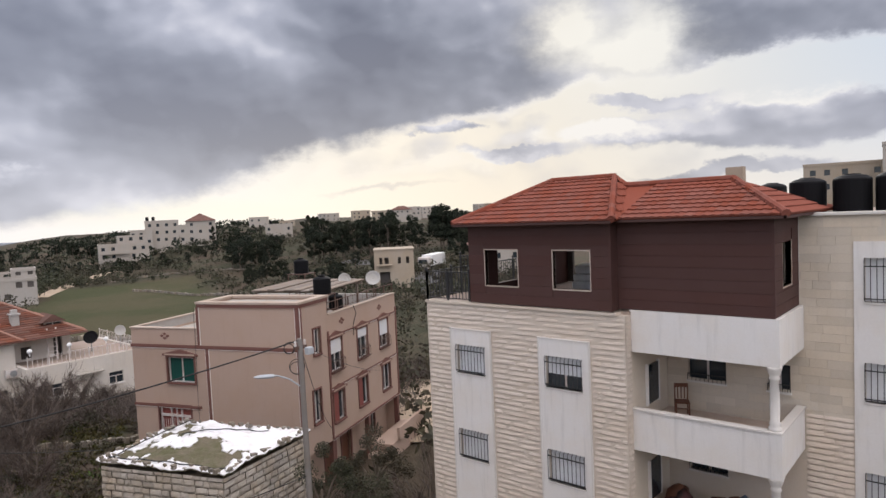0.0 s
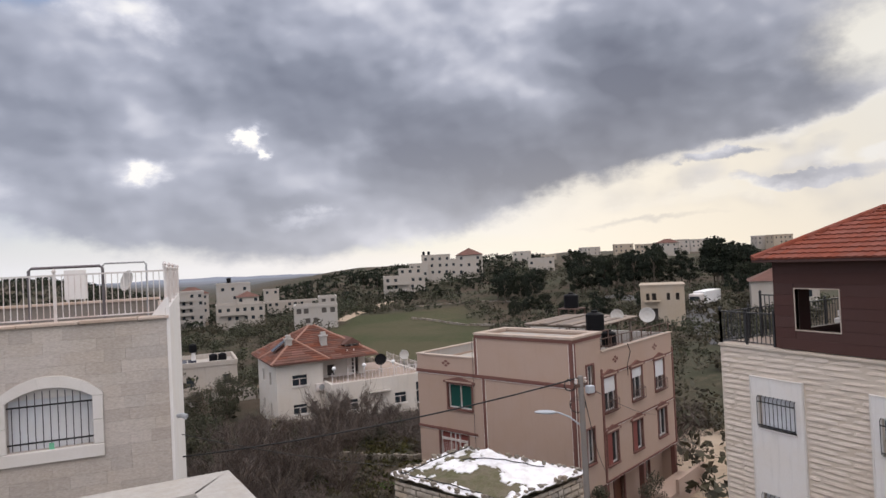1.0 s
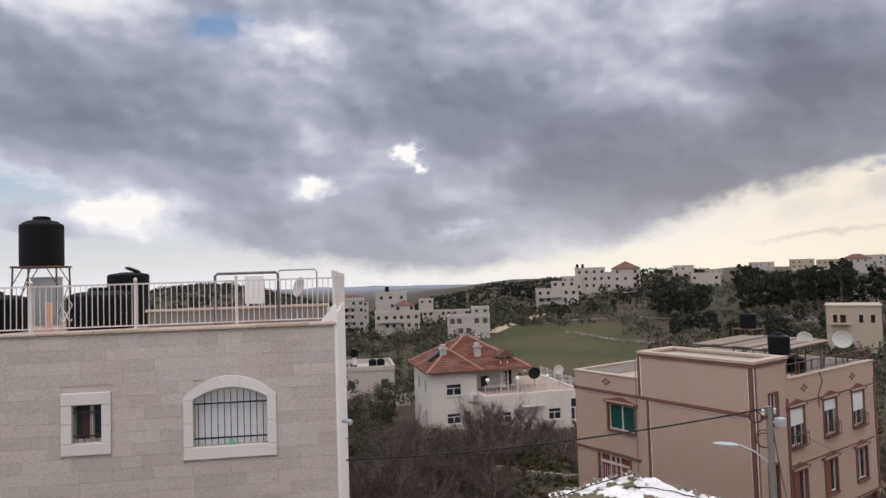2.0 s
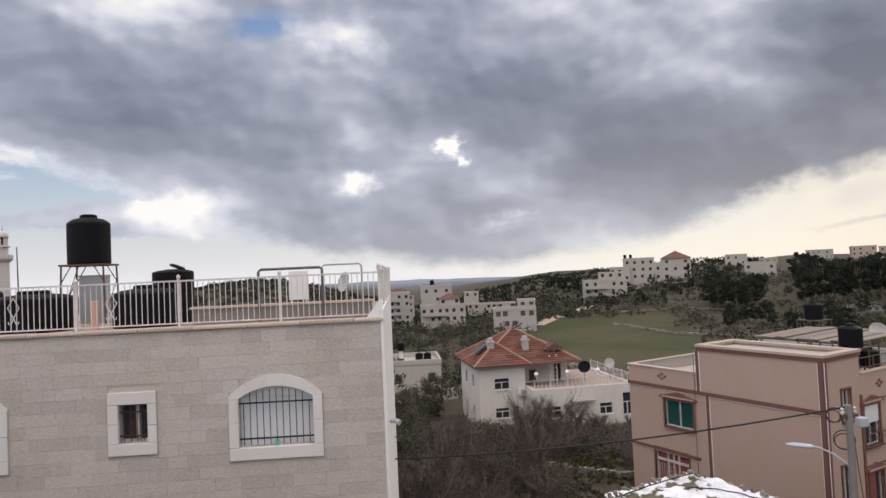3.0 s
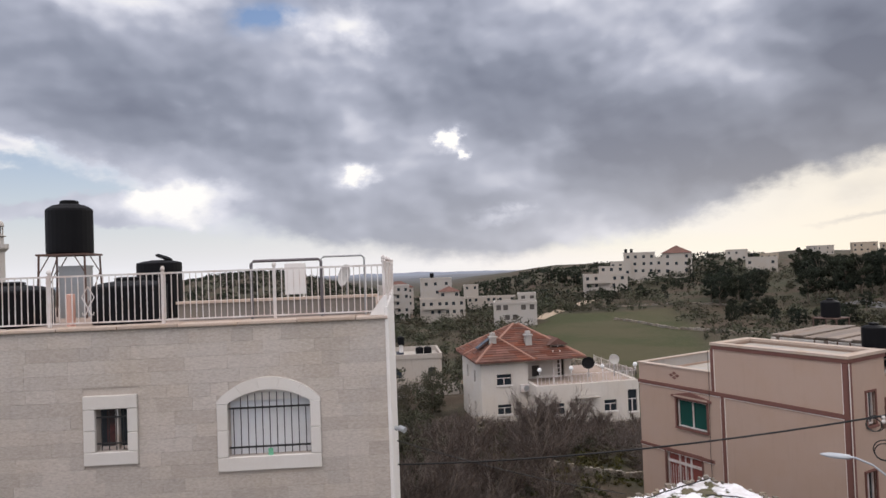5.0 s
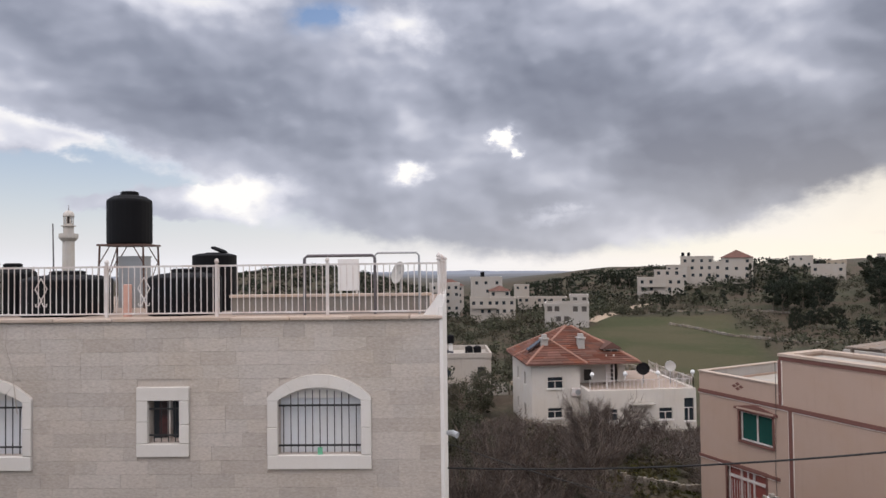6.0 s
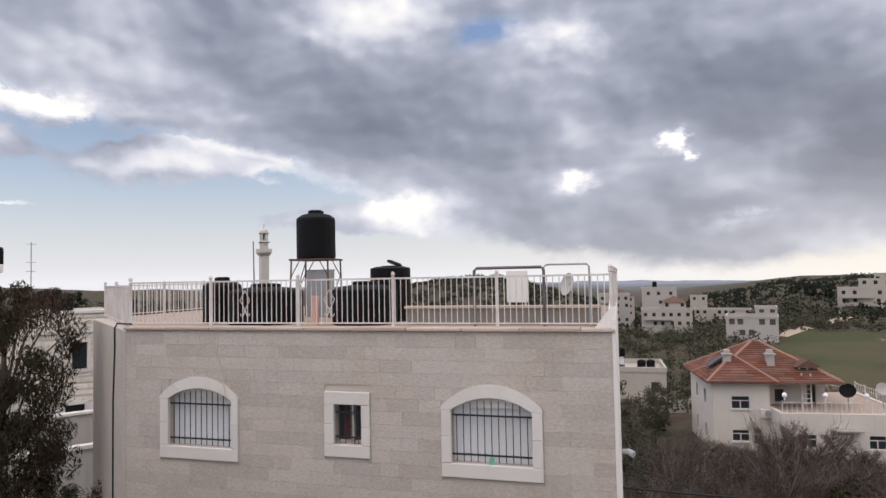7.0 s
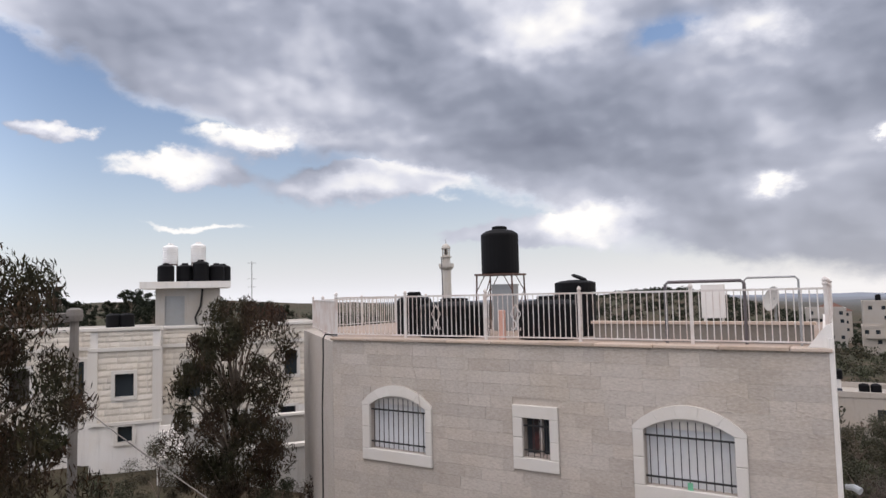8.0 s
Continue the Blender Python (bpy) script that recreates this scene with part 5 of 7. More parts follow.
part("crossarm", boxes((-0.25, 0.25, -0.05, 0.05, 10.35, 10.47)), "rust", lp)
for x in (-0.2, 0.2):
    part("insulator", lathe(bmesh.new(), [(0.03, 10.47), (0.05, 10.52), (0.03, 10.57), (0.05, 10.62), (0.02, 10.66)], 10, (x, 0, 0)), "rail_white", lp)
part("junction_box", boxes((0.1, 0.36, -0.3, -0.08, 10.15, 10.4), bev=0.02), "lamp_grey", lp)
for r, cx, cz in ((0.2, -0.35, 10.45), (0.26, -0.1, 9.75), (0.17, -0.4, 10.42), (0.22, -0.12, 9.7)):
    pts = [(cx + r * math.cos(k * math.tau / 16) * 0.8, 0.1 + r * math.cos(k * math.tau / 16) * -0.6, cz + r * math.sin(k * math.tau / 16)) for k in range(17)]
    part("cable_loop", tube(bmesh.new(), pts, 0.014, n=5, cap=False), "cable", lp)


def wire(a, b, sag, r, label, n=20, mat="cable"):
    a, b = Vector(a), Vector(b)
    pts = [a.lerp(b, i / n) - Vector((0, 0, sag * 4 * (i / n) * (1 - i / n))) for i in range(n + 1)]
    single("overhead_cable", tube(bmesh.new(), pts, r, n=5), mat, label, "cable", "overhead cables")


wire((13.0, 13.9, 6.35), on_a(5.86, 6.0, 4.51), 0.25, 0.026, "thick black overhead cable from the pole")
wire((9.5, 22.0, 1.9), on_a(5.86, 6.0, 5.24), 0.15, 0.016, "thin black overhead cable from the hut to the stone house")
wire((13.1, 13.8, 6.2), on_p(9.0, -0.05, 0.7), 0.25, 0.012, "thin black service cable to the pink house")
wire((13.1, 13.8, 6.0), on_p(2.7, -0.05, -1.0), 0.5, 0.014, "thin black service cable to the pink house")
wire((13.05, 13.8, 1.6), (-6.0, 21.0, 0.2), 0.5, 0.016, "thin cable low over the hut")

# ---- rubble stone hut ----
H = thing("stone_hut", pose(0, 0, 0), "old rubble stone hut with white sheeted roof", "hut")
HP = [Vector(p) for p in ((9.45, 22.2), (11.61, 16.9), (16.2, 18.0), (13.9, 23.9))]
slabpts = [(p.x, p.y) for p in HP]
part("wall", slab(bmesh.new(), [((p.x - 12.79) * 0.96 + 12.79, (p.y - 20.25) * 0.96 + 20.25) for p in HP], -5.0, 1.2), "hut_joint", H)


def quad_pt(u, v):
    return (HP[0] * (1 - u) + HP[1] * u) * (1 - v) + (HP[3] * (1 - u) + HP[2] * u) * v


def hut_roof(name, mat, keep, lift, label, seed):
    bm = bmesh.new()
    n = 64
    g = {}
    for i in range(n + 1):
        for j in range(n + 1):
            p = quad_pt(-0.02 + 1.04 * i / n, -0.02 + 1.04 * j / n)
            u, v = i / n, j / n
            z = 1.25 + 0.55 * math.sin(math.pi * u) * math.sin(math.pi * v) + 0.16 * noise.noise((p.x * 1.3, p.y * 1.3, seed)) + 0.08 * noise.noise((p.x * 4, p.y * 4, seed)) + lift
            z += 0.20 * max(0, 1 - min(u, v, 1 - u, 1 - v) * 9)
            g[i, j] = (p.x, p.y, z)
    vs = {}
    for i in range(n):
        for j in range(n):
            c = g[i, j]
            if keep(i / n, j / n, noise.noise((c[0] * 0.9, c[1] * 0.9, 5.0)) + 0.7 * noise.noise((c[0] * 3.1, c[1] * 3.1, 8.0))):
                q = []
                for k in ((i, j), (i + 1, j), (i + 1, j + 1), (i, j + 1)):
                    if k not in vs:
                        vs[k] = bm.verts.new(g[k])
                    q.append(vs[k])
                bm.faces.new(q)
    r = bmesh.ops.extrude_face_region(bm, geom=bm.faces[:])
    for v in r["geom"]:
        if isinstance(v, bmesh.types.BMVert):
            v.co.z -= 0.05
    return part(name, bm, mat, H, label, smooth=True)


hut_roof("earth_roof", "moss", lambda u, v, n: True, 0.0, "mossy earth roof", 1.0)
hut_roof("roof_sheet", "membrane", lambda u, v, n: (v > 0.40 + 0.18 * n and u > 0.20 + 0.22 * n and u < 0.95) or min(u, v, 1 - u, 1 - v) < 0.085 + 0.12 * n, 0.035, "torn white waterproofing sheet", 1.0)
for a, b in (((0.05, 0.02), (0.03, 0.98)), ((0.02, 0.06), (0.98, 0.04)), ((0.3, 0.5), (0.75, 0.9))):
    pts = []
    for k in range(15):
        u, v = a[0] + (b[0] - a[0]) * k / 14, a[1] + (b[1] - a[1]) * k / 14
        p = quad_pt(u, v)
        pts.append((p.x + 0.06 * math.sin(k * 1.9), p.y, 1.36 + 0.55 * math.sin(math.pi * max(0, u)) * math.sin(math.pi * max(0, v)) + 0.2 * max(0, 1 - min(u, v, 1 - u, 1 - v) * 9)))
    part("hose", tube(bmesh.new(), pts, 0.025, n=5), "cable", H)
rr = random.Random(77)
rv, rf = [], []
for e in range(4):
    for k in range(18):
        f = (k + rr.random()) / 18
        c = ((f, 0.0), (1.0, f), (f, 1.0), (0.0, f))[e]
        p = quad_pt(c[0] + rr.uniform(-0.02, 0.02), c[1] + rr.uniform(-0.02, 0.02))
        sz = [0.05 + 0.08 * rr.random() for _ in range(3)]
        b0 = len(rv)
        for dx in (-1, 1):
            for dy in (-1, 1):
                for dz in (-1, 1):
                    j = 1 - 0.45 * rr.random()
                    rv.append((p.x + dx * sz[0] * j, p.y + dy * sz[1] * j, 1.42 + sz[2] + dz * sz[2] * j))
        for q in ((0, 1, 3, 2), (4, 6, 7, 5), (0, 4, 5, 1), (2, 3, 7, 6), (0, 2, 6, 4), (1, 5, 7, 3)):
            rf.append([b0 + t for t in q])
raw("rim_rubble", rv, rf, "dry_wall", H, kind="stuff")


# ---- plain far houses ----
def far_house(m, w, d, floors, mat, label, cols=5, side=3, fh=3.0, z0=0.0, roof="flat", win=(1.1, 1.2), base=4.0, balcony=0, frame_only=False, cat="house"):
    """A house with its front on local y = 0 facing -y; openings cut through front and left side."""
    h = thing("house", m, label, cat)
    top = z0 + floors * fh
    hf, hs = [], []
    rw = random.Random(int(w * 31 + d * 17 + floors * 7 + m.translation.x))
    for f in range(floors):
        zc = z0 + f * fh + 1.0
        for c in range(cols):
            if rw.random() < 0.2:
                continue
            u = w * (c + 0.5 + 0.2 * (rw.random() - 0.5)) / cols
            hf.append((u - win[0] / 2, u + win[0] / 2, zc, zc + win[1]))
        for c in range(side):
            u = d * (c + 0.5) / side
            hs.append((u - win[0] / 2, u + win[0] / 2, zc, zc + win[1]))
    part("wall", wall_y(0, 0.3, (0, w), (z0 - base, top), hf), mat, h)
    part("wall", wall_x(0, 0.3, (0.3, d), (z0 - base, top), hs), mat, h)
    part("wall", boxes((w - 0.3, w, 0.3, d, z0 - base, top), (0.3, w - 0.3, d - 0.3, d, z0 - base, top)), mat, h)
    # solid core, its dark colour stands for the shade behind the openings
    part("core", boxes((0.5, w - 0.4, 0.5, d - 0.4, z0 - base, top - 0.2)), "room_dark", h)
    pane = sidepane = None
    for a, b, c, e in hf:
        if pane is None:
            # unfinished houses: dark panes painted as shade in empty openings
            o = part("window", boxes((-win[0] / 2, win[0] / 2, 0.2, 0.22, 0, win[1])), "room_dark" if frame_only else "window_dark", h)
            pane = o.data
        else:
            o = new("window", pane)
            o.parent = h
        o.location = ((a + b) / 2, 0, c)
    for a, b, c, e in hs:
        if sidepane is None:
            o = part("window", boxes((0.2, 0.22, -win[0] / 2, win[0] / 2, 0, win[1])), "window_dark", h)
            sidepane = o.data
        else:
            o = new("window", sidepane)
            o.parent = h
        o.location = (0, (a + b) / 2, c)
    if roof == "flat":
        part("roof", boxes((0.3, w - 0.3, 0.3, d - 0.3, top - 0.19, top)), "concrete", h)
        part("parapet", boxes((-0.1, w + 0.1, -0.1, 0.2, top, top + 0.6), (-0.1, w + 0.1, d - 0.2, d + 0.1, top, top + 0.6), (-0.1, 0.2, 0.2, d - 0.2, top, top + 0.6), (w - 0.2, w + 0.1, 0.2, d - 0.2, top, top + 0.6)), mat, h)
    else:
        bm = bmesh.new()
        o = 0.5
        k = min(w, d) / 2
        e = [bm.verts.new(p) for p in ((-o, -o, top), (w + o, -o, top), (w + o, d + o, top), (-o, d + o, top))]
        if w >= d:
            r = [bm.verts.new((k, d / 2, top + k * 0.55)), bm.verts.new((w - k, d / 2, top + k * 0.55))]
            fs = ((e[0], e[1], r[1], r[0]), (e[1], e[2], r[1]), (e[2], e[3], r[0], r[1]), (e[3], e[0], r[0]))
        else:
            r = [bm.verts.new((w / 2, k, top + k * 0.55)), bm.verts.new((w / 2, d - k, top + k * 0.55))]
            fs = ((e[0], e[1], r[0]), (e[1], e[2], r[1], r[0]), (e[2], e[3], r[1]), (e[3], e[0], r[0], r[1]))
        for f in fs:
            bm.faces.new(f)
        bm.faces.new(e[::-1])
        part("roof", bm, "tile_far", h, "red tiled hip roof")
    for f in range(balcony):
        z = z0 + (f + 1) * fh
        b = part("balcony", boxes((w * 0.05, w * 0.6, -1.4, 0, z - 0.2, z)), mat, h)
        part("parapet", boxes((w * 0.05, w * 0.6, -1.4, -1.25, z, z + 0.9), (w * 0.05, w * 0.05 + 0.15, -1.25, 0, z, z + 0.9)), mat, b)
    return h


def at(az, r, z, turn=0.0):
    """A pose out on the land by bearing, distance and height, facing the middle, plus a turn."""
    a = radians(az)
    return pose(r * math.sin(a), r * math.cos(a), z, 0, 0, -az + turn)


def small_tank(x, y, z, r=0.55, h=1.2):
    water_tank((x, y, z), r, h, "tank_black", "black plastic water tank on a far roof", lid=False)


# white block with deep balconies
far_house(pose(90.9, 231, 0, 0, 0, -20), 16, 12, 3, "far_white", "white stone block with balconies on a slope", 5, 3, 2.6, -4.0, balcony=2)
far_house(pose(97.5, 231, 0, 0, 0, -20), 9, 8, 1, "far_white", "white stone storey on the roof", 3, 2, 2.2, 4.4, base=0.0)
# hilltop group
far_house(pose(112.0, 254, 0, 0, 0, -26), 8, 10, 2, "far_white", "pale stone house on the hilltop", 3, 3, 2.8, 2.6)
far_house(pose(117.5, 253, 0, 0, 0, -26), 12.5, 12, 3, "far_white", "pale stone apartment block on the hilltop", 4, 3, 2.9, 3.0)
far_house(pose(128.5, 247.5, 0, 0, 0, -26), 6, 12, 2, "far_white", "pale stone annex on the hilltop", 2, 3, 3.4, 2.6)
far_house(pose(131.0, 246.0, 0, 0, 0, -28), 11.5, 12, 3, "far_white", "pale hilltop house with red hip roof", 3, 3, 2.95, 2.6, roof="hip")
far_house(pose(169, 246.5, 0, 0, 0, -35), 12, 12, 2, "far_white", "pale house among pine trees", 4, 3, 3.2, 1.5)
for x, y, z in ((120, 256, 12.3), (123, 257, 12.3), (173, 248, 8.6)):
    small_tank(x, y, z, 0.6, 1.6)
# valley town
far_house(pose(15.5, 258, 0, 0, 0, -3), 12, 12, 5, "far_grey", "tall grey apartment block with open floors", 4, 3, 2.75, -11.8, balcony=4)
far_house(pose(28.0, 227, 0, 0, 0, -6), 16, 10, 2, "far_white", "white house with broad balconies", 6, 3, 2.9, -8.2, balcony=1)
far_house(pose(35.5, 229, 0, 0, 0, -6), 7, 8, 1, "far_white", "white upper storey with red roof", 3, 2, 2.6, -2.2, roof="hip", base=0.2)
far_house(pose(31.0, 248, 0, 0, 0, -6), 12, 11, 4, "far_grey", "plain grey apartment block in the valley", 3, 3, 3.2, -8.4)
far_house(pose(20.0, 300, 0, 0, 0, -4), 14, 11, 3, "far_white", "white terraced house with red roof", 4, 3, 3.0, -9.0, roof="hip")
small_tank(36, 252, 5.1, 0.8, 2.0)
far_house(pose(38.4, 160.5, 0, 0, 0, -16), 11, 9, 2, "far_grey", "unfinished grey concrete house by the field", 5, 3, 2.5, -5.4, win=(1.2, 1.3), frame_only=True)
far_house(pose(44.8, 160.0, 0, 0, 0, -16), 4.6, 7, 1, "far_grey", "unfinished grey concrete upper room", 2, 2, 1.8, -0.2, base=0.0, win=(1.0, 0.9), frame_only=True)
far_house(pose(52, 262, 0, 0, 0, -12), 20, 8, 1, "far_white", "long low white greenhouse", 8, 2, 2.2, -6.6, roof="flat")
far_house(pose(58, 300, 0, 0, 0, -12), 7, 7, 1, "far_white", "small white shed on the slope", 2, 2, 2.4, -3.0)
far_house(at(33, 420, 6), 12, 10, 2, "far_white", "distant pale house on the ridge", 3, 2)
far_house(at(35.5, 430, 6), 10, 10, 1, "far_tan", "distant low house on the ridge", 3, 2)
for i, (az, r, z) in enumerate(((43.5, 470, 7), (45.2, 460, 7.5), (46.2, 480, 9), (41.8, 500, 8), (48.0, 520, 9), (53.0, 500, 9), (54.2, 490, 9), (39.5, 520, 7))):
    far_house(at(az, r, z, i * 9 - 20), 14, 10, 2, "far_white" if i % 3 else "far_tan", "distant pale house on the far ridge", 4, 2, roof="hip" if i == 1 else "flat")
# ridge-top block seen over the wing's tanks
far_house(pose(156.8, 27.0, 0, 0, 0, -84), 15, 12, 5, "far_tan", "tan apartment block beyond the rooftop", 5, 3, 3.0, 1.6)
far_house(pose(150, 12.0, 0, 0, 0, -84), 6, 8, 6, "far_white", "white apartment block beyond the rooftop", 2, 2, 3.0, 1.6)
# old arched stone house and a red-roofed one by the road
ar = thing("arched_house", pose(85.4, 87.0, 0, 0, 0, -45), "old tan stone house with arched doorway by the road", "house")
part("wall", wall_y(0, 0.5, (0, 7.7), (-6, 3.6), [(1.0, 3.0, -4.5, -0.6), (1.0, 1.6, 0.9, 2.2), (2.0, 2.8, 0.9, 2.2), (4.6, 5.2, 0.9, 2.2), (6.2, 6.8, 0.9, 2.2)]), "far_tan", ar)
part("wall", boxes((0, 0.5, 0.5, 8, -6, 3.6), (7.2, 7.7, 0.5, 8, -6, 3.6), (0.5, 7.2, 7.5, 8, -6, 3.6)), "far_tan", ar)
part("core", boxes((0.6, 7.1, 0.9, 7.4, -6, 3.3)), "room_dark", ar)
bm = bmesh.new()
inner, outer = arch_pts(1.0, 3.0, -0.6, 0.35, 12), arch_pts(0.7, 3.3, -0.6, 0.65, 12)
for i in range(12):
    q = [inner[i], inner[i + 1], outer[i + 1], outer[i]]
    f = [bm.verts.new((x, -0.08, z)) for x, z in q]
    g = [bm.verts.new((x, 0.1, z)) for x, z in q]
    bm.faces.new(f)
    for k in range(4):
        bm.faces.new((f[k], f[(k + 1) % 4], g[(k + 1) % 4], g[k]))
part("arch", bm, "far_tan", ar)
part("coping", boxes((-0.15, 7.85, -0.15, 8.1, 3.602, 3.8)), "far_tan", ar)
part("balcony", boxes((0.6, 3.4, -0.9, 0, 0.62, 0.85)), "far_tan", ar)
far_house(pose(103.5, 77.5, 0, 0, 0, -50), 11, 9, 1, "far_white", "cream bungalow with red hip roof by the road", 3, 2, 4.0, -0.5, roof="hip")

# ---- lorry on the road ----
lo = thing("lorry", pose(107.0, 94.0, ground_h(107, 94) + 0.12, 0, 0, -70), "white lorry with a long pale trailer on the road", "lorry")
part("cab", box(bmesh.new(), -1.2, 1.2, 0, 2.2, 0.6, 3.3, bev=0.12), "rail_white", lo)
part("windscreen", boxes((-1.05, 1.05, -0.03, 0.02, 1.9, 2.8)), "window_dark", lo)
part("bumper", boxes((-1.2, 1.2, -0.12, 0.0, 0.45, 0.95)), "pipe", lo)
part("trailer", box(bmesh.new(), -1.25, 1.25, 2.5, 11.5, 1.1, 3.7, bev=0.05), "tank_white", lo)
for x in (-1.05, 1.05):
    for y in (1.0, 8.6, 9.8):
        wv = tube(bmesh.new(), [(x - 0.14, y, 0.5), (x + 0.14, y, 0.5)], 0.5, n=16)
        part("wheel", wv, "tank_black", lo)


def ribbon(name, pts, width, mat, label, lift=0.12):
    """A strip of road or track lying on the land."""
    pts = [Vector((p[0], p[1])) for p in pts]
    dense = [a.lerp(b, k / 10) for a, b in zip(pts, pts[1:]) for k in range(10)] + [pts[-1]]
    vs, fs = [], []
    for i, p in enumerate(dense):
        d = (dense[min(i + 1, len(dense) - 1)] - dense[max(i - 1, 0)]).normalized()
        n = Vector((-d.y, d.x)) * width / 2
        for s in (1, 0.4, -0.4, -1):
            q = p + n * s
            vs.append((q.x, q.y, ground_h(q.x, q.y) + lift * (1.0 if abs(s) < 1 else 0.2)))
    for i in range(len(dense) - 1):
        for k in range(3):
            a = i * 4 + k
            fs.append((a, a + 1, a + 5, a + 4))
    o = raw(name, vs, fs, mat)
    return tagged(o, label, "road", kind="structure")


ribbon("road", ((80, 62), (95, 80), (108, 96), (118, 116), (124, 140)), 7.5, "asphalt", "worn asphalt road through the valley", 0.2)
ribbon("track", ((52, 168), (62, 184), (76, 200), (92, 218)), 4.5, "track", "pale dirt track beside the green field", 0.2)
ribbon("yard", ((29, 25), (35, 31), (42, 36)), 7, "track", "pale trampled earth yard beside the pink house", 0.2)


def rubble_wall(pts, h, label, seed=0, size=0.45):
    rr = random.Random(seed)
    vs, fs = [], []
    pts = [Vector((p[0], p[1])) for p in pts]
    for a, b in zip(pts, pts[1:]):
        n = int((b - a).length / size)
        for i in range(n):
            for k in range(max(1, int(h / size))):
                p = a.lerp(b, (i + rr.random() * 0.6) / n)
                z = ground_h(p.x, p.y) + k * size * 0.75 - 0.05
                s = [size * (0.45 + 0.35 * rr.random()) for _ in range(3)]
                o = len(vs)
                for dx in (-1, 1):
                    for dy in (-1, 1):
                        for dz in (-1, 1):
                            j = 1 - 0.3 * rr.random()
                            vs.append((p.x + dx * s[0] * j, p.y + dy * s[1] * j, z + s[2] + dz * s[2] * j))
                for q in ((0, 1, 3, 2), (4, 6, 7, 5), (0, 4, 5, 1), (2, 3, 7, 6), (0, 2, 6, 4), (1, 5, 7, 3)):
                    fs.append([o + t for t in q])
    ob = raw("rubble_wall", vs, fs, "dry_wall")
    tagged(ob, label, "stone wall", kind="stuff")


rubble_wall(((30, 104), (37, 95), (40, 84)), 0.9, "low dry stone wall along the field", 1)
rubble_wall(((70, 158), (72, 132), (78, 118), (88, 112)), 0.7, "low dry stone wall across the slope", 2)
rubble_wall(((78, 190), (96, 176), (112, 160)), 0.8, "terrace wall above the field", 3)
rubble_wall(((12.5, 43), (15, 40.5), (18, 39.5), (20, 40)), 0.7, "tumbled heap of field stones", 4, 0.2)
rubble_wall(((11.0, 57), (16, 54.5), (26, 53.5)), 1.0, "low stone wall below the white villa", 5)
rubble_wall(((14, 77), (18, 84)), 2.2, "dry stone retaining wall beside the house", 6, 0.5)

# ---- white villa with red roofs ----
V = thing("villa", pose(0, 0, 0), "white villa with red tiled hip roofs and a roof terrace", "house")
vh = [(13.6, 15.0, -0.9, 0.1), (13.6, 14.9, -3.6, -2.7), (15.3, 15.9, -3.8, -2.6)]
part("wall", wall_y(58, 58.3, (12.1, 16.6), (-6.5, 1.4), vh), "villa_white", V)
part("wall", wall_x(12.1, 12.4, (58.3, 67), (-6.5, 1.4), [(60.5, 61.3, -1, 0.2), (63.8, 64.6, -1, 0.2), (60.5, 61.3, -4, -2.8), (63.8, 64.6, -4, -2.8)]), "villa_white", V)
part("wall", wall_y(60.0, 60.3, (16.6, 21.6), (-1.2, 1.4), [(17.6, 18.4, -0.7, 0.4), (20.2, 20.9, -0.9, 1.0)]), "villa_white", V)
part("core", boxes((12.5, 16.4, 58.5, 66.8, -6.5, 1.3), (16.4, 21.4, 60.5, 66.8, -6.5, 1.3)), "room_dark", V)
part("wall", boxes((21.3, 21.6, 60.3, 67, -6.5, 1.4)), "villa_white", V)
th = [(17.8, 19.2, -3.4, -2.4), (23.0, 24.2, -3.4, -2.4), (25.3, 26.2, -3.6, -1.6)]
part("terrace_wall", wall_y(55.5, 55.8, (16.6, 26.4), (-6.5, -0.75), th), "villa_white", V)
part("terrace_wall", boxes((16.6, 16.9, 55.8, 60.0, -6.5, -0.75)), "villa_white", V)
part("terrace_wall", boxes((26.1, 26.4, 55.8, 66, -6.5, -0.75)), "villa_white", V)
part("terrace_core", boxes((17.0, 26.0, 56.0, 66, -6.5, -1.0)), "room_dark", V)
part("terrace_floor", boxes((16.9, 26.1, 55.8, 66, -0.99, -0.85)), "roof_floor", V)
part("base_wall", boxes((10.8, 16.6, 56.2, 56.6, -7, -4.2), (16.6, 26.6, 54.2, 54.6, -7, -4.6)), "villa_white", V, "pale garden wall")
for a, b, c, d in vh + th:
    y = 58.18 if (a, b, c, d) in vh else 55.68
    w = part("window", boxes((a, b, y, y + 0.03, c, d)), "window_dark", V)
    part("frame", boxes((a, b, y - 0.08, y - 0.002, (c + d) / 2 + 0.1, (c + d) / 2 + 0.16), ((a + b) / 2 - 0.04, (a + b) / 2 + 0.04, y - 0.08, y - 0.002, c, (c + d) / 2 + 0.1)), "rail_white", w)
    part("window_sill", boxes((a - 0.1, b + 0.1, y - 0.3, y - 0.09, c - 0.12, c)), "plaster_white", w)
part("awning", boxes((20.2, 22.4, 54.8, 55.48, -2.0, -1.9)), "concrete", V)


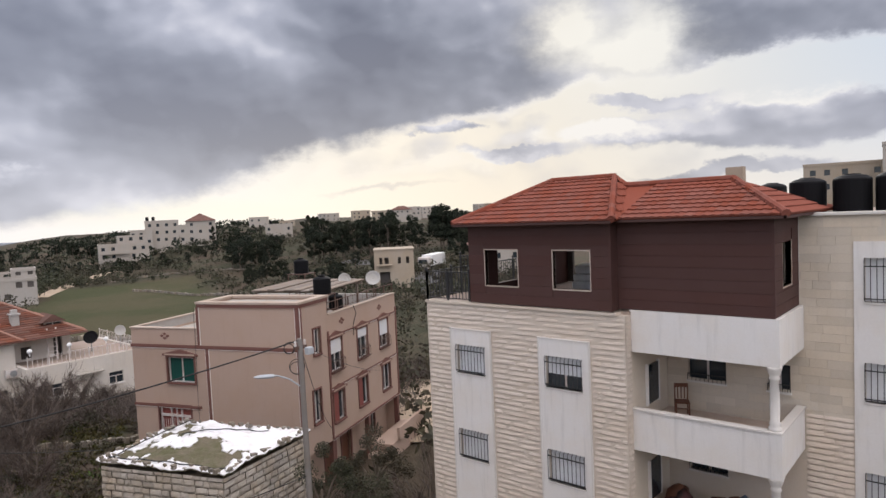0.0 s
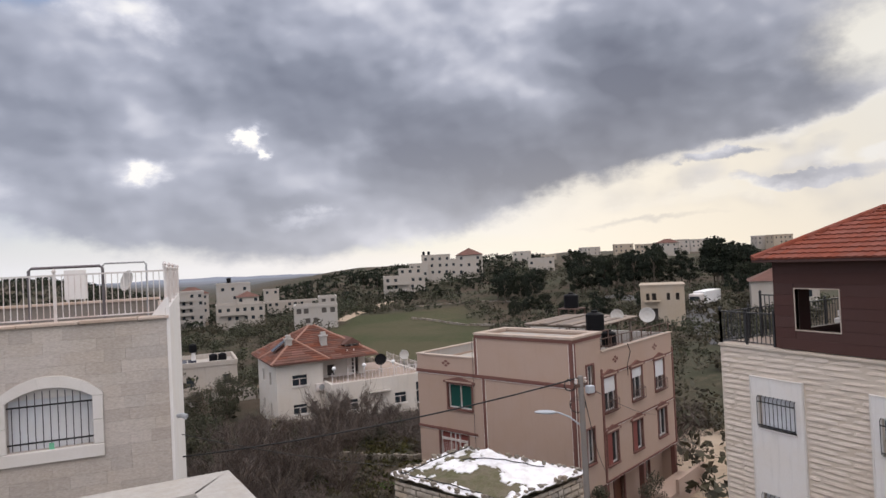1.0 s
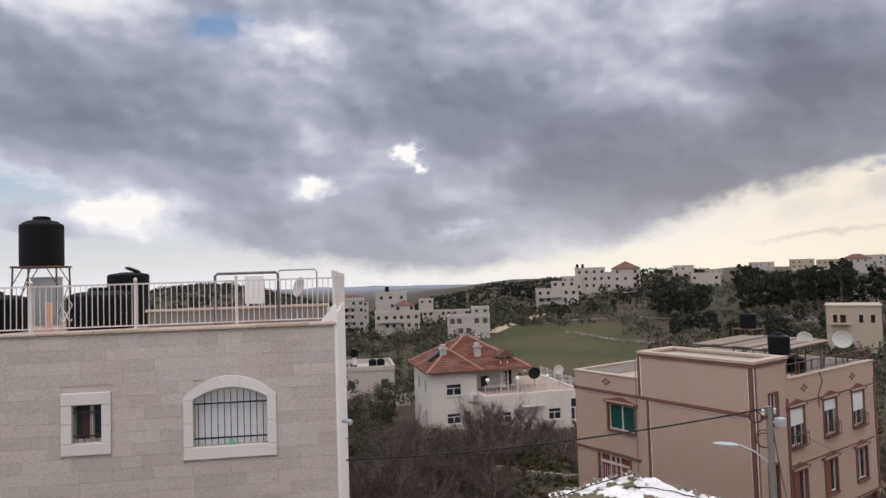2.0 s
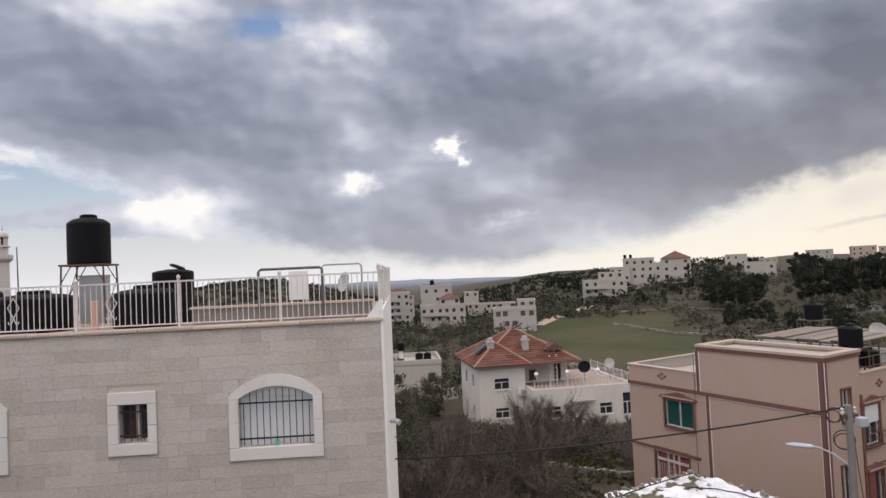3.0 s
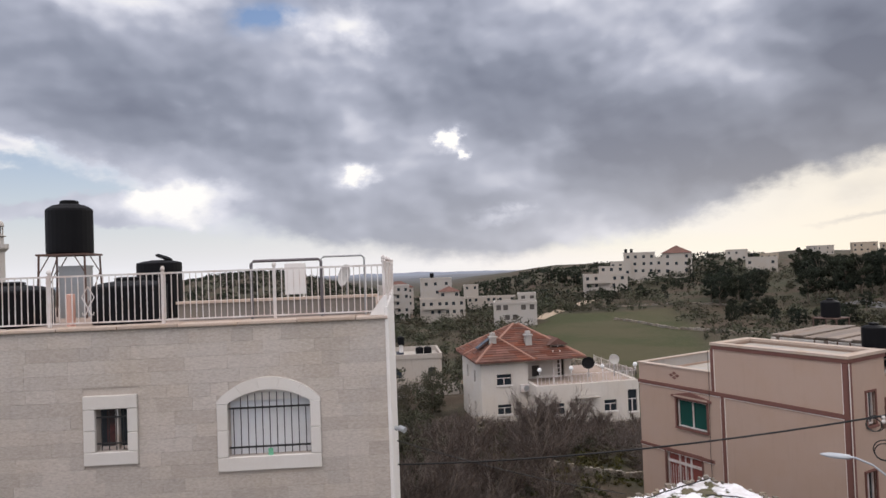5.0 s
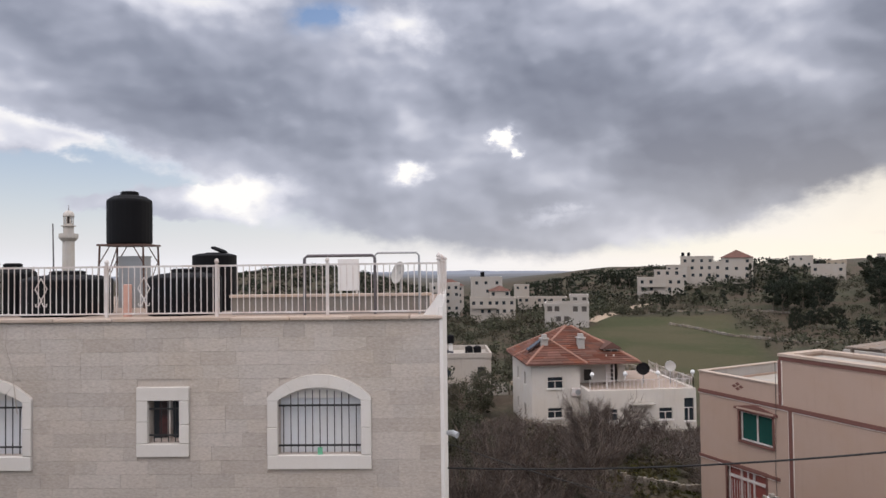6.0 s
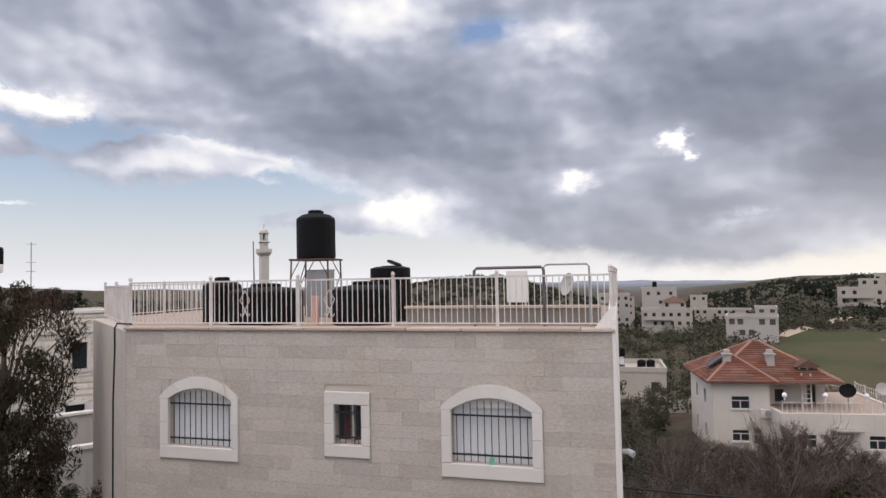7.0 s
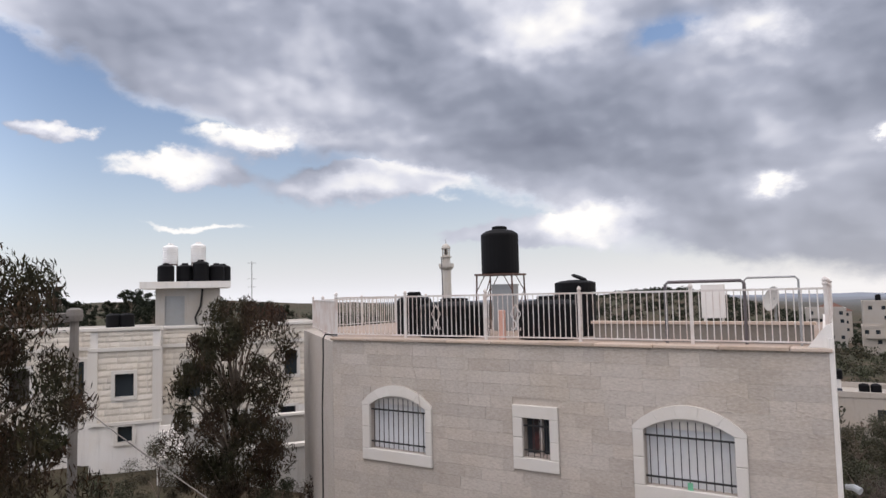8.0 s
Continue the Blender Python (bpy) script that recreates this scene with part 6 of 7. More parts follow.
def hip(parent, x0, x1, y0, y1, z, rise, mat="tile_far"):
    k = min(x1 - x0, y1 - y0) / 2
    if x1 - x0 >= y1 - y0:
        r = [(x0 + k, (y0 + y1) / 2, z + rise), (x1 - k + 0.001, (y0 + y1) / 2, z + rise)]
    else:
        r = [((x0 + x1) / 2, y0 + k, z + rise), ((x0 + x1) / 2, y1 - k + 0.001, z + rise)]
    bm = bmesh.new()
    e = [bm.verts.new(p) for p in ((x0, y0, z), (x1, y0, z), (x1, y1, z), (x0, y1, z))]
    r = [bm.verts.new(p) for p in r]
    if x1 - x0 >= y1 - y0:
        fs = ((e[0], e[1], r[1], r[0]), (e[1], e[2], r[1]), (e[2], e[3], r[0], r[1]), (e[3], e[0], r[0]))
    else:
        fs = ((e[0], e[1], r[0]), (e[1], e[2], r[1], r[0]), (e[2], e[3], r[1]), (e[3], e[0], r[0], r[1]))
    for f in fs:
        bm.faces.new(f)
    bm.faces.new(e[::-1])
    faces = [[Vector(v.co) for v in f] for f in fs]
    o = part("roof", bm, mat, parent, "weathered red tiled hip roof")
    # courses of tiles, each lapping the one below
    vs, fcs = [], []
    for f in faces:
        a, b, c, d = f if len(f) == 4 else (f[0], f[1], f[2], f[2])
        nrm = (b - a).cross(c - a).normalized()
        n = max(4, int((d - a).length / 0.4))
        for k in range(n):
            l0, l1, q0, q1 = a.lerp(d, k / n), a.lerp(d, (k + 1.1) / n), b.lerp(c, k / n), b.lerp(c, (k + 1.1) / n)
            cols = max(1, int((q0 - l0).length / 1.1))
            for j in range(cols):
                o4 = len(vs)
                s0, s1 = j / cols, (j + 1) / cols
                vs += [l0.lerp(q0, s0) + nrm * 0.07, l0.lerp(q0, s1) + nrm * 0.07, l1.lerp(q1, s1) + nrm * 0.015, l1.lerp(q1, s0) + nrm * 0.015, l0.lerp(q0, s0), l0.lerp(q0, s1)]
                fcs += [(o4, o4 + 1, o4 + 2, o4 + 3), (o4 + 4, o4 + 5, o4 + 1, o4)]
    raw("tile_field", vs, fcs, mat, parent, kind="stuff")
    for f in faces:
        bm = bmesh.new()
        tube(bm, [f[0], f[-1]], 0.13, 0.13, 6)
        part("hip_tile", bm, "tile_ridge", parent)
    return o


hip(V, 11.6, 22.1, 57.5, 67.5, 1.4, 2.9)
hip(V, 11.5, 17.1, 57.3, 63.0, 1.405, 1.9)
hip(V, 16.2, 22.3, 58.6, 64.5, 1.41, 1.7)
part("eaves_board", boxes((11.5, 22.2, 57.3, 67.5, 1.28, 1.395)), "tile_far", V)
for x, y, z in ((13.7, 59.6, 3.4), (17.2, 59.6, 3.4)):
    c = part("chimney", boxes((x - 0.3, x + 0.3, y - 0.3, y + 0.3, 1.5, z), (x - 0.4, x + 0.4, y - 0.4, y + 0.4, z, z + 0.12), (x - 0.22, x + 0.22, y - 0.22, y + 0.22, z + 0.121, z + 0.45)), "plaster_grey", V)
dm = part("dormer", boxes((19.2, 20.6, 58.9, 60.6, 1.41, 2.45)), "villa_white", V)
part("window", boxes((19.35, 20.45, 58.86, 58.898, 1.65, 2.35)), "window_dark", dm)
part("sash", boxes((19.86, 19.94, 58.82, 58.858, 1.65, 2.35)), "rail_white", dm)
bm = bmesh.new()
q = [bm.verts.new(p) for p in ((18.9, 58.6, 2.46), (20.9, 58.6, 2.46), (19.9, 58.6, 3.1), (18.9, 61.5, 2.46), (20.9, 61.5, 2.46), (19.9, 61.5, 3.1))]
for f in ((0, 1, 2), (3, 5, 4), (0, 2, 5, 3), (1, 4, 5, 2), (0, 3, 4, 1)):
    bm.faces.new([q[i] for i in f])
part("roof", bm, "tile_far", dm)
o = part("solar_panel", boxes((-0.8, 0.8, -0.5, 0.5, 0, 0.08)), "solar", V)
o.matrix_local = pose(12.9, 60.3, 2.75, 0, -35, 0)
for x in (19.2, 19.9):
    part("ladder_rail", boxes((x - 0.05, x + 0.05, 58.2, 58.3, -0.85, 2.0)), "rail_white", V)
for i in range(6):
    part("rung", boxes((19.25, 19.85, 58.22, 58.28, -0.5 + i * 0.4, -0.44 + i * 0.4)), "rail_white", V)
railing("terrace_railing", (16.8, 55.65), (26.25, 55.65), -0.75, 0.9, "rail_white", "pale railing round the villa terrace", 6, 0.35, bar=0.02)
railing("terrace_railing", (26.25, 55.65), (26.25, 65.5), -0.75, 0.9, "rail_white", "pale side railing of the villa terrace", 5, 0.35, bar=0.02)
for x in (17.0, 20.0, 23.0, 26.2):
    single("globe_lamp", lathe(bmesh.new(), [(0.05, 0), (0.05, 0.2), (0.16, 0.28), (0.2, 0.4), (0.15, 0.54), (0.03, 0.6)], 12), "tank_white", "white globe lamp on the terrace wall", "lamp", "terrace lamps", m=pose(x, 55.65, 0.27))
d = thing("satellite_dish", pose(23.0, 59, -0.85), "large dark mesh satellite dish on the terrace", "satellite dish")
part("post", tube(bmesh.new(), [(0, 0, 0), (0, 0, 1.2)], 0.05, n=8), "grey_metal", d)
o = part("reflector", lathe(bmesh.new(), [(0.02, 0), (0.4, 0.06), (0.62, 0.15), (0.60, 0.17), (0.38, 0.08), (0.02, 0.03)], 24), "tank_black", d)
o.matrix_local = pose(0, 0, 1.3, 60, 0, -30)
d = thing("satellite_dish", pose(25.4, 58.5, -0.85), "pale satellite dish on the terrace", "satellite dish")
part("post", tube(bmesh.new(), [(0, 0, 0), (0, 0, 1.4)], 0.04, n=8), "grey_metal", d)
o = part("reflector", lathe(bmesh.new(), [(0.02, 0), (0.3, 0.05), (0.5, 0.13), (0.48, 0.15), (0.28, 0.07), (0.02, 0.02)], 20), "dish", d)
o.matrix_local = pose(0, 0, 1.6, 75, 0, -10)
ac = thing("air_conditioner", pose(16.2, 57.6, -1.6), "white air conditioner unit on the villa wall", "air conditioner")
part("case", box(bmesh.new(), -0.45, 0.45, 0, 0.39, 0, 0.7, bev=0.03), "rail_white", ac)
part("fan_grille", tube(bmesh.new(), [(0.1, -0.02, 0.35), (0.1, 0.01, 0.35)], 0.26, n=20), "grey_metal", ac)

# ---- low house with ladder and roof tanks ----
n = far_house(pose(3.0, 82.5, 0, 0, 0, -4), 9.2, 8, 1, "far_white", "low white house with roof tanks and a ladder", 4, 3, 3.4, -4.9, win=(0.9, 1.2))
part("balcony", boxes((3.0, 11.0, -3.0, -0.0, -5.9, -5.0), (3.0, 11.0, -3.0, -2.8, -5.0, -4.2)), "far_white", n, "white terrace wall")
for x, y in ((9.6, 84), (10.7, 84)):
    small_tank(x, y, -1.5, 0.52, 1.3)
small_tank(7.2, 84, 0.2, 0.45, 1.1)
ld = thing("ladder", pose(9.2, 82.0, -4.9, -8, 0, 0), "rusty ladder leaning on the low house", "ladder")
for x in (-0.3, 0.3):
    part("rail", boxes((x - 0.04, x + 0.04, -0.04, 0.04, 0, 3.6)), "rust", ld)
for i in range(8):
    part("rung", boxes((-0.26, 0.26, -0.03, 0.03, 0.3 + i * 0.42, 0.36 + i * 0.42)), "rust", ld)
for i in range(3):
    s = single("solar_panel", boxes((-0.5, 0.5, -0.7, 0.7, 0, 0.1)), "solar", "dark solar collector on the low house roof", "solar panel", m=pose(4.8 + i * 1.1, 83.5, -1.1, 30, 0, 0))
single("tank_post", boxes((6.95, 7.45, 83.8, 84.2, -1.5, 0.198)), "plaster_white", "white post under a roof tank", "post")

# ---- minaret ----
mn = thing("minaret", pose(-65.0, 135.4, 0), "pale stone minaret with balcony and small dome", "minaret")
part("shaft", lathe(bmesh.new(), [(1.7, 2), (1.6, 8), (1.2, 9), (1.15, 16.0)], 8), "minaret", mn)
part("balcony", lathe(bmesh.new(), [(1.2, 16.0), (1.7, 16.6), (1.75, 16.8), (1.75, 17.5), (1.6, 17.5), (1.6, 16.9)], 16), "minaret", mn)
part("lantern", lathe(bmesh.new(), [(0.95, 16.9), (0.95, 18.9), (1.35, 19.0), (1.35, 19.15), (0.9, 19.2), (0.9, 19.5)], 12), "minaret", mn)
for k in range(8):
    a = k * math.tau / 8
    part("column", lathe(bmesh.new(), [(0.13, 19.5), (0.13, 20.9)], 8, (0.85 * math.cos(a), 0.85 * math.sin(a), 0)), "minaret", mn)
part("core", lathe(bmesh.new(), [(0.55, 19.5), (0.55, 20.9)], 10), "room_dark", mn)
part("dome", lathe(bmesh.new(), [(1.05, 20.9), (1.05, 21.1), (0.98, 21.5), (0.7, 21.9), (0.25, 22.15), (0.05, 22.2)], 16), "minaret", mn, smooth=True)
part("finial", tube(bmesh.new(), [(0, 0, 22.2), (0, 0, 23.4)], 0.07, 0.02, 6), "rust", mn)

# ---- white rock-faced house with roof tanks ----
WH = thing("white_stone_house", pose(-31.75, 21.96, 0, 0, 0, 46), "white rock-faced stone house with a stair tower", "house")
wfront = [(1.15, 2.05, 5.72, 6.9), (1.3, 2.0, 3.4, 4.2)]
wright = [(4.4, 5.3, 5.3, 7.2), (5.2, 6.8, 2.6, 4.0), (9.9, 10.6, 6.2, 7.6), (9.6, 10.5, 3.4, 4.4)]
part("wall", wall_y(0.0, 0.35, (0, 3.3), (0, 9.15), wfront), "plaster_white", WH)
part("wall", wall_y(1.0, 1.35, (3.3, 12.5), (0, 9.1), wright), "plaster_white", WH)
part("wall", wall_y(1.6, 1.95, (-9, 0.0), (0, 9.1), [(-1.2, -0.5, 5.6, 7.5), (-4, -3, 5.6, 7.2)]), "plaster_white", WH)
part("wall", boxes((3.05, 3.3, 0.35, 1.0, 0, 9.12), (0.0, 0.3, 0.35, 1.6, 0, 9.12)), "plaster_white", WH)
part("core", boxes((0.35, 3.0, 0.6, 9, 0, 9.0), (3.0, 12.2, 1.7, 10, 0, 9.0), (-8.8, 0.35, 2.3, 10, 0, 9.0)), "room_dark", WH)
part("roof_floor", boxes((-9, 12.5, 1.95, 10, 9.0, 9.08)), "concrete", WH)
part("coping", boxes((-0.1, 3.4, -0.12, 0.4, 9.152, 9.3), (3.4, 12.6, 0.88, 1.4, 9.102, 9.25), (-9, -0.1, 1.5, 2.0, 9.102, 9.25)), "dressed", WH)
part("string_course", boxes((-0.08, 3.38, -0.14, 0.0, 8.1, 8.28), (3.38, 12.5, 0.86, 1.0, 8.1, 8.28), (-9, -0.08, 1.46, 1.6, 8.1, 8.28)), "dressed", WH)
for x in (-0.1, 2.95):
    part("corner_pilaster", boxes((x, x + 0.45, -0.1, 0.0, 4.45, 8.1)), "dressed", WH)
part("string_course", boxes((-0.1, 3.4, -0.14, 0.0, 4.3, 4.45)), "dressed", WH)
for (a, b, c, d), y in [(h, 0.0) for h in wfront] + [(h, 1.0) for h in wright] + [((-1.2, -0.5, 5.6, 7.5), 1.6)]:
    w = part("window", boxes((a, b, y + 0.2, y + 0.23, c, d)), "window_dark", WH)
    part("surround", boxes((a - 0.16, a, y - 0.09, y + 0.1, c - 0.16, d + 0.16), (b, b + 0.16, y - 0.09, y + 0.1, c - 0.16, d + 0.16), (a, b, y - 0.09, y + 0.1, d, d + 0.16), (a, b, y - 0.12, y + 0.1, c - 0.16, c)), "dressed", w)
sw = part("stair_tower", wall_y(4.0, 4.25, (2.8, 6.4), (9.0, 11.35), [(3.3, 4.4, 9.0, 10.9)]), "plaster_grey", WH, "grey rendered stair tower")
part("side", boxes((6.15, 6.4, 4.25, 7.5, 9.0, 11.35), (2.8, 3.05, 4.25, 7.5, 9.0, 11.35)), "plaster_white", sw)
part("door", boxes((3.3, 4.4, 4.15, 4.2, 9.0, 10.9)), "grey_metal", sw)
part("slab", boxes((2.0, 7.0, 3.3, 8.0, 11.352, 11.75)), "plaster_white", sw, "thick white flat roof slab")
part("pipe", tube(bmesh.new(), [(5.4, 3.9, 11.3), (5.3, 3.9, 10.3), (5.0, 3.9, 9.6), (5.1, 3.9, 9.1)], 0.06, n=6), "cable", sw)


def on_w(x, y, z):
    a = radians(46)
    return (-31.75 + x * math.cos(a) - y * math.sin(a), 21.96 + x * math.sin(a) + y * math.cos(a), z)


for x, y in ((3.35, 4.2), (4.4, 4.4), (5.3, 4.2), (6.2, 4.6), (6.6, 5.3)):
    water_tank(on_w(x, y, 11.751), 0.47, 1.05 if x != 5.3 else 1.25, "tank_black", "black plastic water tank on the stair tower", lid=True)
for x, y, z in ((3.55, 5.2, 12.85), (5.15, 5.2, 12.95)):
    single("tank_stand", boxes((-0.4, 0.4, -0.4, 0.4, z - 11.80, z - 11.753), (-0.4, -0.35, -0.4, -0.35, 0, z - 11.80), (0.35, 0.4, -0.4, -0.35, 0, z - 11.80), (-0.4, -0.35, 0.35, 0.4, 0, z - 11.80), (0.35, 0.4, 0.35, 0.4, 0, z - 11.80)), "rust", "rusty stand under a white tank", "stand", m=pose(*on_w(x, y, 11.751), 0, 0, 46))
    water_tank(on_w(x, y, z), 0.44, 1.2, "tank_white", "ribbed white plastic water tank", ribs=6)
for x, y, z in ((0.6, 4, 9.08), (1.3, 4, 9.08), (10, 5, 9.08)):
    water_tank(on_w(x, y, z), 0.4, 0.9, "tank_black", "small black tank on the flat roof", lid=False)
p = on_w(8.3, 4.5, 9.08)
an = thing("antenna", pose(*p, 0, 0, 30), "thin television aerial mast", "antenna")
part("mast", tube(bmesh.new(), [(0, 0, 0), (0, 0, 3.9)], 0.03, n=6), "grey_metal", an)
for z in (3.8, 2.8, 2.3):
    part("boom", tube(bmesh.new(), [(-0.25, 0, z), (0.25, 0, z)], 0.015, n=5), "grey_metal", an)
tr = thing("terrace", pose(-31.75, 21.96, 0, 0, 0, 46), "grey terrace with pale copings below the white house", "terrace")
part("wall", boxes((3.5, 14, -3.0, -2.75, 0, 2.95)), "plaster_grey", tr)
part("coping", boxes((3.3, 14, -3.1, -2.65, 2.952, 3.12)), "dressed", tr)
part("wall", boxes((4.6, 14, -1.5, -1.25, 2.0, 4.3)), "plaster_grey", tr)
part("coping", boxes((4.5, 14, -1.6, -1.15, 4.302, 4.42)), "dressed", tr)
for i in range(8):
    part("step", boxes((3.35, 4.5, -2.7 + i * 0.3, -2.4 + i * 0.3, 1.5, 2.4 + i * 0.25)), "plaster_white", tr)

# ---- pole with pipe arm by the big tree ----
p8 = thing("utility_pole", pose(-17.3, 11.1, 1.0), "grey concrete utility pole with a bundled cable arm", "utility pole")
part("pole", tube(bmesh.new(), [(0, 0, 0), (0, 0, 9.45)], 0.13, 0.11, 10), "wood_pole", p8)
part("cap", lathe(bmesh.new(), [(0.2, 9.2), (0.22, 9.35), (0.2, 9.5), (0.1, 9.55)], 10), "wood_pole", p8)
part("clamp", lathe(bmesh.new(), [(0.15, 6.9), (0.17, 6.95), (0.17, 7.1), (0.15, 7.15)], 10), "rust", p8)
for i in range(4):
    wire((-17.3, 11.1, 10.4 - i * 0.06), (-20.5, 2.0, 10.55 - i * 0.05), 0.08 + i * 0.05, 0.035, "grey bundled cable from the pole", mat="wood_pole")
wire((-17.25, 11.2, 8.0), (-8.0, 10.2, 5.2), 0.12, 0.016, "pale slack cable from the pole", mat="wood_pole")
wire((-17.25, 11.2, 4.3), (-9.0, 10.4, 2.6), 0.2, 0.03, "pale slack cable low on the pole", mat="wood_pole")


# ---- plants ----
def leaf_cloud(r, centres, count, size, droop=0.0, flat=1.0):
    """Leaf blades scattered round clump centres (x, y, z, radius)."""
    cs = np.array(centres)
    pick = r.integers(0, len(cs), count)
    d = r.normal(size=(count, 3))
    d /= np.linalg.norm(d, axis=1)[:, None]
    rad = cs[pick, 3] * r.random(count) ** 0.45
    p = cs[pick, :3] + d * rad[:, None] * np.array([1, 1, flat])
    a = r.normal(size=(count, 3))
    a[:, 2] -= droop
    a /= np.linalg.norm(a, axis=1)[:, None]
    b = np.cross(a, r.normal(size=(count, 3)))
    b /= np.linalg.norm(b, axis=1)[:, None]
    s = size * (0.6 + 0.8 * r.random(count))[:, None]
    w = 0.2 if droop > 1 else 0.28 if droop else 0.55
    v = np.stack([p - a * s * 0.5, p + b * s * w * 0.5, p + a * s * 0.5, p - b * s * w * 0.5], 1).reshape(-1, 3)
    f = np.arange(count * 4).reshape(-1, 4)
    return v, f


def tree(name, base, height, spread, seed, leaf="leaf", size=0.16, count=7000, droop=0.6, label="", clumps=34, low=0.3, cat="tree", trunk_r=0.16, flat=1.0, tight=1.0):
    r = np.random.default_rng(seed)
    t = thing(name, pose(*base), label, cat)
    bm = bmesh.new()
    lean = (r.random(2) - 0.5) * spread * 0.3
    spine = [(lean[0] * k, lean[1] * k, height * 0.75 * k) for k in (0, 0.25, 0.5, 0.75, 1)]
    tube(bm, spine, trunk_r, trunk_r * 0.35, 8)
    centres = []
    for i in range(clumps):
        h = low + (1 - low) * (i + r.random()) / clumps
        a = r.random() * math.tau
        prof = math.sin(math.pi * min(1, max(0.08, (h - low * 0.6) / (1.12 - low * 0.6)))) ** 0.7
        rad = spread * prof * (0.35 + 0.65 * r.random())
        c = (lean[0] * h + math.cos(a) * rad, lean[1] * h + math.sin(a) * rad, height * h)
        centres.append((*c, spread * (0.16 + 0.20 * r.random()) * tight))
        if i % 2 == 0:
            s = Vector(spine[min(3, int(h * 4))]).lerp(Vector(spine[min(4, int(h * 4) + 1)]), 0.2)
            m = s.lerp(Vector(c), 0.55) + Vector((0, 0, 0.12 * spread))
            tube(bm, [s, m, c], trunk_r * 0.35, 0.015, 5)
    part("trunk", bm, "bark", t)
    v, f = leaf_cloud(r, centres, count, size, droop, flat)
    raw("crown", v, f, leaf, t)
    return t


tree("tree", (-14.4, 6.8, 1.0), 10.6, 2.3, 11, "leaf", 0.17, 60000, 1.6, "tall drooping tree with dull olive and reddish leaves", 150, 0.2, tight=0.9)
tree("tree", (-17.6, 5.0, 1.0), 11.2, 2.6, 12, "leaf", 0.17, 40000, 1.6, "tall drooping tree with dull olive leaves", 120, 0.25, tight=0.9)
tree("tree", (-17.4, 16.7, 1.5), 8.9, 2.3, 13, "leaf", 0.18, 30000, 1.6, "small drooping tree before the white house", 90, 0.30, tight=0.85)
tree("shrub", (14.9, 15.6, -4.3), 5.6, 1.5, 21, "leaf_bush", 0.08, 16000, 0.0, "dense green shrub beside the hut", 26, 0.15, "shrub")
tree("shrub", (19.0, 16.8, -4.3), 5.0, 1.6, 22, "leaf_bush", 0.08, 12000, 0.0, "grey-green shrub by the stone house", 24, 0.15, "shrub")
tree("shrub", (16.2, 13.8, -4.3), 4.6, 1.3, 23, "leaf_bush", 0.08, 10000, 0.0, "grey-green shrub by the stone house", 24, 0.15, "shrub")
for i, (x, y, h) in enumerate(((-22.5, 18.2, 3.6), (-20.0, 19.5, 3.2), (-16.0, 17.6, 3.0), (-14.2, 18.8, 3.0), (-19.5, 14.0, 3.8), (-15.2, 14.8, 2.8), (-13.0, 17.6, 2.6))):
    tree("shrub", (x, y, 1.4), h, 1.5, 40 + i, ("leaf_bush", "leaf")[i % 2], 0.09, 9000, 0.2, "straggling grey-green garden shrub", 22, 0.1, "shrub", 0.05)

# pines, cypresses: a few grown, the rest copied
pines = [tree("pine_tree", (152, 126, ground_h(152, 126)), 13.5, 4.4, 60 + k, "pine", 0.55, 4200, 0.0, "dark broad-crowned pine tree on the slope", 34, 0.32, "pine tree", 0.3, 0.75) for k in range(3)]
rp = random.Random(8)
spots = []
# number, bearings, distances, sizes: the wood, the clump before the hilltop houses, single trees
for n, a0, a1, r0, r1, s0, s1 in ((40, 37.8, 52.5, 192, 240, 0.62, 0.92), (12, 31.6, 36.6, 192, 214, 0.52, 0.74), (12, 31.5, 36.5, 150, 172, 0.22, 0.38), (14, 37, 46, 120, 170, 0.2, 0.36), (14, 20, 31, 205, 245, 0.2, 0.34), (4, 19.4, 21, 300, 320, 0.5, 0.6),
                                  (10, 11, 20, 300, 380, 0.3, 0.5), (30, -62, -28, 95, 155, 0.35, 0.65), (10, 52, 56, 150, 200, 0.5, 0.8), (14, -12, 2, 240, 380, 0.25, 0.45)):
    for _ in range(n):
        spots.append((a0 + (a1 - a0) * rp.random(), r0 + (r1 - r0) * rp.random(), s0 + (s1 - s0) * rp.random()))
for i, (az, r, s) in enumerate(spots):
    a = radians(az)
    x, y = r * math.sin(a), r * math.cos(a)
    if -24 < 0.91 * x - 0.41 * y < 16 and 80 < 0.41 * x + 0.91 * y < 200:
        continue
    o = copy_thing(pines[i % 3], pose(x, y, ground_h(x, y) - 0.3, 0, 0, rp.random() * 360))
    o.scale = (s, s, s)
    o["group"] = "pine wood"
cy = tree("cypress_tree", (133.7, 230.0, ground_h(133.7, 230) - 0.3), 8.5, 1.1, 90, "pine", 0.5, 1500, 0.0, "slender dark cypress tree", 40, 0.08, "cypress", 0.2)
for az, r, s in ((14.0, 330, 0.75), (14.5, 332, 0.9), (15.0, 330, 0.95), (15.6, 334, 0.8), (13.0, 325, 0.5), (34.0, 290, 0.8), (28.6, 262, 0.6)):
    a = radians(az)
    x, y = r * math.sin(a), r * math.cos(a)
    o = copy_thing(cy, pose(x, y, ground_h(x, y) - 0.3, 0, 0, rp.random() * 360))
    o.scale = (s, s, s)


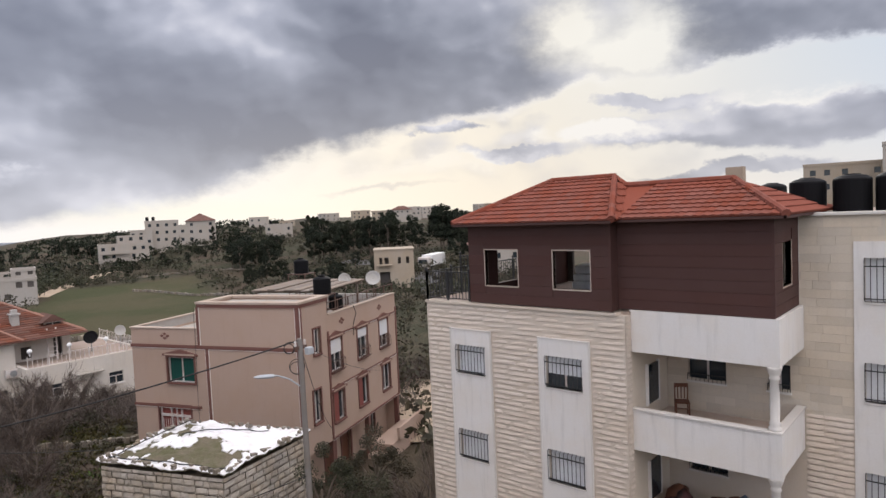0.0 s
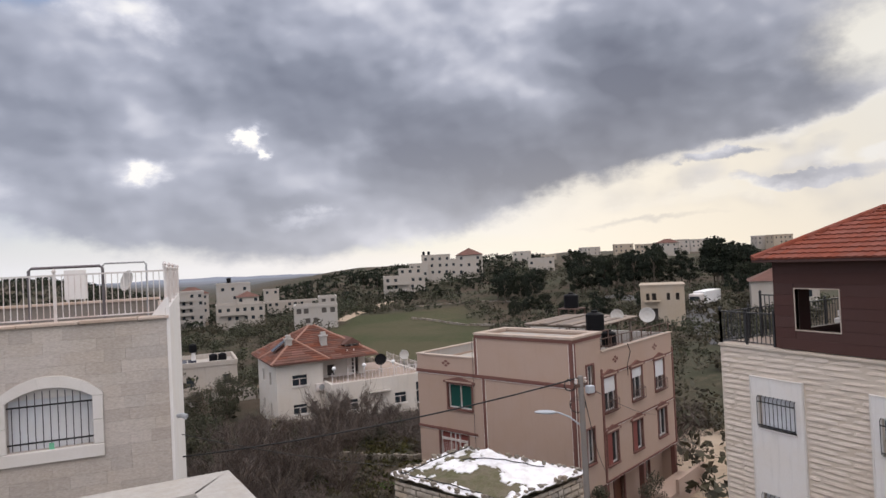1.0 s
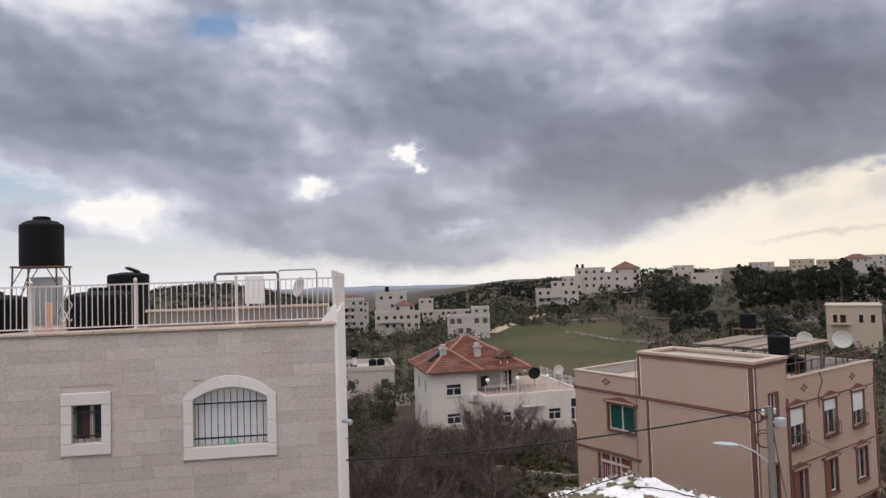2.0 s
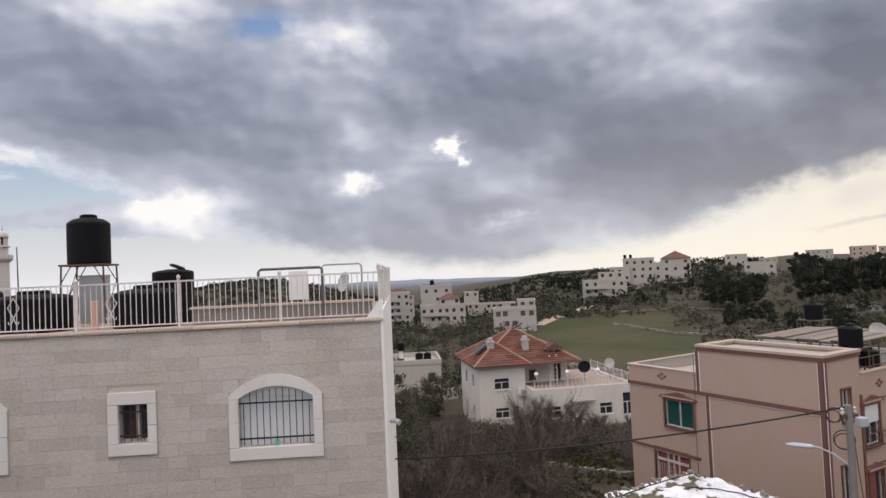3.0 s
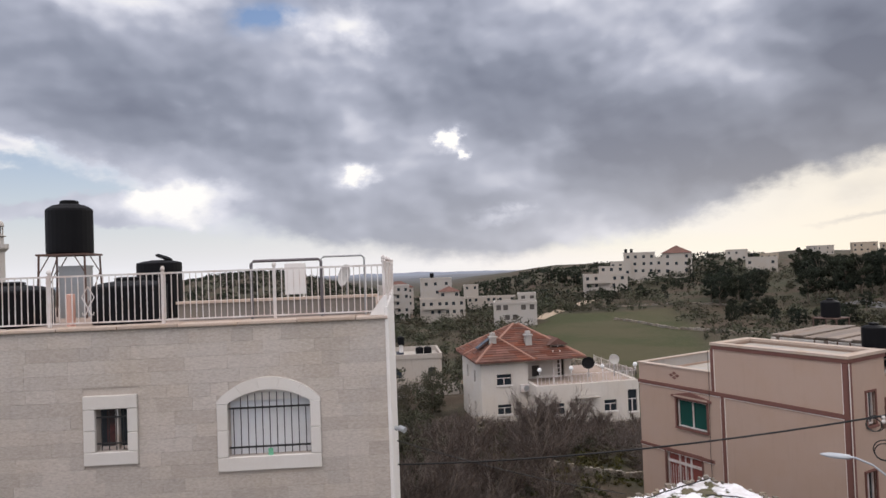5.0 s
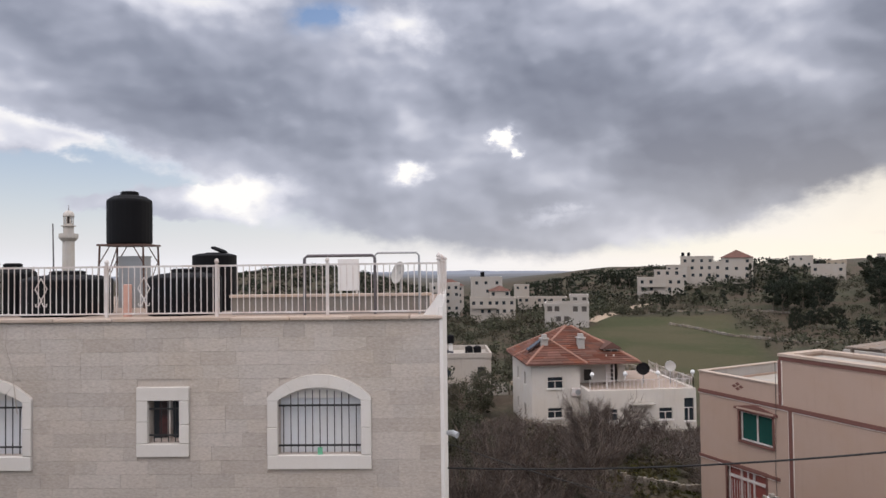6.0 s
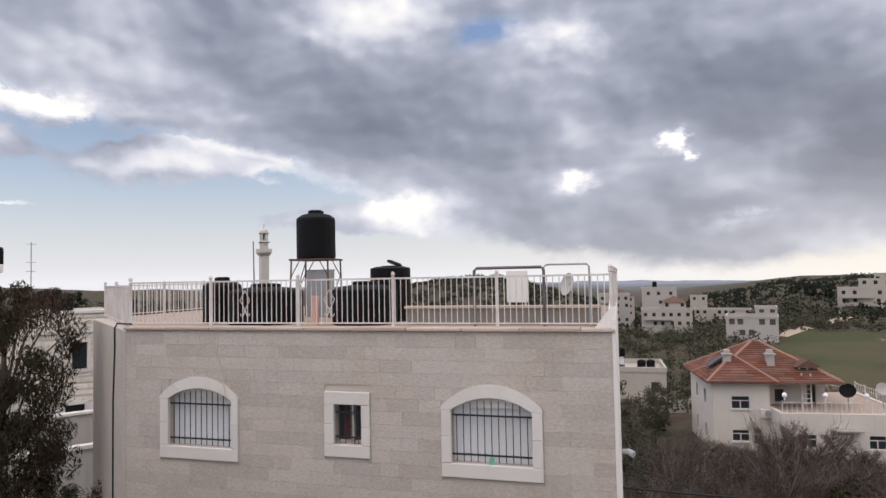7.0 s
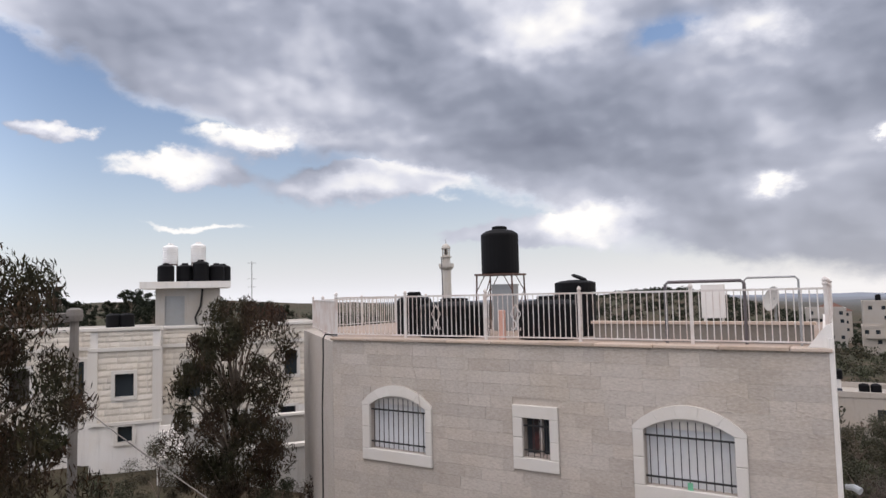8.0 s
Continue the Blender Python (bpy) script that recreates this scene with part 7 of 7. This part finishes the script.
def scatter(n, az0, az1, r0, r1, seed, avoid=()):
    """Spots on the land, by bearing and distance, clear of boxes (x0, x1, y0, y1)."""
    rr = random.Random(seed)
    out = []
    while len(out) < n:
        a, r = radians(az0 + (az1 - az0) * rr.random()), math.sqrt(r0 * r0 + (r1 * r1 - r0 * r0) * rr.random())
        x, y = r * math.sin(a), r * math.cos(a)
        if any(b[0] < x < b[1] and b[2] < y < b[3] for b in avoid):
            continue
        out.append((x, y, rr.random()))
    return out


def in_field(x, y):
    u, v = 0.91 * x - 0.41 * y, 0.41 * x + 0.91 * y
    return -22 < u < 15 and 86 < v < 190


HOUSES = ((10.0, 27.5, 53.5, 68), (15, 34, 20, 38), (8.5, 17.5, 15.5, 25), (2, 14, 78, 92), (-17, 3, 12, 27), (16, 28, -6, 13))
# bare brown thicket in the hollow
r = np.random.default_rng(5)
tv, tf = [], []
base = 0
for x, y, q in scatter(640, -6, 34, 19, 57, 31, HOUSES) + scatter(110, 36, 50, 26, 60, 32, HOUSES):
    # open stony ground before the pink house
    if 8.5 < x < 19 and 27 < y < 46 and q < 0.92:
        continue
    R = 0.7 + 1.3 * q
    m = int(170 * R)
    c = np.array([x, y, ground_h(x, y) - 0.05])
    d = r.normal(size=(m, 3))
    d[:, 2] = np.abs(d[:, 2])
    d /= np.linalg.norm(d, axis=1)[:, None]
    s0 = c + d * (R * (0.25 + 0.65 * r.random(m) ** 0.6))[:, None] * np.array([1.15, 1.15, 1.0])
    g = d + r.normal(size=(m, 3)) * 0.75
    g[:, 2] += 0.25
    g /= np.linalg.norm(g, axis=1)[:, None]
    e = s0 + g * (0.25 + 0.55 * r.random(m))[:, None]
    wd = np.cross(g, r.normal(size=(m, 3)))
    wd /= np.linalg.norm(wd, axis=1)[:, None]
    wd *= (0.010 + 0.012 * r.random(m))[:, None]
    v = np.stack([s0 - wd, s0 + wd, e], 1).reshape(-1, 3)
    tv.append(v)
    tf.append(np.arange(m * 3).reshape(-1, 3) + base)
    base += m * 3
o = raw("thicket", np.concatenate(tv), np.concatenate(tf), "twig")
tagged(o, "dense thicket of bare brown bushes in the hollow", "bushes", kind="stuff")


def scrub(name, spots, mat, label, size, lo, hi, per, seed):
    r = np.random.default_rng(seed)
    vv, ff, base = [], [], 0
    for x, y, q in spots:
        if in_field(x, y):
            continue
        h = lo + (hi - lo) * q * q
        z = ground_h(x, y)
        cs = [(x + h * 0.5 * r.normal(), y + h * 0.5 * r.normal(), z + h * (0.25 + 0.45 * r.random()), h * 0.42) for _ in range(4)]
        v, f = leaf_cloud(r, cs, per, size * (0.5 + h / hi), 0.0, 0.9)
        vv.append(v)
        ff.append(f + base)
        base += len(v)
    o = raw(name, np.concatenate(vv), np.concatenate(ff), mat)
    tagged(o, label, "bushes", kind="stuff")


scrub("olive_scrub", scatter(520, -2, 22, 62, 230, 51, HOUSES), "leaf_bush", "grey-green olive trees and bushes down the valley", 0.42, 1.2, 4.2, 150, 1)
scrub("hill_scrub", scatter(1500, 14, 56, 84, 330, 52, HOUSES), "leaf_bush", "dark scrub and small trees over the hillside", 0.42, 0.6, 3.8, 90, 2)
scrub("near_scrub", scatter(110, -4, 46, 24, 62, 53, HOUSES), "leaf_bush", "low green bushes among bare twigs", 0.17, 0.5, 2.0, 220, 3)
scrub("far_scrub", scatter(1100, 2, 36, 225, 520, 54, HOUSES), "pine", "dark scattered trees on the far slopes", 1.0, 1.0, 4.5, 40, 4)
scrub("ridge_scrub", scatter(900, -16, 4, 240, 640, 58, HOUSES), "pine", "dark scattered trees on the rounded hill", 0.9, 1.0, 4.0, 40, 11)
scrub("east_scrub", scatter(180, 42, 58, 26, 150, 55, HOUSES), "leaf_bush", "olive trees below the road", 0.4, 1.0, 4.0, 130, 5)
scrub("west_scrub", scatter(140, -75, -24, 45, 260, 56, HOUSES + ((-48, -18, 12, 40),)), "pine", "dark trees behind the white house", 0.6, 1.5, 5.0, 80, 6)
scrub("garden_scrub", scatter(26, -62, -38, 13, 24, 57, ((-14, 6, 9, 30),)), "leaf_bush", "low garden bushes under the trees", 0.2, 0.8, 2.0, 200, 7)
for i, (x, y, h, w) in enumerate(((1.6, 34, 4.6, 2.0), (3.6, 41, 4.4, 2.2), (2.6, 50, 4.0, 2.4), (6.0, 60, 4.2, 2.4), (8.5, 66, 4.6, 2.2))):
    tree("olive_tree", (x, y, ground_h(x, y) - 0.2), h, w, 140 + i, "leaf_bush", 0.14, 6500, 0.0, "dark grey-green olive tree in the hollow", 40, 0.2, "olive tree", 0.14)
scrub("grass_patch", [(13.2 + 0.16 * k, 33.6 + 0.5 * math.sin(k * 2.1), 0.5) for k in range(14)], "green_grass", "small patch of bright green weeds", 0.14, 0.2, 0.5, 160, 9)
scrub("dry_grass", [(x, y, q) for x, y, q in scatter(900, 12, 34, 27, 50, 73, HOUSES) if 7.5 < x < 20], "dry_grass", "dry olive grass on the open slope", 0.16, 0.12, 0.4, 60, 10)
# leafless trees among the bushes: three grown, the rest copied
def bare_tree(x, y, h, seed):
    r = np.random.default_rng(seed)
    t = thing("bare_tree", pose(x, y, ground_h(x, y) - 0.1), "leafless grey-brown small tree", "tree", "bare trees")
    bm = bmesh.new()
    tube(bm, [(0, 0, 0), (0.12, 0.05, h * 0.22), (0.05, 0.1, h * 0.45)], 0.10, 0.06, 7)
    segs = []
    for k in range(14):
        a = k * 2.4 + r.normal() * 0.3
        p = Vector((0.08, 0.06, h * (0.14 + 0.3 * r.random())))
        m = p + Vector((math.cos(a) * h * 0.15, math.sin(a) * h * 0.15, h * 0.20))
        e = m + Vector((math.cos(a + 0.4) * h * 0.15, math.sin(a + 0.4) * h * 0.15, h * (0.12 + 0.22 * r.random())))
        tube(bm, [p, m, e], 0.035, 0.012, 5)
        segs += [(p.lerp(m, 0.5), m), (m, e), (m, e)]
    part("trunk", bm, "bark", t)
    a, b = np.array([q[0] for q in segs]), np.array([q[1] for q in segs])
    n = 2200
    pick = r.integers(0, len(segs), n)
    s0 = a[pick] + (b - a)[pick] * r.random(n)[:, None] + r.normal(size=(n, 3)) * 0.12
    g = (b - a)[pick] / np.linalg.norm((b - a)[pick], axis=1)[:, None] + r.normal(size=(n, 3)) * 0.6
    g[:, 2] += 0.35
    g /= np.linalg.norm(g, axis=1)[:, None]
    e = s0 + g * (0.2 + 0.65 * r.random(n) ** 1.5)[:, None]
    wd = np.cross(g, r.normal(size=(n, 3)))
    wd *= ((0.006 + 0.008 * r.random(n)) / np.linalg.norm(wd, axis=1))[:, None]
    raw("crown", np.stack([s0 - wd, s0 + wd, e], 1).reshape(-1, 3), np.arange(n * 3).reshape(-1, 3), "twig", t)
    return t


bare = [bare_tree(4.5, 36, 5.2, 200), bare_tree(15.0, 48.5, 3.9, 201), bare_tree(18.6, 13.2, 5.5, 202)]
rb = random.Random(12)
for x, y, q in scatter(26, -3, 19, 24, 50, 71, HOUSES) + [(21.0, 51.5, 0.1), (24.0, 51.0, 0.0), (19.5, 52.5, 0.1), (9.5, 30.5, 0.4), (13.5, 46.0, 0.8), (15.5, 51.0, 0.6)] + scatter(10, 33, 46, 26, 50, 72, HOUSES):
    o = copy_thing(bare[rb.randint(0, 2)], pose(x, y, ground_h(x, y) - 0.1, 0, 0, rb.random() * 360))
    k = 0.6 + 0.5 * q
    o.scale = (k * 1.1, k * 1.1, k)
    o["group"] = "bare trees"


# ---- single stones, tiles: last, sharing meshes ----
def bank(sizes, fn, mat):
    """Mesh data for a set of block sizes."""
    out = {}
    for s in sizes:
        bm = fn(*s)
        me = bpy.data.meshes.new("stone")
        bmesh.ops.recalc_face_normals(bm, faces=bm.faces)
        bm.to_mesh(me)
        bm.free()
        me.materials.append(M[mat])
        out[s] = me
    return out


def flat_stone(w, h):
    """A tooled stone, front on y = 0 towards -y, slightly arrised."""
    bm = bmesh.new()
    e, t = 0.002, 0.001
    f = [bm.verts.new(p) for p in ((e, -t, e), (w - e, -t, e), (w - e, -t, h - e), (e, -t, h - e))]
    b = [bm.verts.new(p) for p in ((0, 0.03, 0), (w, 0.03, 0), (w, 0.03, h), (0, 0.03, h))]
    bm.faces.new(f)
    for i in range(4):
        bm.faces.new((f[i], f[(i + 1) % 4], b[(i + 1) % 4], b[i]))
    return bm


def rock_stone(w, h, k=0):
    """A rock-faced stone with a rough swelling front."""
    bm = bmesh.new()
    n, m = 4, 3
    g = {}
    for i in range(n + 1):
        for j in range(m + 1):
            u, v = i / n, j / m
            edge = min(1.0, min(u, 1 - u) * n * 4 + 0.3, min(v, 1 - v) * m)
            d = edge * (0.032 + 0.026 * noise.noise((u * 3 + k * 7.1 + w * 5, v * 2 + k * 3.3, h * 9)))
            if v > 0.6:
                d *= 0.7
            g[i, j] = bm.verts.new((u * w, 0.02 - d, v * h))
    for i in range(n):
        for j in range(m):
            bm.faces.new((g[i, j], g[i + 1, j], g[i + 1, j + 1], g[i, j + 1]))
    rim = [g[i, 0] for i in range(n + 1)] + [g[n, j] for j in range(1, m + 1)] + [g[i, m] for i in range(n - 1, -1, -1)] + [g[0, j] for j in range(m - 1, 0, -1)]
    back = [bm.verts.new((v.co.x, 0.045, v.co.z)) for v in rim]
    for i in range(len(rim)):
        j = (i + 1) % len(rim)
        bm.faces.new((rim[i], back[i], back[j], rim[j]))
    return bm


def courses(span, zspan, h, widths, holes, seed, gap=0.008):
    """Stones (u, z, w, h) of a coursed wall, cut off at its openings."""
    rr = random.Random(seed)
    out = []
    z = zspan[0]
    while z < zspan[1] - 0.05:
        hh = min(h, zspan[1] - z)
        cuts = sorted([(a, b) for a, b, c, d in holes if c < z + hh * 0.6 and d > z + hh * 0.4])
        runs, u = [], span[0]
        for a, b in cuts:
            if a > u:
                runs.append((u, a))
            u = max(u, b)
        runs.append((u, span[1]))
        for a, b in runs:
            u = a
            first = True
            while u < b - 0.02:
                w = rr.choice(widths) * (0.5 if first and rr.random() < 0.5 else 1.0)
                if b - u - w < 0.16:
                    w = b - u
                out.append((u, z, w - gap, hh - gap))
                u += w
                first = False
        z += h
    return out


def lay(stones, parent, name, mat, place, fn, limit=300, seed=1, near=None):
    """Stones as parts on shared meshes, the rest joined into one."""
    rr = random.Random(seed)
    shared, rest_v, rest_f = {}, [], []
    if near:
        stones = sorted(stones, key=near)
    for i, (u, z, w, h) in enumerate(stones):
        key = (round(w, 2), round(h, 3), rr.randint(0, 2))
        if key not in shared:
            bm = fn(key[0], key[1]) if fn is flat_stone else fn(key[0], key[1], key[2])
            me = bpy.data.meshes.new(name)
            bmesh.ops.recalc_face_normals(bm, faces=bm.faces)
            bm.to_mesh(me)
            bm.free()
            me.materials.append(M[mat])
            shared[key] = me
        me = shared[key]
        m = place(u, z, rr.uniform(-0.006, 0.006))
        if i < limit:
            o = new(name, me)
            o.parent = parent
            o.matrix_local = m
        else:
            o = len(rest_v)
            rest_v += [tuple(m @ v.co) for v in me.vertices]
            rest_f += [[k + o for k in p.vertices] for p in me.polygons]
    if rest_v:
        raw(name + "_facing", rest_v, rest_f, mat, parent, kind="stuff")


# buff house front
ah = [(w[5], w[6], w[7], w[3] + 0.06) for w in A_WIN] + [(w[5] + 0.25, w[6] - 0.25, w[3], w[4] + 0.22) for w in A_WIN] + [(-0.545, 0.573, 6.67, 8.13)]
st_a = courses((AL, AR), (4.88, 9.49), 0.284, (0.45, 0.6, 0.75, 0.9, 1.1), ah, 3, 0.0)
lay(st_a, A, "stone", "stone_a", lambda u, z, d: Matrix.Translation((u, 0.012 + d * 0.12, z)), flat_stone, 300)
lay(courses((AL, AR), (AZ0, 4.88), 0.284, (0.6, 0.75, 0.9), [], 4, 0.003), A, "low_stone", "stone_a", lambda u, z, d: Matrix.Translation((u, 0.012 + d * 0.12, z)), flat_stone, 0)

# cream house front: panels of smooth stone round the window columns stay free
bh = [(a - 0.27, b + 0.27, -3.5, 6.45) for a, b in B_COLS]
turn = Matrix.Rotation(radians(-90), 4, "Z")
st_b = courses((-11.45, -3.75), (-1.0, 7.30), 0.172, (0.7, 0.95, 1.3), [(-b, -a, c, d) for a, b, c, d in bh], 5, 0.004)
lay(st_b, B, "stone", "stone_b", lambda u, z, d: Matrix.Translation((0.03 + d, -u, z)) @ turn, rock_stone, 300, 2, near=lambda s: -s[1])
# its wing and balcony back wall in sawn stone
wh = [(-b, -a, c, d) for a, b, c, d in wing_holes] + [(1.45, 3.2, -3.0, 9.25)]
up = [s for s in courses((-4.4, 6.0), (2.9, 9.98), 0.25, (0.45, 0.6, 0.8), wh, 6, 0.003)]
lay(up, B, "wing_stone", "stone_s", lambda u, z, d: Matrix.Translation((BW + 0.03 + d * 0.5, -u, z)) @ turn, flat_stone, 0)
lowr = courses((0.25, 1.45), (-1, 4.3), 0.172, (0.7, 0.9), [], 7, 0.004) + courses((3.25, 6.0), (-1, 4.3), 0.172, (0.7, 0.9), [], 8, 0.004)
lay(lowr, B, "wing_rock", "stone_b", lambda u, z, d: Matrix.Translation((BW + 0.01 + d, -u, z)) @ turn, rock_stone, 0)
# return face of the projecting wing
lay(courses((0.06, 3.1), (0.0, 7.3), 0.172, (0.35, 0.5), [(0.45, 3.1, 0.2, 7.43)], 9, 0.004), B, "return_stone", "stone_b", lambda u, z, d: Matrix.Translation((u, 3.745 + d, z)), rock_stone, 0)

# white house courses
for span, y, holes, sd in (((0.35, 2.95), -0.03, wfront, 1), ((3.4, 12.5), 0.97, wright, 2), ((-9, -0.1), 1.57, [(-1.2, -0.5, 5.6, 7.5), (-4, -3, 5.6, 7.2)], 3)):
    hs = [(a - 0.16, b + 0.16, c - 0.16, d + 0.16) for a, b, c, d in holes]
    lay(courses(span, (4.45, 8.1), 0.33, (0.5, 0.7, 0.9), hs, sd) + courses(span, (8.28, 9.1), 0.27, (0.5, 0.7, 0.9), [], sd), WH, "stone_course", "stone_w", lambda u, z, d: Matrix.Translation((u, y + d, z)), rock_stone, 0, sd)


# hut walls: uneven blocks on the two seen sides
def hut_side(a, b, seed, top):
    d = (b - a).normalized()
    m = Matrix.Translation((a.x, a.y, 0)) @ Matrix.Rotation(math.atan2(d.y, d.x), 4, "Z")
    L = (b - a).length
    st = courses((0, L), (-3.6, top), 0.26, (0.3, 0.38, 0.46, 0.55), [], seed, 0.03)
    lay(st, H, "stone", "hut", lambda u, z, dd: m @ Matrix.Translation((u, -0.02 + dd * 5, z)) @ Matrix.Rotation(dd * 3, 4, "Y"), rock_stone, 150, seed, near=lambda s: -s[1])


hut_side(HP[0], HP[1], 11, 1.25)
hut_side(HP[1], HP[2], 12, 1.25)

# clay roof tiles of the rooftop storey
def tile_mesh():
    bm = bmesh.new()
    w, l = 0.25, 0.42
    prof = [(-w / 2, 0.0), (-w / 2 + 0.03, 0.016), (-w / 4, 0.024), (0.0, 0.016), (w / 6, 0.005), (w / 2, 0.004)]
    a = [bm.verts.new((x, 0, z + 0.048)) for x, z in prof]
    b = [bm.verts.new((x, l, z)) for x, z in prof]
    c = [bm.verts.new((x, 0, z - 0.006)) for x, z in prof]
    for i in range(len(prof) - 1):
        bm.faces.new((a[i], a[i + 1], b[i + 1], b[i]))
        bm.faces.new((c[i + 1], c[i], a[i], a[i + 1])) if False else bm.faces.new((a[i + 1], a[i], c[i], c[i + 1]))
    me = bpy.data.meshes.new("roof_tile")
    bmesh.ops.recalc_face_normals(bm, faces=bm.faces)
    bm.to_mesh(me)
    bm.free()
    me.materials.append(M["tile_red"])
    return me


TILE = tile_mesh()
count = 0
for parent, poly, nrm in [ROOF_T[0], ROOF_T[4], ROOF_T[5], ROOF_T[1], ROOF_T[3]]:
    o0, ex = poly[0], (poly[1] - poly[0]).normalized()
    ey = nrm.cross(ex)
    if ey.z < 0:
        ey = -ey
        ex = -ex
        o0 = poly[1]
    pts = [((p - o0).dot(ex), (p - o0).dot(ey)) for p in poly]
    L = abs((poly[1] - poly[0]).length)
    vmax = max(p[1] for p in pts)

    def inside(u, v):
        c = False
        for i in range(len(pts)):
            (x1, y1), (x2, y2) = pts[i], pts[i - 1]
            if (y1 > v) != (y2 > v) and u < (x2 - x1) * (v - y1) / (y2 - y1) + x1:
                c = not c
        return c

    rest_v, rest_f = [], []
    rows = int(vmax / 0.34)
    base = Matrix((ex, ey, nrm)).transposed().to_4x4()
    for k in range(rows + 1):
        v = k * 0.34 - 0.03
        for i in range(int(L / 0.235) + 1):
            u = 0.12 + i * 0.235
            if not inside(u, v + 0.2):
                continue
            m = Matrix.Translation(o0 + ex * u + ey * v + nrm * 0.012) @ base
            if count < 300:
                t = new("roof_tile", TILE)
                t.parent = parent
                t.matrix_local = m
                count += 1
            else:
                b0 = len(rest_v)
                rest_v += [tuple(m @ q.co) for q in TILE.vertices]
                rest_f += [[j + b0 for j in p.vertices] for p in TILE.polygons]
    if rest_v:
        raw("roof_tile_field", rest_v, rest_f, "tile_red", parent, kind="stuff")
